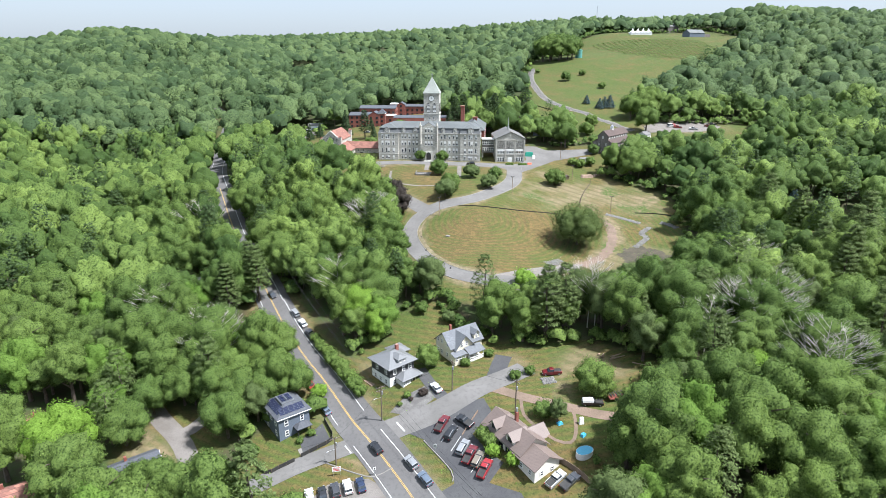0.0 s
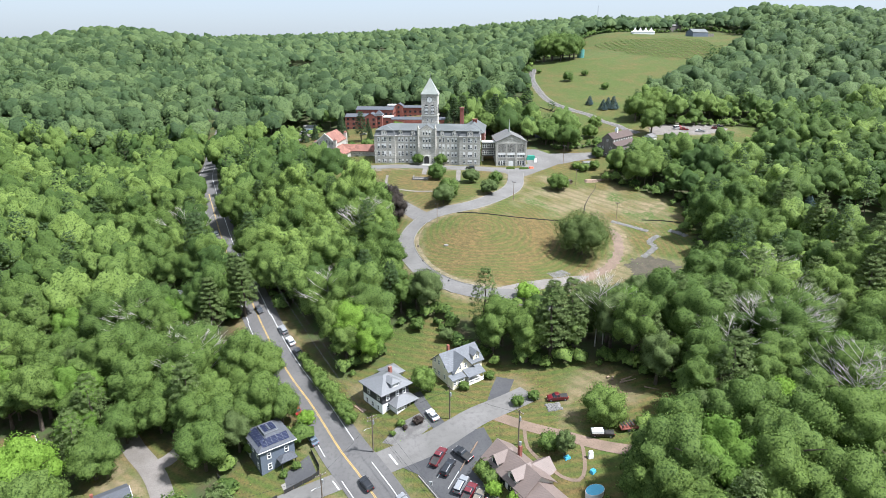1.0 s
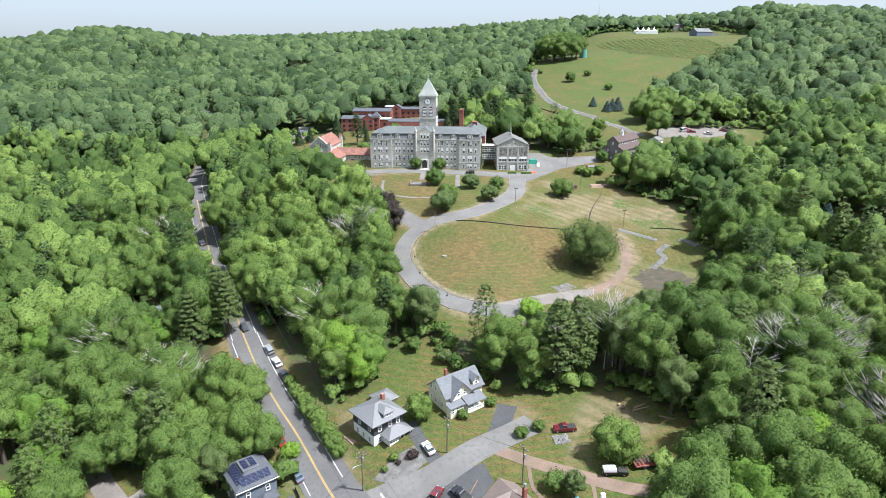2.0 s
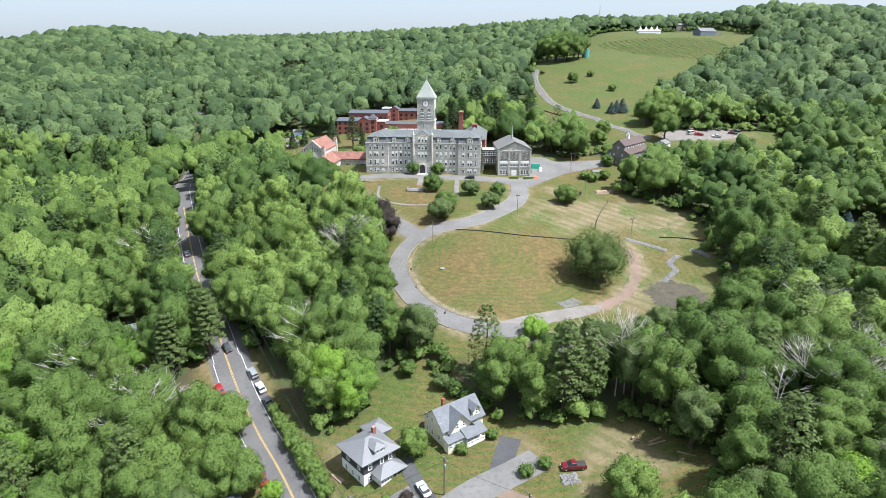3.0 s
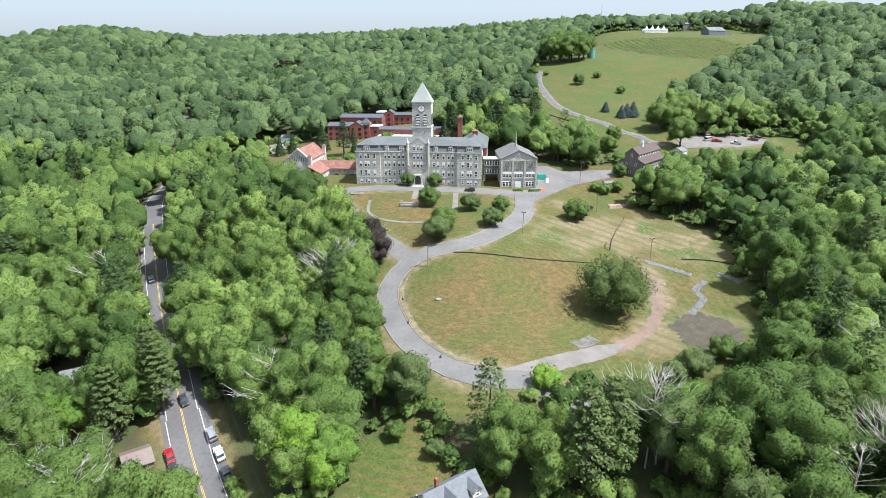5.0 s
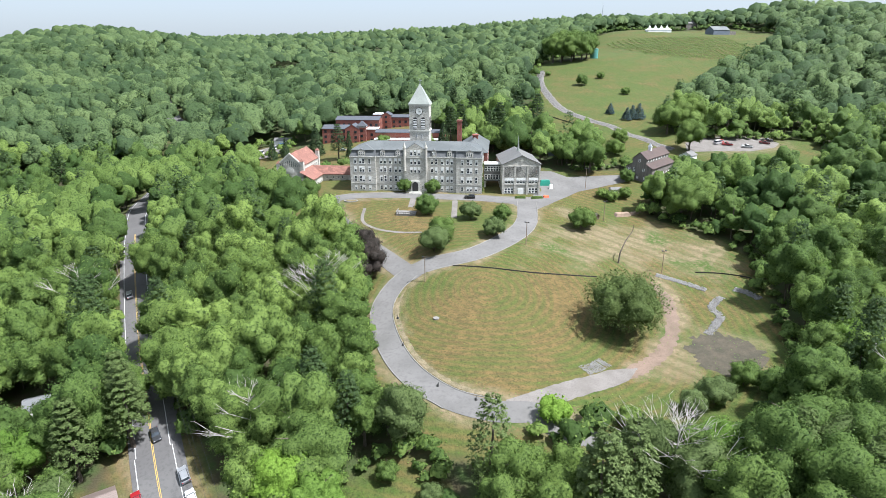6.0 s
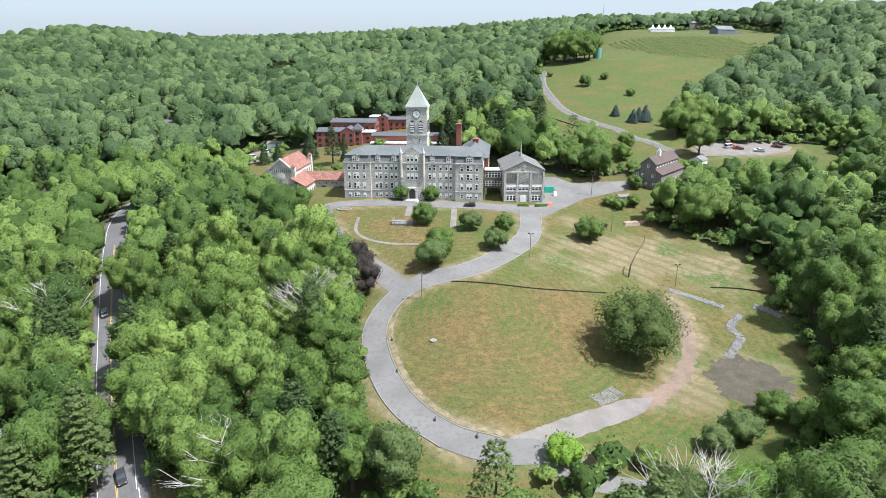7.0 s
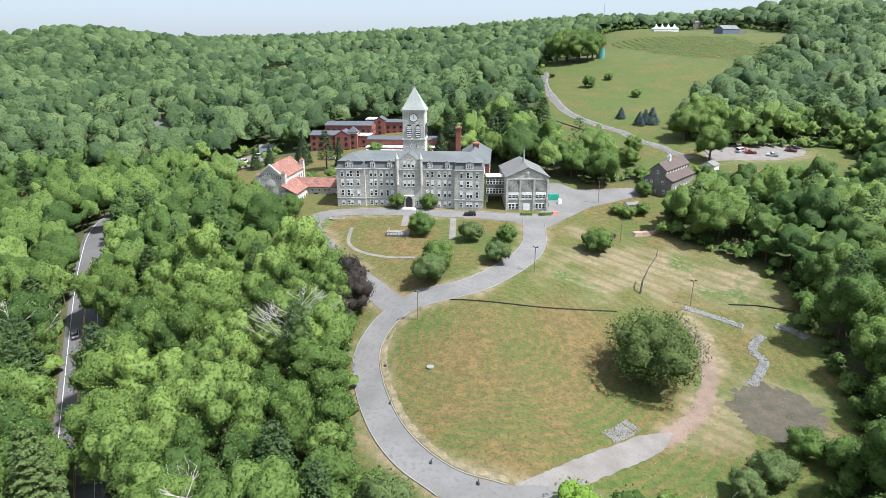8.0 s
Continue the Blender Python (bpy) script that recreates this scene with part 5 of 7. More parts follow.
for k in range(7):
    for x, t in ((11.22, 90), (-0.02, -90)):
        window(chapel, x, 4.0 + 2.7 * k, 5.8, 1.0, 3.6, t, M_stone_trim)
bm = nb()
prism(bm, [(-1.3, 0), (1.3, 0), (1.3, 2.0), (0.9, 2.9), (0, 3.3), (-0.9, 2.9), (-1.3, 2.0)], 0, 0.2)
part("doorway", bm, M_stone_trim, chapel, at=pose(5.6, 0.0, 0.3, 90, 0, 0))
cloister = thing("cloister", "low stone cloister wing with red clay tile roof", "building", pose(-68.9, 336.3, 12.4, 0, 0, -6))
part("wall", box(nb(), 11.2, 17.0, -4.0, 12.0, -2, 5.6), M_stone, cloister)
part("roof", slab(nb(), [(11.25, -4.3, 9.0), (17.5, -4.3, 5.7), (17.5, 9.6, 5.7), (11.25, 13, 9.0)], 0.25), M_redtile, cloister)
part("wall", box(nb(), 17.0, 30.4, 9.8, 16, -2, 5.6), M_stone, cloister)
bm = nb()
slab(bm, [(11.3, 13.0, 9.0), (30.4, 13.0, 9.0), (30.4, 9.3, 5.7), (17.5, 9.3, 5.7)], 0.25)
slab(bm, [(11.3, 13.0, 9.0), (30.4, 13.0, 9.0), (30.4, 16.6, 5.7), (11.3, 16.6, 5.7)], 0.25)
part("roof", bm, M_redtile, cloister)
for k in range(5):
    window(cloister, 17.02, -2.5 + 2.6 * k, 0.8, 1.2, 2.6, 90, M_stone_trim)
bm = nb()
for x in (20.6, 28.3):
    prism(bm, [(x - 1.2, 0.2), (x + 1.2, 0.2), (x + 1.2, 2.2), (x + 0.8, 3.0), (x, 3.3), (x - 0.8, 3.0), (x - 1.2, 2.2)], 0, 0.1)
part("archway", bm, M_dark, cloister, at=pose(0, 9.8, 0, 90, 0, 0))
for x in (19, 22, 24.5, 26.2):
    window(cloister, x, 9.78, 3.8, 0.8, 1.1, trim=M_stone_trim)

# ---------------------------------------------------------------- brick halls behind


def brick_hall(x, y, z, turn, w, d, h, label, rows, roof="gable", roof_mat=None, cols=None):
    ob = thing("brick_hall", label, "building", pose(x, y, z, 0, 0, turn), "brick halls")
    if roof == "gable":
        part("wall", gable_wall(nb(), 0, w, 0, d, -3, h, h + 0.28 * d / 2, True), M_brick, ob)
        part("roof", gable_roof(nb(), 0, w, 0, d, h, h + 0.28 * d / 2, 0.3, 0.2, True), roof_mat or M_darkshingle, ob)
    elif roof == "front":
        part("wall", gable_wall(nb(), 0, w, 0, d, -3, h, h + 0.3 * w), M_brick, ob)
        part("roof", gable_roof(nb(), 0, w, 0.1, d, h, h + 0.3 * w, 0.2, 0.2), roof_mat or M_darkshingle, ob)
    else:
        part("wall", box(nb(), 0, w, 0, d, -3, h), M_brick, ob)
        part("roof", box(nb(), -0.2, w + 0.2, -0.2, d + 0.2, h, h + 0.5), roof_mat or M_white, ob)
    n = cols or max(1, int(w / 3.2))
    for k in range(n):
        for r in range(rows):
            window(ob, (k + 0.5) * w / n, -0.03, 1.0 + r * 3.0, 1.5, 1.5, trim=M_dark)
    for k in range(max(1, int(d / 4))):
        for r in range(rows):
            window(ob, w + 0.02, (k + 0.5) * d / max(1, int(d / 4)), 1.0 + r * 3.0, 1.5, 1.5, 90, M_dark)
    return ob


brick_hall(-66, 424, 19.5, -4, 15, 12, 9.2, "red brick hall with charcoal gabled roof behind the college", 3)
brick_hall(-52, 419, 19.8, -4, 8, 10, 9.4, "red brick gabled hall end with white balconies", 3, "front")
hall = brick_hall(-45, 419.5, 20.5, -4, 4.8, 4.8, 9.6, "square red brick stair tower with charcoal pyramid roof", 3, "flat", cols=1)
part("pyramid_roof", hip_roof(nb(), 0, 4.8, 0, 4.8, 10.1, 3.0, 0.4, 0.2), M_darkshingle, hall)
brick_hall(-40, 421, 21, -4, 6, 9, 7.6, "red brick hall with white flat roof terraces", 2, "flat")
brick_hall(-60, 436, 22, -4, 26, 12, 10.5, "long red brick hall with charcoal gabled roof", 3)
brick_hall(-34, 446, 25.5, -4, 6, 9, 8.6, "red brick gabled bay with tall dark window", 3, "front", cols=1)
brick_hall(-39, 448, 25.5, -4, 5, 9, 8.8, "red brick hall with flat white roof", 3, "flat")
brick_hall(-28, 447, 25.5, -4, 18, 9, 7.4, "red brick hall with charcoal roof against the woods", 2)
brick_hall(-33, 404, 21.5, -4, 38, 9, 7.6, "long low brick hall with charcoal roof and white band", 1)
part("white_band", box(nb(), 0.05, 33, -1.2, -0.05, 0.5, 4.6), M_white, brick_hall(-33, 398, 20.5, -4, 36, 5, 5.4, "low brick hall with white flat roof", 1, "flat"))

# ---------------------------------------------------------------- barn and small campus buildings
barn = thing("barn", "weathered grey barn with brown monitor roof and white cupola", "barn", pose(86.6, 343.2, 15.4, 0, 0, -41))
bm = nb()
ring = [(0, -2), (12, -2), (12, 6.2), (9.2, 7.8), (9.2, 10.2), (6, 12.9), (2.8, 10.2), (2.8, 7.8), (0, 6.2)]
a = [bm.verts.new((x, 0, z)) for x, z in ring]
b = [bm.verts.new((x, 25, z)) for x, z in ring]
bm.faces.new(a), bm.faces.new(b[::-1])
for i in range(len(ring)):
    j = (i + 1) % len(ring)
    bm.faces.new((a[i], a[j], b[j], b[i]))
part("wall", bm, M_barnwood, barn)
bm = nb()
gable_roof(bm, 2.8, 9.2, 0, 25, 10.2, 12.9, 0.4, 0.18)
slab(bm, [(9.2, -0.4, 8.1), (12.5, -0.4, 6.2), (12.5, 25.4, 6.2), (9.2, 25.4, 8.1)], 0.18), slab(bm, [(2.8, -0.4, 8.1), (-0.5, -0.4, 6.2), (-0.5, 25.4, 6.2), (2.8, 25.4, 8.1)], 0.18)
part("roof", bm, M_barnroof, barn)
bm = nb()
box(bm, 5.3, 6.7, 9.5, 10.9, 12.4, 14.2)
cup = part("cupola", bm, M_white, barn, "small white cupola")
bm = nb()
b4 = [bm.verts.new(c) for c in ((5.1, 9.3, 14.2), (6.9, 9.3, 14.2), (6.9, 11.1, 14.2), (5.1, 11.1, 14.2))]
ap = bm.verts.new((6, 10.2, 15.8))
bm.faces.new(b4[::-1])
for i in range(4):
    bm.faces.new((b4[i], b4[(i + 1) % 4], ap))
part("cupola_roof", bm, M_metal, cup)
for x, z in ((2.4, 1.0), (5.6, 1.0), (9.0, 1.0), (3.8, 4.6), (8.2, 4.6), (6, 8.6), (1.6, 4.6)):
    window(barn, x, -0.03, z, 0.9, 1.3)
for k in range(8):
    window(barn, 9.22, 1.8 + 3.0 * k, 8.7, 0.9, 0.8, 90)
    window(barn, 12.02, 1.8 + 3.0 * k, 2.0, 1.0, 1.4, 90)


def small_house(name, label, category, x, y, turn, w, d, h, rise, wall, roof, along_x=True, sink=0.3, wins=()):
    ob = thing(name, label, category, on_ground(x, y, turn, sink))
    part("wall", gable_wall(nb(), 0, w, 0, d, -1.5, h, h + rise, along_x), wall, ob)
    part("roof", gable_roof(nb(), 0, w, 0, d, h, h + rise, 0.35, 0.15, along_x), roof, ob)
    for a in wins:
        window(ob, *a)
    return ob


small_house("shed", "small white shed with pale grey roof beside the yard", "shed", 76.3, 326.5, 12, 4.6, 2.8, 1.9, 0.6, M_white, M_greyroof, wins=[(2.3, -0.03, 0.6, 0.8, 0.9, 0)])
small_house("shed", "weathered white outbuilding with pale roof beside the barn", "shed", 117, 361, -41, 6, 7, 3.6, 1.6, M_white, M_greyroof, False)
small_house("house", "dark grey house half hidden behind trees", "house", 56, 371, -8, 17, 9, 5.4, 2.2, M_blue_siding, M_darkshingle, wins=[(3 + 3.6 * k, -0.03, 1.4, 1.0, 1.5, 0) for k in range(4)])
small_house("kiosk", "tiny tan wooden hut with pitched roof on the slope", "shed", 63.6, 301.2, 20, 1.6, 1.4, 1.7, 0.7, M_weathered, M_brownroof, False)
for x, y, t, w, d, h, lab, wall, roof in ((-62.5, 166.5, 35, 5.4, 6.6, 2.6, "small brick-red garage with brown roof beside the road", M_weathered, M_brownroof),
                                          (-94, 197, 30, 9, 6, 3.0, "low house with pale grey roof among the trees", M_white, M_silverroof),
                                          (-93.5, 190, 30, 5, 4.5, 2.8, "small outbuilding with tan roof among the trees", M_white, M_weathered),
                                          (150, 232, 60, 9, 7, 3.0, "brown-roofed house at the edge of the woods", M_ivory, M_brownroof),
                                          (-338, 716, 10, 17, 9, 4.0, "far white house roof above the trees", M_white, M_greyroof),
                                          (-418, 985, 10, 14, 9, 5.0, "far house on a hilltop clearing", M_barnwood, M_greyroof),
                                          (-110, 414, 0, 9, 6, 3.2, "white garage with grey roof beside the van yard", M_white, M_greyroof),
                                          (-98, 437, 0, 10, 6, 3.4, "white workshop beside the van yard", M_white, M_greyroof)):
    small_house("house", lab, "house", x, y, t, w, d, h, d * 0.2, wall, roof)



def wood_house(label, x, y, turn, w, d, h, rise, wall, roof):
    """A small house by its middle, with fascia, door, windows and a chimney."""
    c, s = math.cos(radians(turn)), math.sin(radians(turn))
    ob = small_house("house", label, "house", x - c * w / 2 + s * d / 2, y - s * w / 2 - c * d / 2, turn, w, d, h, rise, wall, roof, wins=[(w * 0.2, -0.03, 0.9, 1.0, 1.3, 0), (w * 0.82, -0.03, 0.9, 1.0, 1.3, 0), (w + 0.02, d * 0.3, 0.9, 1.0, 1.3, 90), (w + 0.02, d * 0.7, 0.9, 1.0, 1.3, 90)])
    part("fascia", box(nb(), -0.38, w + 0.38, -0.44, -0.36, h - 0.28, h - 0.02), M_white, ob)
    part("door", box(nb(), w * 0.45, w * 0.45 + 0.95, -0.06, 0.02, -0.1, 2.0), M_dark, ob)
    part("chimney", box(nb(), w * 0.3, w * 0.3 + 0.6, d * 0.6, d * 0.6 + 0.6, h, h + rise + 0.8), M_brick, ob)
    for k in (-0.45, w + 0.37):
        part("verge_board", slab(nb(), [(k, -0.36, h + 0.02), (k + 0.09, -0.36, h + 0.02), (k + 0.09, d / 2, h + rise + 0.14), (k, d / 2, h + rise + 0.14)], 0.2), M_white, ob)
    return ob


wood_house("house with rust-red roof and white trim among trees", -103, 131, 40, 11, 8, 3.2, 2.4, M_white, M_redtile)
wood_house("low white house with dark grey shingle roof beside a bare yard", -72, 115.5, 38, 10, 8, 3.0, 2.0, M_white, M_darkshingle)
wood_house("small house with orange-red roof under the trees", -95, 107, 35, 10, 8, 3.0, 2.2, M_ivory, M_redtile)

# ---------------------------------------------------------------- village houses
dark = thing("house", "foursquare house, black above white siding, silver metal hip roof", "house", pose(-14.2, 139.3, -15.7, 0, 0, 42))
part("lower_wall", box(nb(), 0, 8.2, 0, 8.2, -1.5, 3.1), M_white, dark)
part("upper_wall", box(nb(), -0.05, 8.25, -0.05, 8.25, 3.1, 5.9), M_black_siding, dark)
part("roof", hip_roof(nb(), 0, 8.2, 0, 8.2, 5.9, 2.3, 0.9, 0.18, 4.4), M_silverroof, dark)
dm = part("dormer", box(nb(), 3.2, 5.6, 0.2, 4, 6.0, 7.4), M_white, dark)
part("dormer_roof", hip_roof(nb(), 3.2, 5.6, 0.2, 4.4, 7.4, 0.8, 0.4, 0.12), M_silverroof, dm)
for x in (3.9, 4.9):
    window(dark, x, 0.17, 6.45, 0.8, 0.8)
for x, z, t in ((1.6, 3.7, 0), (4.6, 3.7, 0), (6.8, 3.7, 0), (1.6, 0.9, 0)):
    window(dark, x, -0.08, z, 1.0, 1.5)
for y, z in ((1.6, 3.7), (5.6, 3.7), (1.6, 0.8), (4.0, 0.8), (6.4, 0.8)):
    window(dark, -0.08, y, z, 1.0, 1.5, -90)
pr = part("porch", box(nb(), 2.2, 8.4, -3.0, 0, -0.5, 0.5), M_white, dark, "white enclosed porch")
for x in (2.3, 4.3, 6.3, 8.2):
    part("porch_post", box(nb(), x, x + 0.14, -2.95, -2.8, 0.5, 2.7), M_white, pr)
part("porch_wall", box(nb(), 2.25, 8.35, -2.9, -2.75, 0.5, 1.3), M_white, pr)
part("porch_room", box(nb(), 2.3, 5.6, -2.7, 0, 0.5, 2.6), M_white, pr)
part("porch_roof", hip_roof(nb(), 2.2, 8.4, -3.0, 1.2, 2.7, 1.3, 0.5, 0.15), M_silverroof, pr)
for k in range(4):
    window(dark, 2.75 + 0.75 * k, -2.74, 1.2, 0.65, 1.2)
bm = nb()
box(bm, 6.2, 7.0, 5.0, 5.8, 5.5, 9.0)
part("chimney", bm, M_brick, dark, "red brick chimney")
part("deck", box(nb(), -3.0, -0.1, 4.5, 8.2, -1.5, 0.1), M_weathered, dark)
shed = thing("outbuilding", "small hip-roofed outbuilding with silver roof behind a house", "shed", pose(-13.6, 151.3, -14.4, 0, 0, 40))
part("wall", box(nb(), 0, 4.6, 0, 4.6, -1.5, 2.6), M_white, shed)
part("roof", hip_roof(nb(), 0, 4.6, 0, 4.6, 2.6, 1.3, 0.5, 0.15), M_silverroof, shed)
window(shed, 2.3, -0.03, 0.9, 1.0, 1.0)

cream = thing("house", "cream two-storey house with grey shingled gables and porch", "house", pose(2.7, 148.2, -12.9, 0, 0, 36))
part("wall", gable_wall(nb(), 0, 11.2, 0.8, 8.2, -1.5, 4.4, 7.6, True), M_cream, cream)
part("roof", gable_roof(nb(), 0, 11.2, 0.8, 8.2, 4.4, 7.6, 0.5, 0.16, True), M_greyshingle, cream)
part("front_gable", gable_wall(nb(), 1.2, 7.2, 0.0, 4.2, -1.5, 4.0, 7.4), M_cream, cream)
part("front_gable_roof", gable_roof(nb(), 1.2, 7.2, -0.1, 4.6, 4.0, 7.4, 0.5, 0.16), M_greyshingle, cream)
dm = part("dormer", gable_wall(nb(), 8.4, 10.4, 1.0, 4.0, 4.4, 6.2, 7.2), M_cream, cream)
part("dormer_roof", gable_roof(nb(), 8.4, 10.4, 0.8, 4.6, 6.2, 7.2, 0.25, 0.12), M_greyshingle, dm)
pr = part("porch", box(nb(), 4.2, 9.4, -2.4, 0, -1.0, 0.4), M_white, cream, "white open porch")
for x in (4.3, 6.0, 7.7, 9.2):
    part("porch_post", box(nb(), x, x + 0.14, -2.35, -2.2, 0.4, 2.5), M_white, pr)
part("porch_rail", box(nb(), 4.3, 9.3, -2.32, -2.24, 0.95, 1.15), M_white, pr)
part("porch_roof", slab(nb(), [(3.9, 0.1, 3.7), (9.7, 0.1, 3.7), (9.7, -2.8, 2.6), (3.9, -2.8, 2.6)], 0.15), M_greyshingle, pr)
part("sun_room", box(nb(), -0.4, 3.6, -1.6, 0.1, -1.2, 2.7), M_cream, cream)
part("sun_room_roof", slab(nb(), [(-0.7, 0.2, 3.3), (3.9, 0.2, 3.3), (3.9, -2.0, 2.7), (-0.7, -2.0, 2.7)], 0.14), M_greyshingle, cream)
for x in (0.3, 1.6, 2.9):
    window(cream, x, -1.63, 1.0, 0.9, 1.3)
for x, y, z in ((3.2, -0.03, 4.0), (4.9, -0.03, 4.0), (9.4, 0.97, 4.9), (8.2, 0.77, 1.2), (10.2, 0.77, 1.2)):
    window(cream, x, y, z, 0.9, 1.4)
for y in (2.4, 5.0, 6.8):
    for z in (1.0, 4.2):
        window(cream, -0.03, y, z, 0.9, 1.4, -90), window(cream, 11.22, y, z, 0.9, 1.4, 90)
bm = nb()
box(bm, 3.0, 3.6, 5.2, 5.8, 6.5, 8.8)
part("chimney", bm, M_brick, cream)

solar = thing("house", "blue-grey foursquare house with solar panels on its hip roof", "house", pose(-40.4, 124.2, -21.6, 0, 0, 38))
part("wall", box(nb(), 0, 8.2, 0, 9.8, -1.5, 6.3), M_blue_siding, solar)
part("roof", hip_roof(nb(), 0, 8.2, 0, 9.8, 6.3, 2.4, 0.5, 0.2, 4.3), M_darkshingle, solar)
part("roof_curb", box(nb(), 2.4, 5.8, 2.8, 7.0, 7.4, 8.6), M_greyshingle, solar)
part("roof_deck", box(nb(), 2.6, 5.6, 3.0, 6.8, 8.6, 8.68), M_darkshingle, solar)
for k in range(3):
    part("solar_panel", box(nb(), 2.75 + 0.98 * k, 3.65 + 0.98 * k, 3.4, 6.4, 8.72, 8.78), M_solar, solar)
s = 2.4 / 4.6
for k in range(5):
    w0 = 0.9 + 1.3 * k
    part("solar_panel", slab(nb(), [(w0, 0.35, 6.5 + s * 0.85 + 0.1), (w0 + 1.22, 0.35, 6.5 + s * 0.85 + 0.1), (w0 + 1.22, 2.1, 6.5 + s * 2.6 + 0.1), (w0, 2.1, 6.5 + s * 2.6 + 0.1)], 0.05), M_solar, solar)
    part("solar_panel", slab(nb(), [(0.3, w0 + 0.4, 6.5 + s * 0.8 + 0.1), (2.1, w0 + 0.4, 6.5 + s * 2.6 + 0.1), (2.1, w0 + 1.62, 6.5 + s * 2.6 + 0.1), (0.3, w0 + 1.62, 6.5 + s * 0.8 + 0.1)], 0.05), M_solar, solar)
for x, z in ((2.0, 3.9), (6.2, 3.9), (2.0, 1.0)):
    window(solar, x, -0.03, z, 1.0, 1.6)
for y, z in ((1.8, 3.9), (4.4, 4.2), (7.0, 3.9), (1.8, 1.0), (7.0, 1.0)):
    window(solar, -0.03, y, z, 1.0, 1.6, -90)
pr = part("porch", box(nb(), 4.0, 7.6, -2.0, 0, -1, 0.5), M_weathered, solar, "small porch with dark hip roof")
part("porch_roof", hip_roof(nb(), 4.0, 7.6, -2.0, 0.4, 2.9, 1.0, 0.3, 0.15), M_darkshingle, pr)
for x in (4.1, 7.35):
    part("porch_post", box(nb(), x, x + 0.15, -1.9, -1.75, 0.5, 2.9), M_dark, pr)
part("steps", box(nb(), 5.2, 6.4, -3.6, -2.0, -1.2, 0.0), M_kerb, solar)
part("fascia", box(nb(), -0.52, 8.72, -0.54, -0.5, 6.28, 6.5), M_white, solar)

brown = thing("house", "long ivory house with brown ribbed metal roofs", "house", pose(19.7, 104.0, -17.0, 0, 0, 32))
part("wall", gable_wall(nb(), 0, 7.6, 5.2, 18.8, -2, 4.0, 6.8), M_ivory, brown)
part("roof", gable_roof(nb(), 0, 7.6, 5.2, 18.8, 4.0, 6.8, 0.6, 0.16), M_brownroof, brown)
part("end_wall", gable_wall(nb(), -0.3, 6.6, 0, 6.4, -2, 3.6, 5.6), M_ivory, brown)
part("end_roof", gable_roof(nb(), -0.3, 6.6, 0, 6.8, 3.6, 5.6, 0.6, 0.16), M_brownroof, brown)
for y0, y1 in ((8.0, 10.8), (14.2, 16.4)):
    dm = part("dormer", gable_wall(nb(), 0.3, 3.8, y0, y1, 4.0, 5.6, 6.8, True), M_ivory, brown)
    part("dormer_roof", gable_roof(nb(), 0.1, 4.4, y0, y1, 5.6, 6.8, 0.4, 0.14, True), M_brownroof, dm)
    window(brown, 0.26, (y0 + y1) / 2, 4.5, 1.4, 1.1, -90, M_dark)
part("side_wing", gable_wall(nb(), 7.0, 10.4, 8.0, 12.5, -2, 3.4, 5.2, True), M_ivory, brown)
part("side_wing_roof", gable_roof(nb(), 5.5, 10.4, 8.0, 12.5, 3.4, 5.2, 0.5, 0.15, True), M_brownroof, brown)
for y in (7.2, 9.6, 12.2, 15.0, 17.4):
    window(brown, -0.03, y, 1.3, 1.6, 1.5, -90, M_dark)
for y in (1.6, 4.4):
    window(brown, -0.33, y, 1.2, 1.0, 1.3, -90, M_dark)
for x in (1.6, 4.6):
    window(brown, x, -0.03, 1.2, 1.0, 1.3, 0, M_dark)
bm = nb()
box(bm, 4.6, 5.3, 12.6, 13.3, 5.5, 8.6)
part("chimney", bm, M_brick, brown)
bm = nb()
tube(bm, (4.95, 12.95, 8.6), (4.95, 12.95, 9.6), 0.25, 0.25, 8)
part("chimney_pot", bm, M_metal, brown)

# ---------------------------------------------------------------- hilltop: tank, tent, winery
tank = thing("water_tank", "round teal water tank at the edge of the meadow", "tank", on_ground(134, 614, 0, 1))
bm = nb()
tube(bm, (0, 0, 0), (0, 0, 8.2), 3.3, 3.3, 24)
part("shell", bm, M_teal, tank)
bm = nb()
tube(bm, (0, 0, 8.2), (0, 0, 9.0), 3.4, 0.3, 24)
part("lid", bm, M_teal, tank)
tent = thing("marquee", "long white event marquee with three peaks", "tent", on_ground(244, 816, 3))
part("side_cloth", box(nb(), 0, 28, 0, 10, -1, 2.6), M_tent, tent)
for k in range(4):
    bm = nb()
    b4 = [bm.verts.new((7 * k + a, b, 2.6)) for a, b in ((-0.2, -0.3), (7.2, -0.3), (7.2, 10.3), (-0.2, 10.3))]
    t4 = [bm.verts.new((7 * k + a, b, 4.2)) for a, b in ((2.2, 3.2), (4.8, 3.2), (4.8, 6.8), (2.2, 6.8))]
    ap = bm.verts.new((7 * k + 3.5, 5, 8.0))
    bm.faces.new(b4[::-1])
    for i in range(4):
        bm.faces.new((b4[i], b4[(i + 1) % 4], t4[(i + 1) % 4], t4[i])), bm.faces.new((t4[i], t4[(i + 1) % 4], ap))
    part("canopy", bm, M_tent, tent)
win = small_house("winery_building", "grey barn-like winery building with blue metal roof", "building", 312, 795, 25, 26, 12, 5.5, 4.0, M_blue_siding, M_bluegreen)
part("lean_to", box(nb(), 26, 36, 0, 9, -2, 4.2), M_barnwood, win)
small_house("house", "grey farmhouse on the hilltop among trees", "house", 330, 925, 10, 16, 12, 9, 4.5, M_barnwood, M_greyroof)
vr = np.random.RandomState(9)
bm_v = []
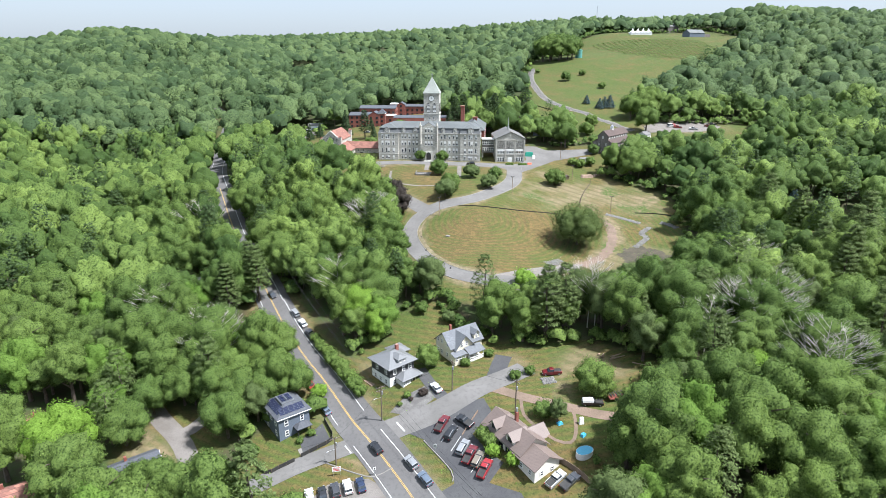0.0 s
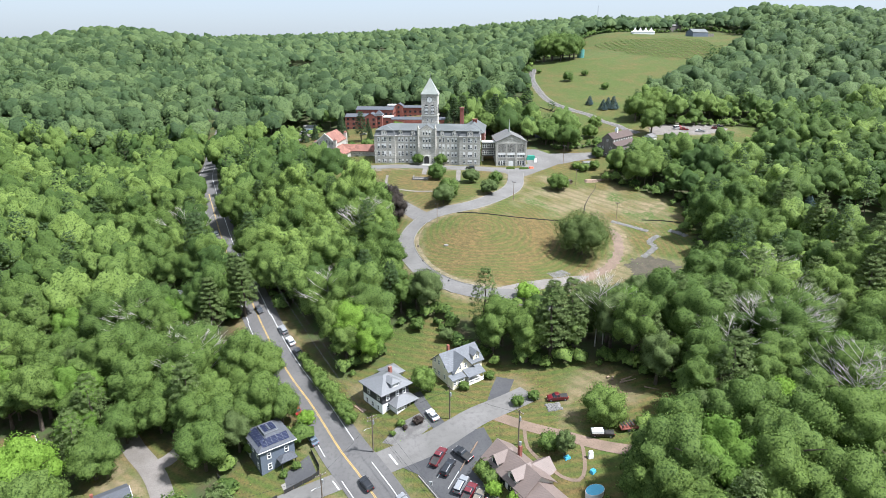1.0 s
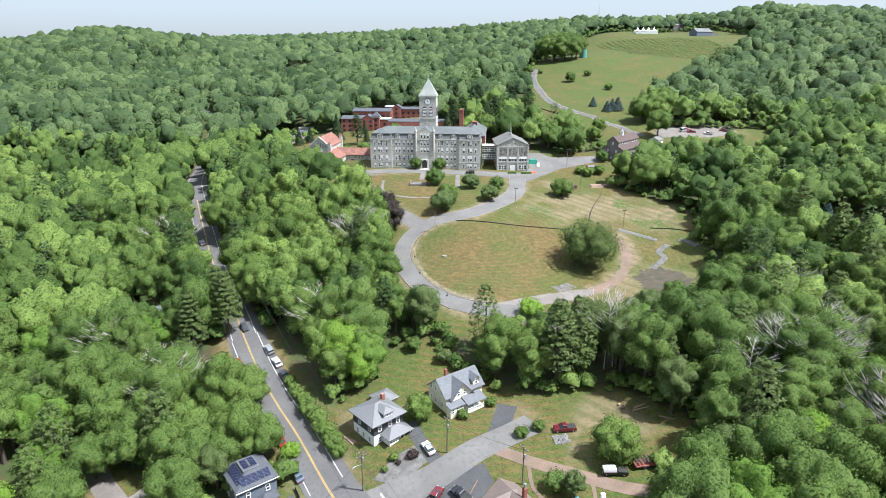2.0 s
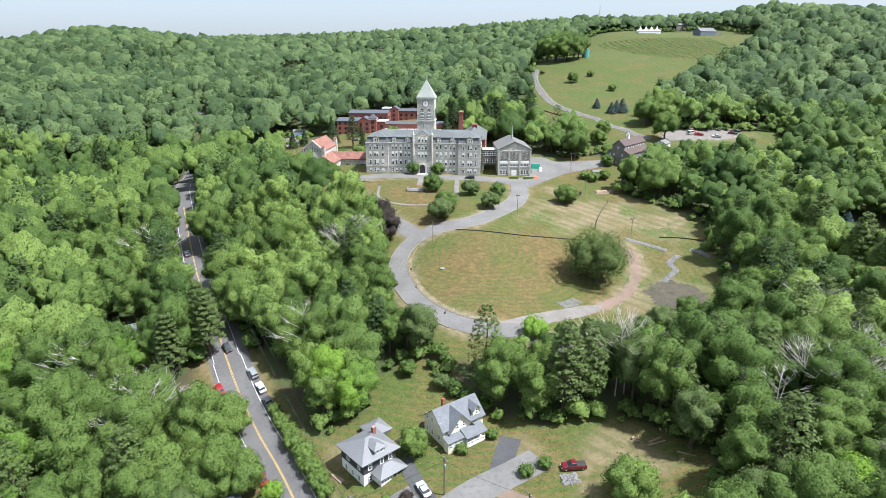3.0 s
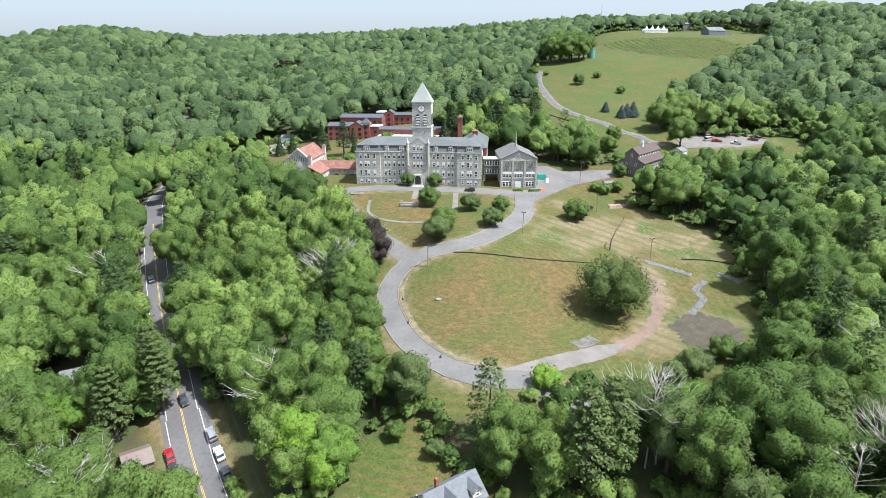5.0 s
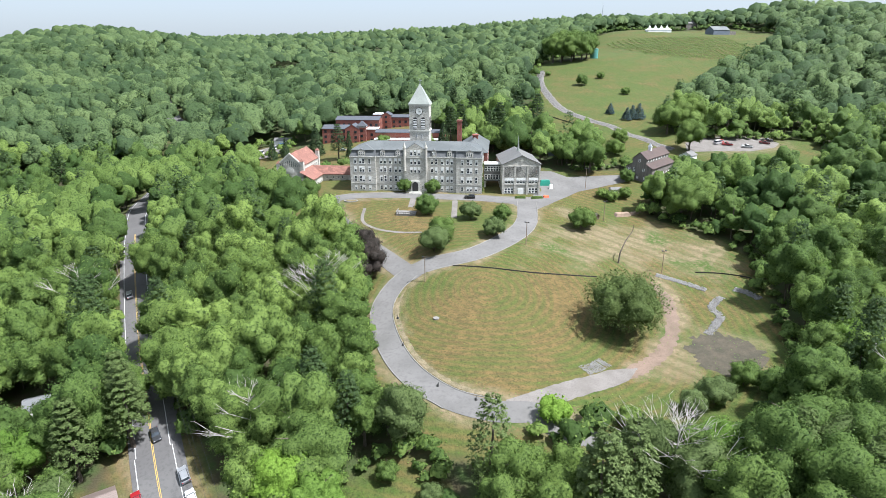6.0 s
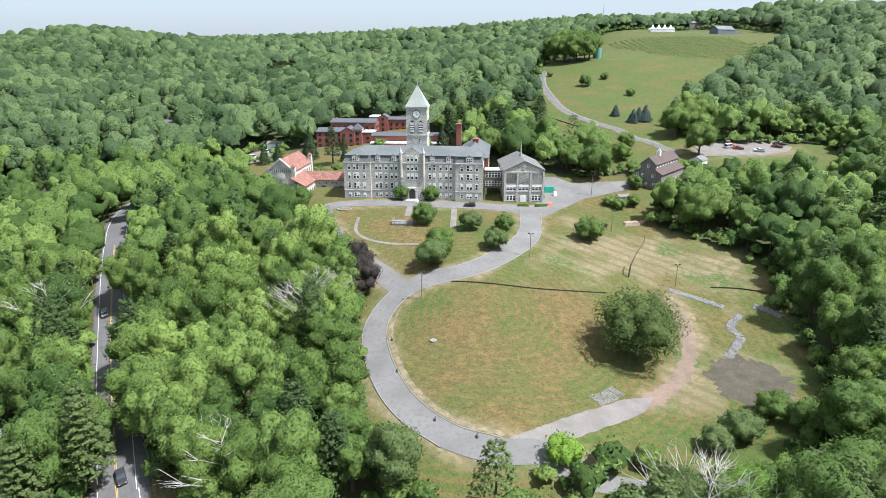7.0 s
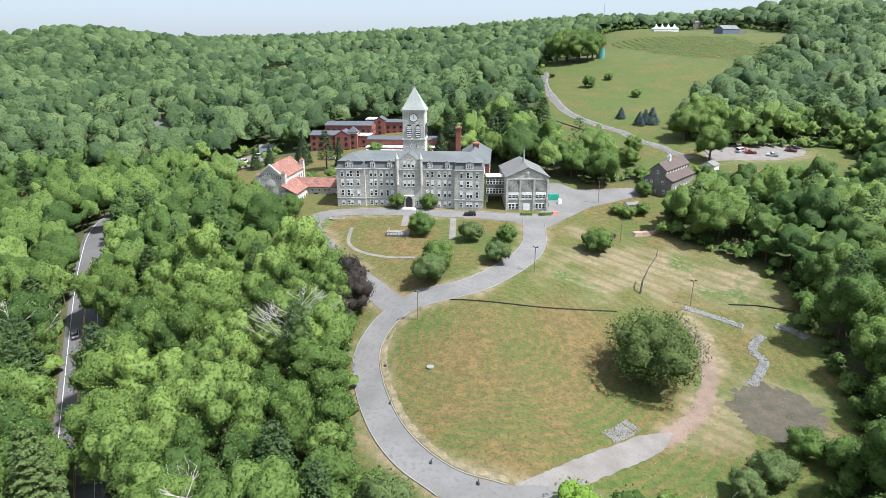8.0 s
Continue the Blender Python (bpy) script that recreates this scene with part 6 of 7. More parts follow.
for k in np.arange(0, 36, 1.8):
    for t in np.arange(0, 1, 0.014):
        p0, p1 = np.array((186 + 3.3 * k, 786 - 1.2 * k)), np.array((176 + 2.9 * k, 625 - 1.3 * k))
        q = p0 + (p1 - p0) * t + vr.normal(0, 0.3, 2)
        if q[1] < 800 and inside(q[0], q[1], MEADOW) > 6 and inside(q[0], q[1], [(178, 770), (240, 786), (300, 768), (338, 712), (292, 640), (236, 580), (186, 640)]) > 0:
            bm_v.append((q[0], q[1], gz(*q)))
bm_v = np.array(bm_v)
pos = np.concatenate([bm_v + np.array([vr.normal(0, 0.25), vr.normal(0, 0.8), 0.9]) for _ in range(3)])
part_v = part("vineyard_rows", card_mesh("vineyard_rows", cards(pos, np.tile([0, 0, 1.0], (len(pos), 1)), 1.1, vr, 0.6)), M_oak)
tagged(part_v, "rows of young green vines on the hillside", "vineyard", kind="stuff")
mast = thing("radio_mast", "thin lattice radio mast on the distant ridge", "mast", on_ground(456, 1880))
bm = nb()
for a in (0, 2.09, 4.19):
    tube(bm, (1.6 * math.cos(a), 1.6 * math.sin(a), 0), (0.5 * math.cos(a), 0.5 * math.sin(a), 55), 0.22, 0.16, 5)
for k in range(14):
    tube(bm, (1.5 - 0.07 * k, 0, 4 * k), (-0.75 + 0.03 * k, 1.2 - 0.06 * k, 4 * k + 3.5), 0.12, 0.12, 4)
part("lattice", bm, M_metal, mast)

# ---------------------------------------------------------------- trees and shrubs that stand alone
SOLO = {
    "oak": tree("open", 11.2, 15.0, 2.4, 5600, 0.42, M_oak, "wide spreading oak standing alone on the dry lawn", seed=31, name="oak_tree", edge=10),
    "round": tree("broad", 4.6, 8.0, 0.3, 1300, 0.30, M_leaf, "round dense green tree on open grass", seed=32, name="round_tree"),
    "olive": tree("broad", 4.6, 7.5, 0.6, 1100, 0.30, M_olive, "loose grey-green apple tree on the campus lawn", seed=33, name="apple_tree"),
    "purple": tree("broad", 5.2, 12.0, 0.8, 1400, 0.34, M_purple, "dark purple-leaved maple beside the drive", seed=34, name="purple_maple"),
    "lime": tree("broad", 6.6, 16.0, 2.5, 1900, 0.36, M_lime, "tall bright lime-green tree at the edge of the woods", seed=35, name="lime_tree"),
    "bush": tree("broad", 1.9, 2.6, 0.2, 320, 0.24, M_leaf, "rounded green garden shrub", "shrub", seed=36, name="shrub", edge=6),
    "limebush": tree("broad", 1.9, 2.8, 0.2, 340, 0.22, M_lime, "bright yellow-green ball shrub beside the house", "shrub", seed=37, name="shrub", edge=6),
    "darkbush": tree("broad", 1.4, 1.6, 0.1, 220, 0.22, M_purple, "dark purple rounded garden shrub", "shrub", seed=38, name="shrub", edge=6),
    "spruce": tree("spruce", 2.9, 7.2, 0.3, 520, 0.62, M_spruce, "small blue spruce on the meadow", seed=39, name="blue_spruce"),
    "conifer": tree("spruce", 3.6, 14.0, 0.3, 900, 0.7, M_evergreen, "dark cone-shaped evergreen tree on campus grass", seed=40, name="evergreen_tree"),
    "pine": tree("pine", 5.2, 23.0, 5.0, 2400, 0.62, M_pine, "tall white pine with uneven tiers of boughs", seed=41, name="white_pine"),
    "olivetall": tree("broad", 5.2, 15.5, 2.0, 1500, 0.34, M_olive, "tall pale olive-green tree at the edge of the woods", seed=43, name="olive_tree"),
    "fresh": tree("broad", 6.4, 14.0, 1.2, 1700, 0.36, M_fresh, "fresh green maple at the edge of the woods beside the lawn", seed=45, name="maple_tree"),
    "darkpine": tree("pine", 5.0, 22.0, 5.0, 1300, 0.8, M_evergreen, "tall dark evergreen behind the college", seed=44, name="evergreen_tree"),
    "tall": tree("broad", 7.2, 15.5, 1.8, 1900, 0.38, M_leaf, "tall broad green tree beside the campus yard", seed=42, name="broadleaf_tree"),
}
LAWN_TREES = [
    ("fresh", 115, 240, 0.95), ("fresh", 110, 226, 0.85), ("tall", 119, 254, 0.95), ("fresh", 106, 213, 0.8), ("fresh", 122, 268, 0.9),
    ("oak", 54.0, 227.5, 1.02), ("round", -2.2, 296.0, 0.95), ("olive", 21.4, 274.5, 0.85), ("round", 21.0, 277.5, 0.62), ("round", 26.0, 291.5, 0.72), ("round", 3.4, 270.5, 1.05), ("olive", 1.0, 262.5, 1.1), ("olive", 14.4, 291.0, 0.85),
    ("round", 55.5, 290.5, 1.05), ("round", 58.0, 293.0, 0.8), ("tall", 96.5, 301.0, 1.15), ("round", -12.2, 324.3, 0.72), ("round", -0.4, 323.4, 0.74), ("purple", -21.5, 259.5, 1.1), ("purple", -19.5, 253.5, 1.05), ("purple", -22.5, 249.5, 0.9),
    ("round", -27.5, 263.0, 1.5), ("tall", -69, 221, 1.1), ("tall", -87, 254, 1.1), ("bush", 71, 322, 1.4), ("bush", 74.5, 319.5, 1.5), ("round", 80.5, 322.0, 0.6), ("pine", 134, 238, 1.0), ("tall", 126, 228, 1.05),
    ("pine", 136, 218, 1.0), ("tall", 120, 216, 0.95), ("spruce", 152, 250, 1.6), ("round", -51.5, 318, 1.0), ("round", -55.5, 312, 0.9), ("tall", -62, 317, 0.75), ("tall", -69, 324, 0.7), ("conifer", -57, 306, 0.7),
]
COLLEGE_TREES = [
    ("tall", 71.5, 348.5, 1.0), ("tall", 60.5, 358.0, 0.85), ("round", 86.0, 338.5, 0.72), ("round", 88.5, 370.0, 1.0), ("round", 96, 388, 0.9), ("conifer", -64.5, 398, 1.25), ("conifer", -83, 404, 0.75), ("conifer", -89, 400, 0.8),
    ("conifer", -45, 388, 0.6), ("conifer", -49, 412, 0.6), ("round", -28, 399, 0.9), ("tall", 127, 375, 1.05), ("tall", 133, 408, 1.2), ("tall", 141, 412, 1.3), ("tall", 125, 402, 1.1), ("darkpine", -50, 383, 0.8),
    ("conifer", 15, 388, 1.3), ("darkpine", 20, 405, 1.0), ("conifer", 28, 392, 1.25), ("darkpine", 45, 405, 0.95), ("conifer", 52, 396, 1.2), ("darkpine", 56, 412, 0.9), ("conifer", 4, 392, 1.0), ("darkpine", 8, 400, 0.85),
    ("darkpine", 14, 410, 0.8), ("darkpine", 34, 398, 0.9), ("darkpine", 40, 390, 0.8), ("tall", 27, 380, 0.9), ("tall", 36, 372, 0.9), ("tall", 47, 384, 0.9), ("conifer", 21, 395, 0.9), ("tall", -76, 331, 0.75),
    ("round", -62, 374, 0.8), ("tall", -5, 384, 0.7),
]
MEADOW_TREES = [
    ("spruce", 110.5, 428, 1.05), ("spruce", 114.5, 430.5, 1.15), ("spruce", 118.3, 431, 1.3), ("spruce", 104.2, 441, 0.95), ("round", 104.4, 522, 0.95), ("bush", 122, 540, 1.6), ("bush", 128, 493, 1.7), ("bush", 86, 560, 1.2),
    ("tall", 98, 609, 1.5), ("tall", 104, 603, 1.35), ("tall", 112, 600, 1.55), ("tall", 121, 603, 1.45), ("tall", 127, 612, 1.4), ("tall", 107, 614, 1.6), ("tall", 117, 615, 1.5), ("darkpine", -1, 432, 0.85),
    ("darkpine", 25, 430, 0.95), ("darkpine", 10, 447, 0.9),
]
VILLAGE_TREES_WEST = [
    ("tall", -59, 202, 1.05), ("lime", -87, 114, 1.2), ("tall", -54, 126.5, 0.85), ("tall", -55, 103, 0.85), ("tall", -61, 104, 0.85), ("tall", -66, 106, 0.7), ("tall", -46, 137.5, 0.8), ("tall", -79, 125, 0.85),
    ("tall", -77, 136, 0.75), ("tall", -70, 139, 0.8), ("tall", -39.5, 140, 0.7), ("tall", -53, 135, 0.85), ("tall", -45.5, 142, 0.85), ("tall", -51, 148, 0.9), ("tall", -58, 141, 0.95), ("tall", -48, 155, 0.8),
    ("tall", -67, 143, 0.9), ("limebush", -33.4, 139.5, 1.2), ("bush", -33.0, 125.8, 0.6), ("bush", -35.3, 123.6, 0.5), ("pine", -69.5, 177, 0.8), ("tall", -73, 187, 0.8), ("tall", -69, 194, 0.9), ("pine", -62.0, 184.5, 0.85),
    ("pine", -66.0, 190.0, 0.8),
]
VILLAGE_TREES_EAST = [
    ("round", 38.4, 131.0, 1.12), ("limebush", 27.5, 186.5, 1.9), ("pine", 130, 178, 1.0), ("pine", 137, 183, 1.05), ("pine", 150, 202, 1.1), ("pine", 142, 196, 1.0), ("pine", 126, 187, 0.95), ("olivetall", 55, 145, 1.0),
    ("olivetall", 96, 134, 1.0), ("bush", 23.6, 142.0, 0.85), ("pine", 30.5, 158.8, 1.0), ("pine", 36.0, 161.5, 0.95), ("round", 76.5, 203.5, 0.8), ("round", 82.0, 199.0, 0.9), ("olive", 66.5, 196.5, 0.9), ("olive", 60.0, 193.0, 0.7),
    ("round", 44.0, 187.5, 0.6),
]
VILLAGE_SHRUBS = [
    ("lime", -25.5, 165.5, 1.0), ("lime", -21.0, 160.5, 0.75), ("lime", 74.5, 124, 0.85), ("olivetall", 27, 120, 0.45), ("bush", 24.3, 122.5, 1.35), ("limebush", 11.3, 112.5, 0.95), ("limebush", 15.6, 109.3, 1.0), ("bush", 9.4, 117.3, 1.1),
    ("bush", 10.8, 115.4, 1.0), ("bush", 12.5, 120.5, 0.8), ("round", -4.2, 147.5, 0.78), ("bush", 6.2, 147.2, 0.8), ("bush", 13.3, 152.2, 0.75), ("darkbush", -5.2, 135.0, 1.0), ("darkbush", -8.3, 133.6, 0.5), ("bush", -9.3, 134.9, 0.55),
    ("bush", -11.2, 132.2, 0.4), ("bush", 19.3, 139.6, 0.9), ("round", -7.0, 173.0, 0.5), ("olive", 2.0, 168.0, 0.5),
]
for k, x, y, s in LAWN_TREES + COLLEGE_TREES + MEADOW_TREES + VILLAGE_TREES_WEST + VILLAGE_TREES_EAST + VILLAGE_SHRUBS:
    plant(SOLO[k], x, y, s)
HEDGE = spline([(-22.5, 138.5), (-28, 146.5), (-34, 156), (-39, 163)], 2.2)
for x, y in HEDGE:
    o = plant(SOLO["bush"], x + rng.uniform(-0.5, 0.5), y + rng.uniform(-0.5, 0.5), rng.uniform(0.85, 1.35))
    tagged(o, "wild green hedge shrub along the road bank", group="roadside hedge")
for o in SOLO.values():
    drop(o)


def dead_tree(x, y, H, seed, label):
    """A bare grey stem with forked branches."""
    r = np.random.RandomState(seed)
    ob = thing("dead_tree", label, "tree", on_ground(x, y, r.uniform(0, 360), 0.3))
    bm = nb()
    tube(bm, (0, 0, 0), (0.2, 0.1, H * 0.5), 0.2, 0.13, 7), tube(bm, (0.2, 0.1, H * 0.5), (0.1, 0.3, H), 0.13, 0.03, 6)
    part("trunk", bm, M_dead, ob)
    for i in range(18):
        z, a = H * r.uniform(0.3, 0.92), r.uniform(0, 6.283)
        ln = (H - z) * 0.5 + 1.0
        bm = nb()
        q = Vector((math.cos(a) * ln, math.sin(a) * ln, z + ln * 0.8))
        tube(bm, (0.15, 0.1, z), q, 0.06, 0.035, 5)
        for b in (-0.8, -0.3, 0.2, 0.7):
            e = q + Vector((math.cos(a + b), math.sin(a + b), r.uniform(0.4, 1.1))) * ln * r.uniform(0.3, 0.55)
            tube(bm, q, e, 0.05, 0.03, 4), tube(bm, e, e + Vector((math.cos(a - b), math.sin(a - b), 0.6)) * ln * 0.22, 0.03, 0.012, 3)
        part("branch", bm, M_dead, ob)
    return ob


for i, (x, y, h) in enumerate(((91, 126, 16), (93, 122, 15), (94.5, 126, 14), (89, 123, 13), (-89, 172, 14), (-91, 170, 13), (-86, 168, 12), (-63, 152, 14), (-68, 157, 13), (-66, 148, 12), (44, 164, 17), (46.5, 165, 15), (86, 150, 15), (90, 146, 14), (82, 154, 14), (95, 158, 15), (-100, 235, 15), (-28, 232, 16), (-31, 229, 15), (72, 146, 13), (-34, 178, 14), (100, 186, 14), (104, 182, 14))):
    dead_tree(x, y, 1.3 * h, 300 + i, "bare grey dead tree among green woods")
snag = thing("leaning_snag", "dark bare stem leaning over the slope", "tree", on_ground(63, 266, 0, 0.4))
bm = nb()
for p, q, a, b in (((0, 0, 0), (0.6, 0.8, 4.0), 0.3, 0.24), ((0.6, 0.8, 4.0), (2.6, 2.8, 7.2), 0.24, 0.2), ((2.6, 2.8, 7.2), (5.6, 5.5, 10.0), 0.2, 0.14), ((5.6, 5.5, 10.0), (6.0, 6.0, 12.2), 0.14, 0.06)):
    tube(bm, p, q, a, b, 7)
part("stem", bm, M_bark, snag)

# low growth along the edges of the woods, weeds on rough ground
er = np.random.RandomState(77)
exy = []
for poly in (VILLAGE, LAWN, MEADOW, [(-116, 405), (-92, 405), (-84, 425), (-90, 445), (-110, 432)]):
    ring = poly + poly[:1]
    for (x0, y0), (x1, y1) in zip(ring, ring[1:]):
        n = max(1, int(math.hypot(x1 - x0, y1 - y0) / 2.6))
        for i in range(n):
            t = (i + er.uniform(0, 1)) / n
            exy.append((x0 + (x1 - x0) * t + er.normal(0, 1.3), y0 + (y1 - y0) * t + er.normal(0, 1.3)))
for way, d in ((ROAD[9:16], 7.0), (LOW, 3.6)):
    c = spline(way, 3.0)
    g = np.gradient(c, axis=0)
    g /= np.hypot(g[:, :1], g[:, 1:])
    for s in (-1, 1):
        for (x, y), (u, v) in zip(c, g):
            exy.append((x + s * v * d + er.normal(0, 0.5), y - s * u * d + er.normal(0, 0.5)))
exy = np.array(exy)
keep = np.ones(len(exy), bool)
for way, d in ((ROAD, 6.6), (SIDE, 5), (DIRT, 3.5), (LOOP, 4.6), (UPPER, 6), (FRONT, 6), (WEST, 4), (EAST, 4.5), (LOW, 3.2)):
    keep &= near_line(exy[:, 0], exy[:, 1], way) > d
keep &= ~((exy[:, 0] > -40) & (exy[:, 0] < 60) & (exy[:, 1] > 318) & (exy[:, 1] < 365))
keep &= ~((exy[:, 0] > -12) & (exy[:, 0] < 32) & (exy[:, 1] < 112))
exy = exy[keep]
BUSH = [crown(er, R, H, 0.2, 22, 0.6, 2, 6, 1, 0.0, 0.3) for R, H in ((1.5, 2.4), (2.0, 3.4), (1.2, 1.7))]
stuff_trees("undergrowth", (exy[:, 0], exy[:, 1]), BUSH, M_leaf_far, "green brush and saplings along the edges of the woods", (0.8, 1.8), 78)
wx, wy = er.uniform(-50, 100, 60000), er.uniform(92, 330, 60000)
dens = wobble(wx, wy, 9, 12) + 0.7 * wobble(wx, wy, 2.5, 13)
ok = (np.maximum(inside(wx, wy, VILLAGE), inside(wx, wy, LAWN)) > 0.5) & (dens + er.normal(0, 0.5, len(wx)) > 0.75)
ok &= ~((inside(wx, wy, [(2, 250), (52, 250), (44, 215), (20, 194), (0, 203), (-7, 225)]) > 0) & (er.uniform(0, 1, len(wx)) < 0.85))
for way, d in ((ROAD, 6.4), (SIDE, 3.8), (DIRT, 1.9), (LOOP, 3.4), (UPPER, 4.1), (FRONT, 3.9), (WEST, 2.8), (EAST, 3.0), (LOW, 2.5)):
    ok &= near_line(wx, wy, way) > d
ok &= (inside(wx, wy, LOT) < -0.3) & (inside(wx, wy, RIGHTLOT) < -0.3) & (wy < 318)
wx, wy = wx[ok][:5000], wy[ok][:5000]
pos = np.stack([wx, wy, heights(wx, wy) + 0.07], -1)
weeds = part("weeds", card_mesh("weeds", cards(pos, np.tile([0, 0, 1.0], (len(pos), 1)), 0.26, er, 0.3)), M_fresh)
tagged(weeds, "tufts of weeds and rough grass on open ground", "weeds", kind="stuff")

# ---------------------------------------------------------------- vehicles
PAINT = {}


def paint(name, c):
    if name not in PAINT:
        m, nt, p = start(name + "_car_paint", 0.3, 0.15, 0.5)
        p.inputs["Coat Weight"].default_value = 0.6
        col = ramp_mix(nt, noise_fac(nt, coords(nt), 1.5), c, tuple(0.85 * x for x in c))
        nt.links.new(col, p.inputs["Base Color"])
        PAINT[name] = m
    return PAINT[name]


COLOURS = {"black": (0.010, 0.010, 0.012), "dark grey": (0.035, 0.036, 0.040), "silver": (0.20, 0.205, 0.21), "blue-silver": (0.09, 0.115, 0.15), "white": (0.48, 0.48, 0.47), "red": (0.24, 0.012, 0.016),
           "dark red": (0.105, 0.010, 0.014), "navy": (0.012, 0.022, 0.055), "tan": (0.15, 0.125, 0.095), "blue": (0.02, 0.10, 0.28)}
SHAPES = {  # length, width, bonnet height, cabin from, cabin to, roof height
    "sedan": (4.7, 1.84, 0.92, -1.75, 0.95, 1.45), "suv": (4.75, 1.9, 1.08, -2.2, 1.0, 1.72), "pickup": (5.6, 1.98, 1.15, -0.55, 1.35, 1.85), "van": (5.4, 2.0, 1.2, -2.6, 1.9, 2.3)}


def car(shape, colour, x, y, turn, state):
    L, W, B, c0, c1, R = SHAPES[shape]
    ob = thing("pickup_truck" if shape == "pickup" else "van" if shape == "van" else "car", f"{colour} {shape} {state}", "truck" if shape == "pickup" else "car", on_ground(x, y, turn, -0.1))
    dx, dy = math.cos(radians(turn)), math.sin(radians(turn))
    slope_f = math.degrees(math.atan2(gz(x - dy * 2, y + dx * 2) - gz(x + dy * 2, y - dx * 2), 4))
    slope_s = math.degrees(math.atan2(gz(x + dx, y + dy) - gz(x - dx, y - dy), 2))
    ob.matrix_basis = ob.matrix_basis @ pose(0, 0, 0, slope_f, -slope_s, 0) @ Matrix.Scale(0.94, 4)
    m = paint(colour.replace(" ", "_"), COLOURS[colour])
    h = L / 2
    bm = nb()
    side = [(-h, 0.42), (-h + 0.1, 0.25), (h - 0.15, 0.25), (h, 0.45), (h - 0.04, 0.72), (h - 0.3, B - 0.1), (c1, B), (c0, B + 0.02), (-h + 0.12, B - 0.02), (-h, B - 0.2)]
    a = [bm.verts.new((-W / 2, p, z)) for p, z in side]
    b = [bm.verts.new((W / 2, p, z)) for p, z in side]
    bm.faces.new(a), bm.faces.new(b[::-1])
    for i in range(len(side)):
        bm.faces.new((a[i], a[(i + 1) % len(side)], b[(i + 1) % len(side)], b[i]))
    bmesh.ops.bevel(bm, geom=bm.edges[:], offset=0.07, segments=1, affect="EDGES", clamp_overlap=True)
    part("body", bm, m, ob)
    r0, r1 = (c0 + (0.55 if shape == "sedan" else 0.18), c1 - 0.75)
    if shape == "van":
        r1 = c1 - 0.5

    def hull(z0, z1, w0, w1, a0, a1, b0, b1):
        bm = nb()
        lo = [bm.verts.new(c) for c in ((-w0, a0, z0), (w0, a0, z0), (w0, a1, z0), (-w0, a1, z0))]
        hi = [bm.verts.new(c) for c in ((-w1, b0, z1), (w1, b0, z1), (w1, b1, z1), (-w1, b1, z1))]
        bm.faces.new(lo[::-1]), bm.faces.new(hi)
        for i in range(4):
            bm.faces.new((lo[i], lo[(i + 1) % 4], hi[(i + 1) % 4], hi[i]))
        return bm
    part("glass", hull(B - 0.02, R - 0.06, W / 2 - 0.08, W / 2 - 0.24, c0, c1, r0, r1), M_glass, ob)
    part("roof", hull(R - 0.07, R, W / 2 - 0.2, W / 2 - 0.3, r0 - 0.06, r1 + 0.06, r0 + 0.1, r1 - 0.12), m, ob)
    for s in (-1, 1):
        bm = nb()
        tube(bm, (s * (W / 2 - 0.1), (r0 + r1) / 2, B), (s * (W / 2 - 0.22), (r0 + r1) / 2, R - 0.05), 0.05, 0.05, 4)
        part("pillar", bm, m, ob)
        part("headlight", box(nb(), s * (W / 2 - 0.3) - 0.17, s * (W / 2 - 0.3) + 0.17, h - 0.1, h + 0.015, 0.6, 0.74), M_lamp_clear, ob)
        part("tail_light", box(nb(), s * (W / 2 - 0.2) - 0.12, s * (W / 2 - 0.2) + 0.12, -h - 0.015, -h + 0.1, B - 0.34, B - 0.14), M_lamp_red, ob)
        part("mirror", box(nb(), s * (W / 2 + 0.1) - 0.1, s * (W / 2 + 0.1) + 0.1, c1 - 0.35, c1 - 0.2, B, B + 0.14), m, ob)
        for p in (-h + 0.92, h - 0.9):
            bm = nb()
            tube(bm, (s * (W / 2 - 0.22), p, 0.33), (s * (W / 2 + 0.01), p, 0.33), 0.33, 0.33, 14)
            wh = part("wheel", bm, M_tyre, ob)
            bm = nb()
            tube(bm, (s * (W / 2), p, 0.33), (s * (W / 2 + 0.025), p, 0.33), 0.2, 0.19, 10)
            part("rim", bm, M_rim, wh)
    if shape == "pickup":
        part("load_bed", box(nb(), -W / 2 + 0.14, W / 2 - 0.14, -h + 0.15, c0 - 0.1, B - 0.06, B + 0.03), M_dark, ob, "dark open load bed")
    return ob


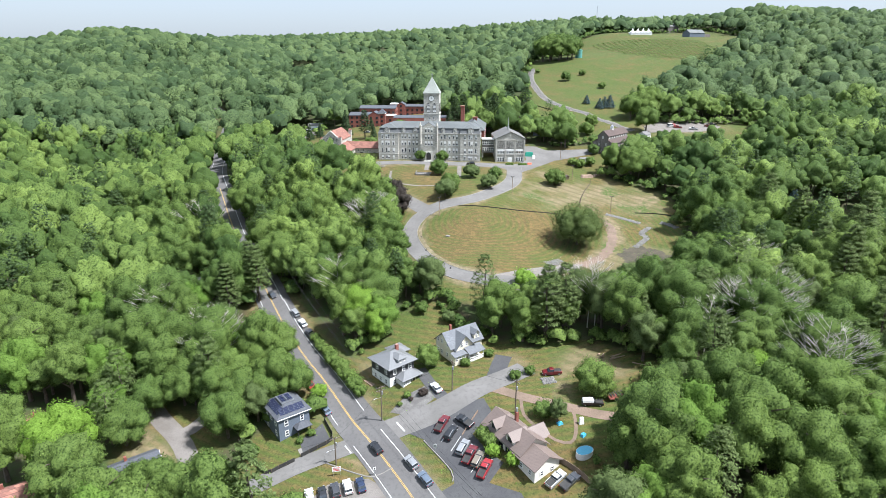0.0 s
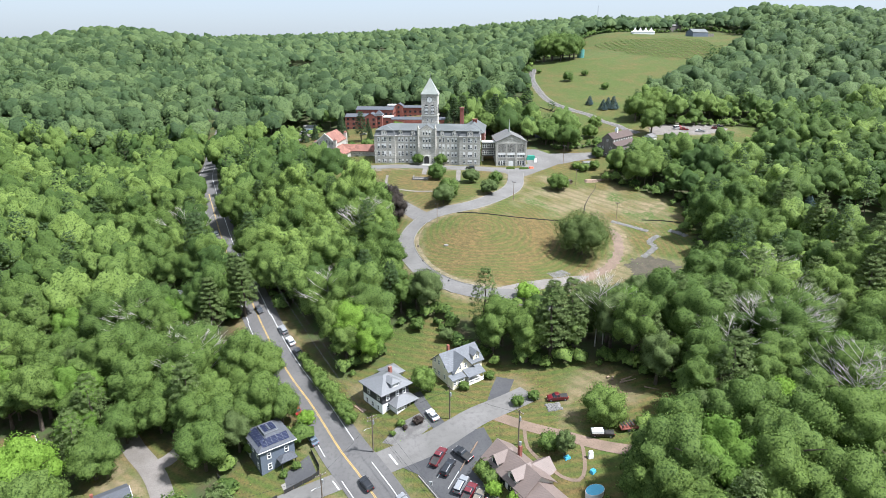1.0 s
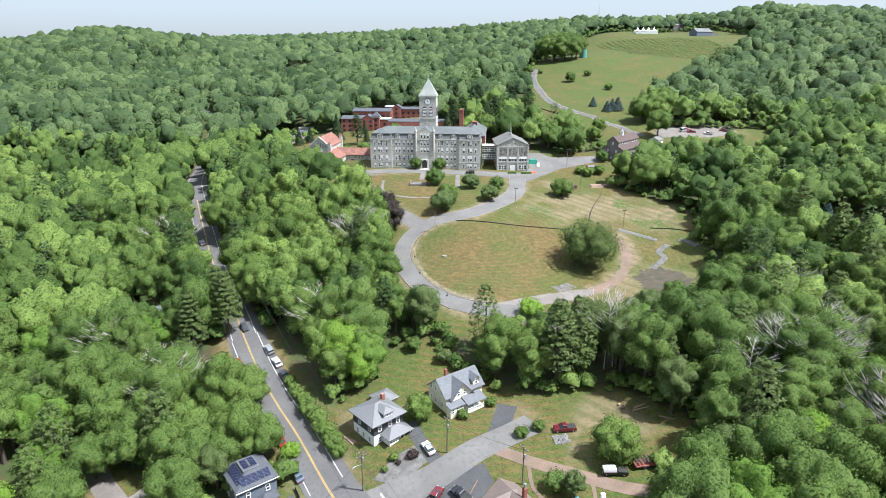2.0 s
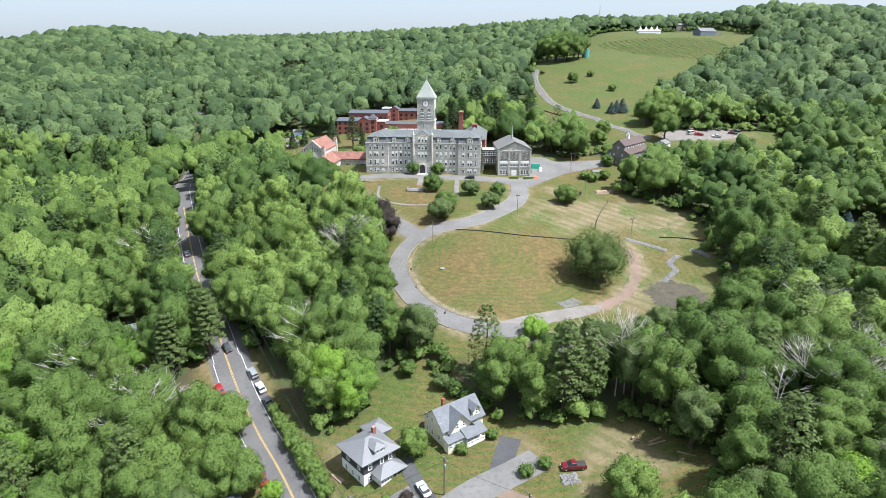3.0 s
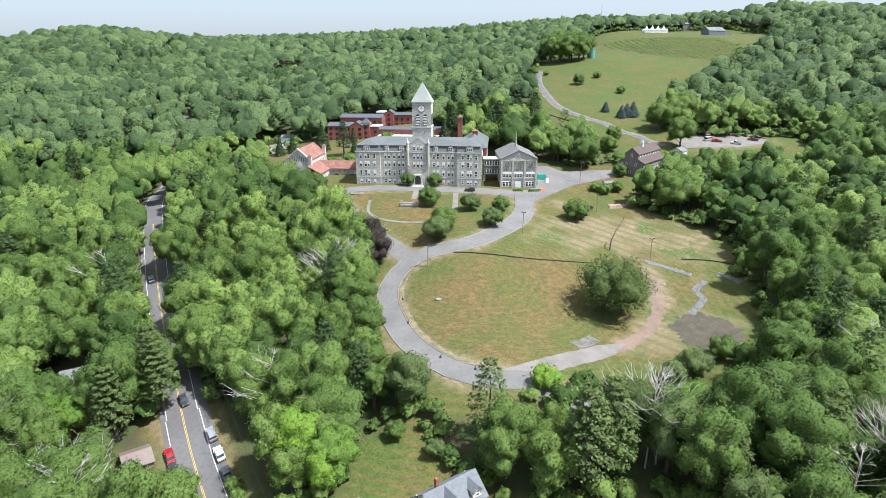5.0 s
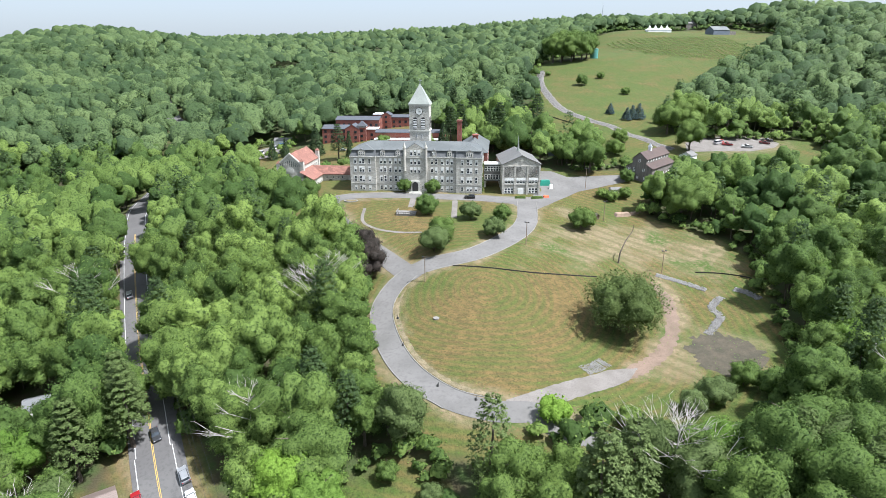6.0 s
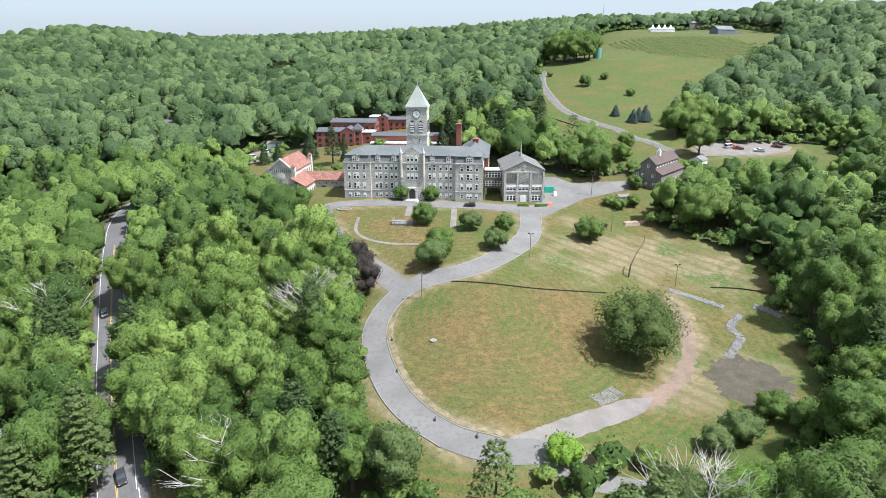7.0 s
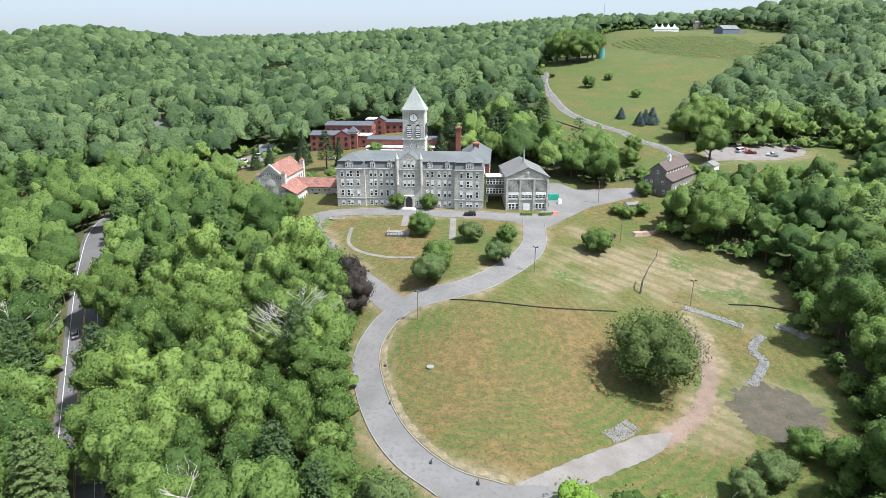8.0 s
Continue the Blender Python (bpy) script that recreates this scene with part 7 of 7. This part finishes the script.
for shape, colour, x, y, turn, state in (
        ("suv", "black", -15.9, 119.0, 33, "on the road beside the junction"), ("suv", "silver", -7.2, 113.3, 33, "parked on the road shoulder"), ("suv", "blue-silver", -3.9, 108.3, 33, "parked on the road shoulder"),
        ("sedan", "blue-silver", -30.6, 133.6, 33, "parked on the road edge"), ("sedan", "red", -36.9, 144.0, 33, "parked under roadside trees"), ("sedan", "red", -40.2, 148.8, 33, "parked half under roadside trees"),
        ("sedan", "red", -55.3, 171.4, 33, "parked beside a small garage"), ("sedan", "dark grey", -53.0, 167.8, 33, "parked on the road edge"), ("sedan", "white", -50.7, 164.4, 33, "parked on the road edge"),
        ("suv", "silver", -48.1, 176.6, 33, "parked on the wide shoulder"), ("sedan", "white", -44.6, 171.4, 33, "parked on the wide shoulder"), ("pickup", "dark grey", -41.0, 165.8, 33, "parked on the wide shoulder"),
        ("sedan", "dark grey", -58.3, 187.0, 213, "on the road between the woods"), ("sedan", "silver", -94.0, 249.0, 29, "on the shaded road"),
        ("pickup", "dark red", -0.1, 123.2, -30, "parked in the asphalt lot"), ("suv", "black", 2.0, 120.0, -30, "parked in the asphalt lot"), ("pickup", "black", 5.3, 122.9, 42, "parked beside the low wall"),
        ("suv", "silver", 4.7, 115.3, -30, "parked in the asphalt lot"), ("pickup", "dark red", 6.2, 113.0, -30, "parked in the asphalt lot"), ("suv", "tan", 8.0, 111.4, -30, "open off-roader in the lot"), ("pickup", "red", 9.3, 108.8, -30, "parked in the asphalt lot"),
        ("sedan", "white", -1.7, 136.4, 28, "parked on a house driveway"), ("pickup", "dark red", 29.4, 141.1, 92, "parked on rough grass"), ("pickup", "black", 36.8, 126.3, 84, "parked with a white-covered load"),
        ("pickup", "white", 24.0, 103.9, -50, "parked behind the brown-roofed house"), ("pickup", "dark grey", 26.8, 102.9, -50, "parked behind the brown-roofed house"),
        ("suv", "white", -29.2, 105.9, 18, "parked on gravel beside the road"), ("sedan", "black", -26.4, 106.3, 18, "parked on gravel beside the road"), ("suv", "dark grey", -23.7, 107.2, 18, "parked on gravel beside the road"),
        ("suv", "white", -21.1, 108.0, 18, "parked on gravel beside the road"), ("sedan", "navy", -18.2, 108.3, 18, "parked on gravel beside the road"),
        ("suv", "black", 14.9, 315.6, 86, "parked before the stone building"), ("sedan", "silver", -51, 401, 80, "parked behind the college"), ("van", "white", -101.5, 419, 60, "parked in the gravel yard"),
        ("van", "white", -96, 427, 60, "parked in the gravel yard"), ("van", "blue", -92, 430, 60, "parked in the gravel yard"), ("van", "white", 147, 388, -60, "parked in the dirt yard"), ("pickup", "red", 151, 386, 80, "parked in the dirt yard"),
        ("pickup", "dark red", 173, 391, 70, "parked in the dirt yard"), ("pickup", "black", 177, 396, 80, "parked in the dirt yard"), ("sedan", "red", 150, 392, 10, "parked in the dirt yard"), ("pickup", "white", 160, 383, 80, "parked in the dirt yard"), ("sedan", "dark grey", 147, 246, 40, "parked beside trees"), ("pickup", "silver", 150, 239, 40, "parked beside trees")):
    car(shape, colour, x, y, turn, state)

# ---------------------------------------------------------------- poles, wires, lamps


def utility_pole(x, y, H, turn, lamp=False, arms=1):
    ob = thing("utility_pole", "weathered wooden utility pole with crossarm" + (" and street lamp" if lamp else ""), "utility pole", on_ground(x, y, turn, 0.4), "utility poles")
    bm = nb()
    tube(bm, (0, 0, 0), (0, 0, H), 0.17, 0.12, 8)
    part("post", bm, M_pole, ob)
    for k in range(arms):
        part("crossarm", box(nb(), -1.2, 1.2, -0.08, 0.08, H - 0.6 - 0.9 * k, H - 0.45 - 0.9 * k), M_pole, ob)
        for q in (-1.1, -0.4, 0.4, 1.1):
            bm = nb()
            tube(bm, (q, 0, H - 0.45 - 0.9 * k), (q, 0, H - 0.25 - 0.9 * k), 0.06, 0.05, 6)
            part("insulator", bm, M_metal, ob)
    bm = nb()
    tube(bm, (0.32, 0, H - 2.6), (0.32, 0, H - 1.7), 0.22, 0.22, 8)
    part("transformer", bm, M_metal, ob)
    if lamp:
        bm = nb()
        tube(bm, (0, 0, H - 3.4), (-1.6, -0.4, H - 2.9), 0.04, 0.04, 5), tube(bm, (-1.6, -0.4, H - 2.9), (-2.4, -0.6, H - 2.95), 0.04, 0.1, 5)
        part("lamp_arm", bm, M_metal, ob)
    return ob


POLES = {"junction": (-15.4, 128.0, 10.5), "west": (-25.0, 115.6, 8.0), "east": (2.4, 135.0, 9.5), "drive": (17.6, 124.3, 9.5), "road": (-57.6, 197.2, 11.0), "bend": (-104.2, 262.0, 11.5), "far": (-140, 350, 11)}
for key, (x, y, H) in POLES.items():
    utility_pole(x, y, H, 33 if key not in ("east", "drive") else -55, key in ("junction", "road", "west"), 2 if key in ("junction", "road") else 1)


def wire(a, b, sag, label="black overhead cable between poles"):
    (xa, ya, za), (xb, yb, zb) = a, b
    bm = nb()
    pts = [Vector((xa + (xb - xa) * t, ya + (yb - ya) * t, za + (zb - za) * t - sag * 4 * t * (1 - t))) for t in np.linspace(0, 1, 13)]
    polytube(bm, pts, 0.025)
    me = mesh_of(bm, "overhead_cable")
    me.materials.append(M_wire)
    return tagged(new("overhead_cable", me), label, "cable", "overhead cables")


def top(key, off, down):
    x, y, H = POLES[key]
    return (x + off * 0.83, y + off * 0.55, gz(x, y) - 0.4 + H - down)


for off, down in ((-1.0, 0.25), (1.0, 0.25), (0.0, 2.6)):
    wire(top("junction", off, down), top("road", off, down), 1.6)
    wire(top("road", off, down), top("bend", off, down), 1.8)
    wire(top("bend", off, down), top("far", off, down), 2.0)
    wire((14, 84, gz(14, 84) + 9.6 - down), top("junction", off, down), 1.0)
wire(top("junction", 0, 1.2), top("east", 0, 0.8), 0.6)
wire(top("east", 0, 0.8), top("drive", 0, 0.8), 0.6)
wire(top("junction", 0, 1.4), top("west", 0, 0.4), 0.6)
wire(top("west", 0, 0.4), (-62, 104, gz(-62, 104) + 8), 1.0)
wire(top("east", 0, 2.0), (-6.5, 143.5, -10.2), 0.5)


def campus_lamp(x, y, H, turn):
    ob = thing("lamp_post", "brown campus lamp post with two floodlight heads", "lamp post", on_ground(x, y, turn, 0.2), "campus lamps")
    bm = nb()
    tube(bm, (0, 0, 0), (0, 0, H), 0.13, 0.1, 8)
    part("post", bm, M_weathered, ob)
    part("bracket", box(nb(), -0.7, 0.7, -0.05, 0.05, H - 0.2, H - 0.08), M_dark, ob)
    for s in (-1, 1):
        part("lamp_head", box(nb(), s * 0.6 - 0.22, s * 0.6 + 0.22, -0.3, 0.3, H - 0.08, H + 0.14), M_dark, ob)
    return ob


for x, y, H in ((-1.6, 246.1, 8.2), (32.2, 270.0, 8.2), (-40.5, 288.8, 7.5), (65.8, 330.6, 9.0), (76.5, 262.0, 8.0), (66.5, 300.5, 8.0)):
    campus_lamp(x, y, H, rng.uniform(-20, 20))

# ---------------------------------------------------------------- stones, fences and yard things


def stone_band(name, pts, width, size, n, label, seed):
    """Loose broken stones heaped along a line: one joined thing past counting."""
    r = np.random.RandomState(seed)
    c = spline(pts, 0.6)
    g = np.gradient(c, axis=0)
    g /= np.hypot(g[:, :1], g[:, 1:])
    pick = r.randint(0, len(c), n)
    off = r.uniform(-width, width, n)
    p = c[pick] + np.stack([g[pick, 1], -g[pick, 0]], -1) * off[:, None] + r.normal(0, 0.15, (n, 2))
    z = heights(p[:, 0], p[:, 1]) + 0.05 * size
    base = np.array([(-1, -1, -1), (1, -1, -1), (1, 1, -1), (-1, 1, -1), (-.7, -.7, .8), (.7, -.7, .8), (.7, .7, .8), (-.7, .7, .8)]) * 0.5
    s = size * r.uniform(0.5, 1.25, (n, 1, 1))
    v = base[None] * s * r.uniform(0.65, 1.3, (n, 8, 3)) * np.array([1.15, 1.15, 0.75])
    a = r.uniform(0, 6.283, n)[:, None]
    V = np.stack([v[..., 0] * np.cos(a) - v[..., 1] * np.sin(a) + p[:, :1], v[..., 0] * np.sin(a) + v[..., 1] * np.cos(a) + p[:, 1:], v[..., 2] + z[:, None]], -1).reshape(-1, 3)
    f = np.array([(3, 2, 1, 0), (4, 5, 6, 7), (0, 1, 5, 4), (1, 2, 6, 5), (2, 3, 7, 6), (3, 0, 4, 7)])
    F = (np.arange(n)[:, None, None] * 8 + f[None]).reshape(-1, 4)
    return tagged(part(name, quad_mesh(name, V, F), M_rock), label, "stones", kind="stuff")


stone_band("riprap_bank", [(74.5, 260.4), (81.4, 256.6), (87, 252.2)], 1.0, 0.5, 620, "bank of pale broken stone across the slope", 1)
stone_band("riprap_channel", [(90.2, 247.5), (86, 243.5), (84.5, 240.5), (85.2, 236.5), (82, 232), (77.7, 227)], 1.0, 0.42, 1000, "winding drainage channel lined with pale stone", 2)
stone_band("riprap_bank", [(96.5, 252), (99, 250), (101, 246)], 1.2, 0.55, 300, "heap of pale broken stone beside the woods", 3)
ribbon("channel_bed", CHANNEL, -2.7, 2.9, M_gravel, 0.05, "pale gravel bed along a stone-lined channel", "gravel bed", ragged=0.4, step=2.0)
stone_band("riprap_channel", CHANNEL, 1.9, 0.62, 3200, "long stone-lined drainage channel down the meadow", 4)
stone_band("stone_spill", [(39, 207), (43.5, 210.5), (45, 212)], 1.8, 0.32, 520, "spill of grey gravel beside the lawn", 5)
stone_band("stone_heap", [(26.5, 137.6), (29.5, 138.2)], 1.4, 0.6, 130, "low heap of reddish stones on the grass", 6)


def low_fence(name, pts, h, mat, label, category):
    c = spline(pts, 2.0)
    z = heights(c[:, 0], c[:, 1])
    ob = thing(name, label, category, pose(0, 0, 0))
    for i, (p, q) in enumerate(zip(c, c[1:])):
        d = (q - p) / np.hypot(*(q - p))
        n = np.array([d[1], -d[0]]) * 0.04
        bm = nb()
        lo, hi = [], []
        for w, zz in ((p - n, z[i]), (q - n, z[i + 1]), (q + n, z[i + 1]), (p + n, z[i])):
            lo.append(bm.verts.new((w[0], w[1], zz - 0.2))), hi.append(bm.verts.new((w[0], w[1], zz + h)))
        bm.faces.new(lo[::-1]), bm.faces.new(hi)
        for k in range(4):
            bm.faces.new((lo[k], lo[(k + 1) % 4], hi[(k + 1) % 4], hi[k]))
        part("panel", bm, mat, ob)
        bm = nb()
        tube(bm, (p[0], p[1], z[i] - 0.2), (p[0], p[1], z[i] + h + 0.15), 0.05, 0.05, 5)
        part("stake", bm, M_weathered, ob)
    return ob


low_fence("silt_fence", [(6.9, 252.6), (18, 251.6), (30.2, 251.2), (42, 252.6), (53, 254.4)], 0.38, M_fence, "black cloth silt fence across the lawn", "fence")
low_fence("silt_fence", [(60, 470), (63, 452), (70, 437), (80, 420), (88, 408)], 0.5, M_fence, "black cloth silt fence on the meadow", "fence")
low_fence("silt_fence", [(88, 263), (96, 262), (103, 259), (106, 256)], 0.4, M_fence, "black cloth silt fence below the bare bank", "fence")
low_fence("yard_wall", [(-50.7, 124.4), (-46, 119), (-41.3, 113.8), (-38.4, 115.2), (-35.2, 117.4)], 1.1, M_dark, "dark timber retaining wall round a house yard", "wall")
low_fence("yard_wall", [(-34.0, 118.6), (-30.5, 121.0), (-27.2, 123.6), (-28.6, 127), (-30.5, 130.3)], 1.1, M_dark, "dark timber retaining wall round a planted bed", "wall")
low_fence("board_fence", [(24.3, 109.6), (28.5, 105.6), (31, 102.0)], 1.4, M_weathered, "dark brown board fence beside the pool", "fence")
low_fence("board_fence", [(-9.0, 150.0), (-2.5, 156.0)], 1.1, M_weathered, "weathered red-brown board fence between houses", "fence")
low_fence("low_wall", [(4.5, 119.0), (8.6, 126.0)], 0.6, M_weathered, "low timber wall at the edge of the lot", "wall")
M_mulch = plain("grey_stone_mulch", (0.13, 0.125, 0.115), (0.085, 0.08, 0.075), 0.95, 0.5, 3.5, bumps=0.6)
sheet("garden_bed", [(-13.6, 130.3), (-9.5, 135.6), (-5.0, 138.2), (-1.6, 133.4), (-4.4, 130.9), (-10.2, 128.9)], M_mulch, 0.05, "grey gravel garden bed with shrubs", "garden bed")
sheet("garden_bed", [(-33.6, 119.4), (-27.8, 123.8), (-30.8, 129.4), (-35.5, 124.0)], M_asphalt_dark, 0.06, "dark mulch bed inside a yard wall", "garden bed")
ribbon("gravel_drive", BARNYARD, -2.4, 2.4, M_gravel, 0.06, "pale gravel drive between a bare yard and trees", "drive")
ribbon("gravel_drive", [(-68, 127.5), (-64.6, 130), (-61.7, 135)], -2.0, 2.0, M_gravel, 0.09, "pale gravel spur beside a house yard", "drive")
ribbon("footpath", [(19.6, 129.5), (19.6, 123.3), (22.3, 118.6), (25.6, 114.6), (28.9, 113.5), (30.7, 116.3), (31.6, 122.5), (31.2, 126)], -0.4, 0.4, M_dirt, 0.05, "narrow worn dirt path across the grass", "path", cells=2)
ribbon("footpath", [(-34.8, 121.6), (-33.0, 118.6), (-31.5, 116.4)], -0.7, 0.7, M_kerb, 0.06, "pale stone garden steps", "path", cells=2)
ribbon("kerb", [(-11.6, 112.9), (-15.6, 110.8), (-20, 112.3), (-27.5, 116.2)], -0.12, 0.12, M_kerb, 0.18, "pale concrete kerb round a grass corner", "kerb", thick=0.25, cells=1)
for k in range(5):
    ribbon("stall_line", [(-2.6 + 2.2 * k, 121.5 - 3.2 * k), (0.2 + 2.2 * k, 126.0 - 3.2 * k)], -0.06, 0.06, M_white_line, 0.085, "white painted parking stall line", "road marking", cells=1)
ribbon("stop_line", [(-9.4, 123.3), (-11.6, 126.6)], -0.2, 0.2, M_white_line, 0.13, "worn white stop line", "road marking", cells=1)
ribbon("stop_line", [(-23.8, 121.2), (-21.9, 118.6)], -0.15, 0.15, M_white_line, 0.13, "worn white stop line", "road marking", cells=1)

pool = thing("swimming_pool", "oval above-ground pool with blue water", "pool", on_ground(31.3, 110.0, 30))
bm = nb()
ovl = [(2.1 * math.cos(a), 1.4 * math.sin(a)) for a in np.linspace(0, 6.283, 24, False)]
prism(bm, [(1.04 * x, 1.04 * y) for x, y in ovl], -0.6, 1.1)
part("wall", bm, M_white, pool)
part("water", prism(nb(), ovl, 0.9, 1.13), M_pool, pool)
trailer = thing("flatbed_trailer", "rusty red flatbed trailer with a slatted load", "trailer", on_ground(44.0, 128.3, 10))
part("bed", box(nb(), -3, 3, -1.1, 1.1, 0.7, 0.95), M_brick, trailer)
for k in range(7):
    part("slat", box(nb(), -2.9 + 0.85 * k, -2.5 + 0.85 * k, -1.1, 1.1, 1.7, 1.8), M_dark, trailer)
for x in (-2.8, 2.8):
    for y in (-1.0, 1.0):
        part("stake", box(nb(), x - 0.06, x + 0.06, y - 0.06, y + 0.06, 0.9, 1.75), M_dark, trailer)
for x in (-1, 0.2):
    for y in (-1.0, 1.0):
        bm = nb()
        tube(bm, (x, y - 0.12, 0.38), (x, y + 0.12, 0.38), 0.38, 0.38, 12)
        part("wheel", bm, M_tyre, trailer)
part("hood", box(nb(), 33.6, 36.2, 0, 0.0 + 1.6, 0, 0.6), M_tent, None, at=pose(0.6, 125.0, gz(36, 126) + 1.35))
hood = bpy.data.objects["hood"]
hood.name = "load_cover"
tagged(hood, "white cloth cover over a truck load", "cover")
for nm, lab, x, y, t, dims, mat in (("plastic_box", "white plastic storage box on the grass", 32.6, 119.4, 10, (1.2, 0.8, 1.6), M_white), ("tarpaulin", "crumpled bright blue tarpaulin on the grass", 27.6, 119.6, 20, (1.6, 1.4, 0.35), M_pool),
                                    ("tarpaulin", "bright blue cover on a garden heap", 32.2, 115.4, 40, (1.5, 1.0, 0.7), M_pool), ("dumpster", "green covered dumpster beside the annex", 48.5, 333.0, 3, (5.0, 2.6, 2.2), M_green_paint),
                                    ("skip", "white storage unit beside the annex", 50.5, 329.0, 3, (1.6, 1.4, 1.8), M_white), ("hedge", "clipped dark hedge before the annex", 35.8, 316.6, 6, (5.0, 1.3, 1.0), M_leaf), ("hedge", "clipped dark hedge before the annex", 42.8, 317.3, 14, (5.6, 1.3, 1.0), M_leaf),
                                    ("barrier", "orange safety netting in a heap", 46.8, 319.3, 20, (2.6, 1.8, 0.8), plain("orange_net", (0.62, 0.12, 0.05), (0.5, 0.1, 0.05))), ("rubble_mound", "pile of old brown boards and rubble", 75.4, 306.4, 12, (7.0, 3.2, 1.0), M_weathered),
                                    ("rubble_mound", "scattered brown rubble heap", 80.6, 308.0, 30, (4.0, 2.2, 0.7), M_weathered)):
    bm = nb()
    w, d, h = dims
    bmesh.ops.create_grid(bm, x_segments=8, y_segments=6, size=0.5)
    hr = np.random.RandomState(int(x * 10) % 9973)
    rough = 0.05 if mat in (M_white, M_green_paint) else 0.4
    for v in bm.verts:
        edge = max(abs(v.co.x), abs(v.co.y)) > 0.49
        v.co = Vector((v.co.x * w, v.co.y * d, -0.3 if edge else h * (1 + rough * hr.uniform(-0.7, 0.3))))
    tagged(part(nm, bm, mat, at=on_ground(x, y, t)), lab, nm.replace("_", " "))
logs = thing("log_pile", "cut logs lying on rough ground beside the woods", "logs", on_ground(46.5, 146.5, 0))
for k, (x, y, a, ln) in enumerate(((0, 0, 20, 5.0), (0.6, 1.1, 28, 6.5), (-1.6, 2.0, 60, 1.2), (-2.2, 1.4, 10, 0.8), (-2.8, 2.4, 40, 0.9), (5.5, -2.2, -25, 5.5))):
    bm = nb()
    tube(bm, (0, 0, 0.25), (ln * math.cos(radians(a)), ln * math.sin(radians(a)), 0.25), 0.26, 0.2, 9)
    part("log", bm, M_weathered, logs, at=pose(x, y, 0))

# memorial terrace on the campus lawn, planting ring, signs
terr = thing("terrace", "pale stone terrace with balustrade and steps on the lawn", "terrace", on_ground(-14.0, 294.4, -5.4, 0.3))
part("platform", box(nb(), 0, 7.4, 0, 5.6, -0.6, 0.9), M_kerb, terr)
for k in range(9):
    part("baluster", box(nb(), 0.1 + 0.9 * k, 0.3 + 0.9 * k, 0.05, 0.25, 0.9, 1.6), M_kerb, terr)
part("rail", box(nb(), 0, 7.4, 0, 0.3, 1.6, 1.8), M_kerb, terr)
part("rail", box(nb(), 0, 0.3, 0.31, 5.6, 1.6, 1.8), M_kerb, terr)
for k in range(4):
    part("step", box(nb(), 4.4, 7.0, 5.6 + 0.4 * k, 6.0 + 0.4 * k, -0.6, 0.9 - 0.2 * k - 0.2), M_kerb, terr)
cist = thing("well_cover", "round pale concrete well cover in the lawn", "well cover", on_ground(2.0, 227.5))
bm = nb()
tube(bm, (0, 0, -0.3), (0, 0, 0.18), 0.95, 0.9, 20)
part("cover", bm, M_kerb, cist)
ring_bed = thing("kerb_ring", "pale round kerb island at the drive's bend", "kerb", on_ground(-33.5, 312.5))
bm = nb()
for i in range(20):
    a0, a1 = i * 0.314, (i + 1) * 0.314
    slab(bm, [(2.9 * math.cos(a0), 2.0 * math.sin(a0), 0.2), (2.9 * math.cos(a1), 2.0 * math.sin(a1), 0.2), (2.3 * math.cos(a1), 1.5 * math.sin(a1), 0.2), (2.3 * math.cos(a0), 1.5 * math.sin(a0), 0.2)], 0.35)
part("ring", bm, M_kerb, ring_bed)


def sign(x, y, turn, w, h, z, label, mat, bars=None):
    ob = thing("road_sign", label, "sign", on_ground(x, y, turn, 0.2))
    for s in ((-1, 1) if w > 1.2 else (0,)):
        part("post", box(nb(), s * w * 0.4 - 0.04, s * w * 0.4 + 0.04, -0.04, 0.04, 0, z + h), M_metal, ob)
    pn = part("panel", box(nb(), -w / 2, w / 2, -0.09, -0.045, z, z + h), mat, ob)
    if bars:
        for k in range(3):
            part("bar", box(nb(), -w * 0.36, w * 0.36, -0.11, -0.09, z + h * (0.18 + 0.27 * k), z + h * (0.3 + 0.27 * k)), bars, pn)
    return ob


sign(-24.3, 112.2, 10, 2.0, 1.3, 1.3, "white roadside notice board with dark bars", M_white, M_red_paint)
sign(-1.8, 115.3, -20, 0.8, 0.9, 1.9, "small white sign on a post in the island", M_white, M_dark)
sign(-15.5, 111.3, 30, 0.6, 0.7, 1.8, "small road sign on a metal post", M_white, M_dark)
for x, y in ((11.2, 191.2), (-8.8, 230.5), (2.7, 196.6), (-6.5, 215.8)):
    ob = thing("drain_basket", "small dark debris sack beside the drive", "sack", on_ground(x, y, rng.uniform(0, 180)))
    bm = nb()
    tube(bm, (0, 0, 0), (0.1, 0.1, 0.5), 0.35, 0.22, 7), tube(bm, (0.1, 0.1, 0.5), (0.5, 0.1, 0.9), 0.14, 0.05, 6)
    part("sack", bm, M_dark, ob)
ivy = np.random.RandomState(3)
n = 420
px_ = np.full(n, 57.75)
vv = np.stack([px_ + ivy.uniform(-0.05, 0.1, n), ivy.uniform(8.5, 16.8, n) * 0 + ivy.uniform(0.5, 6.5, n), ivy.uniform(0, 1, n) ** 1.3 * 12.5], -1)
vv[:, 0] = 55.98
part("ivy", card_mesh("ivy", cards(vv, np.tile([1.0, 0, 0], (n, 1)), 0.7, ivy, 0.3)), M_leaf, college, "green ivy climbing the end wall")
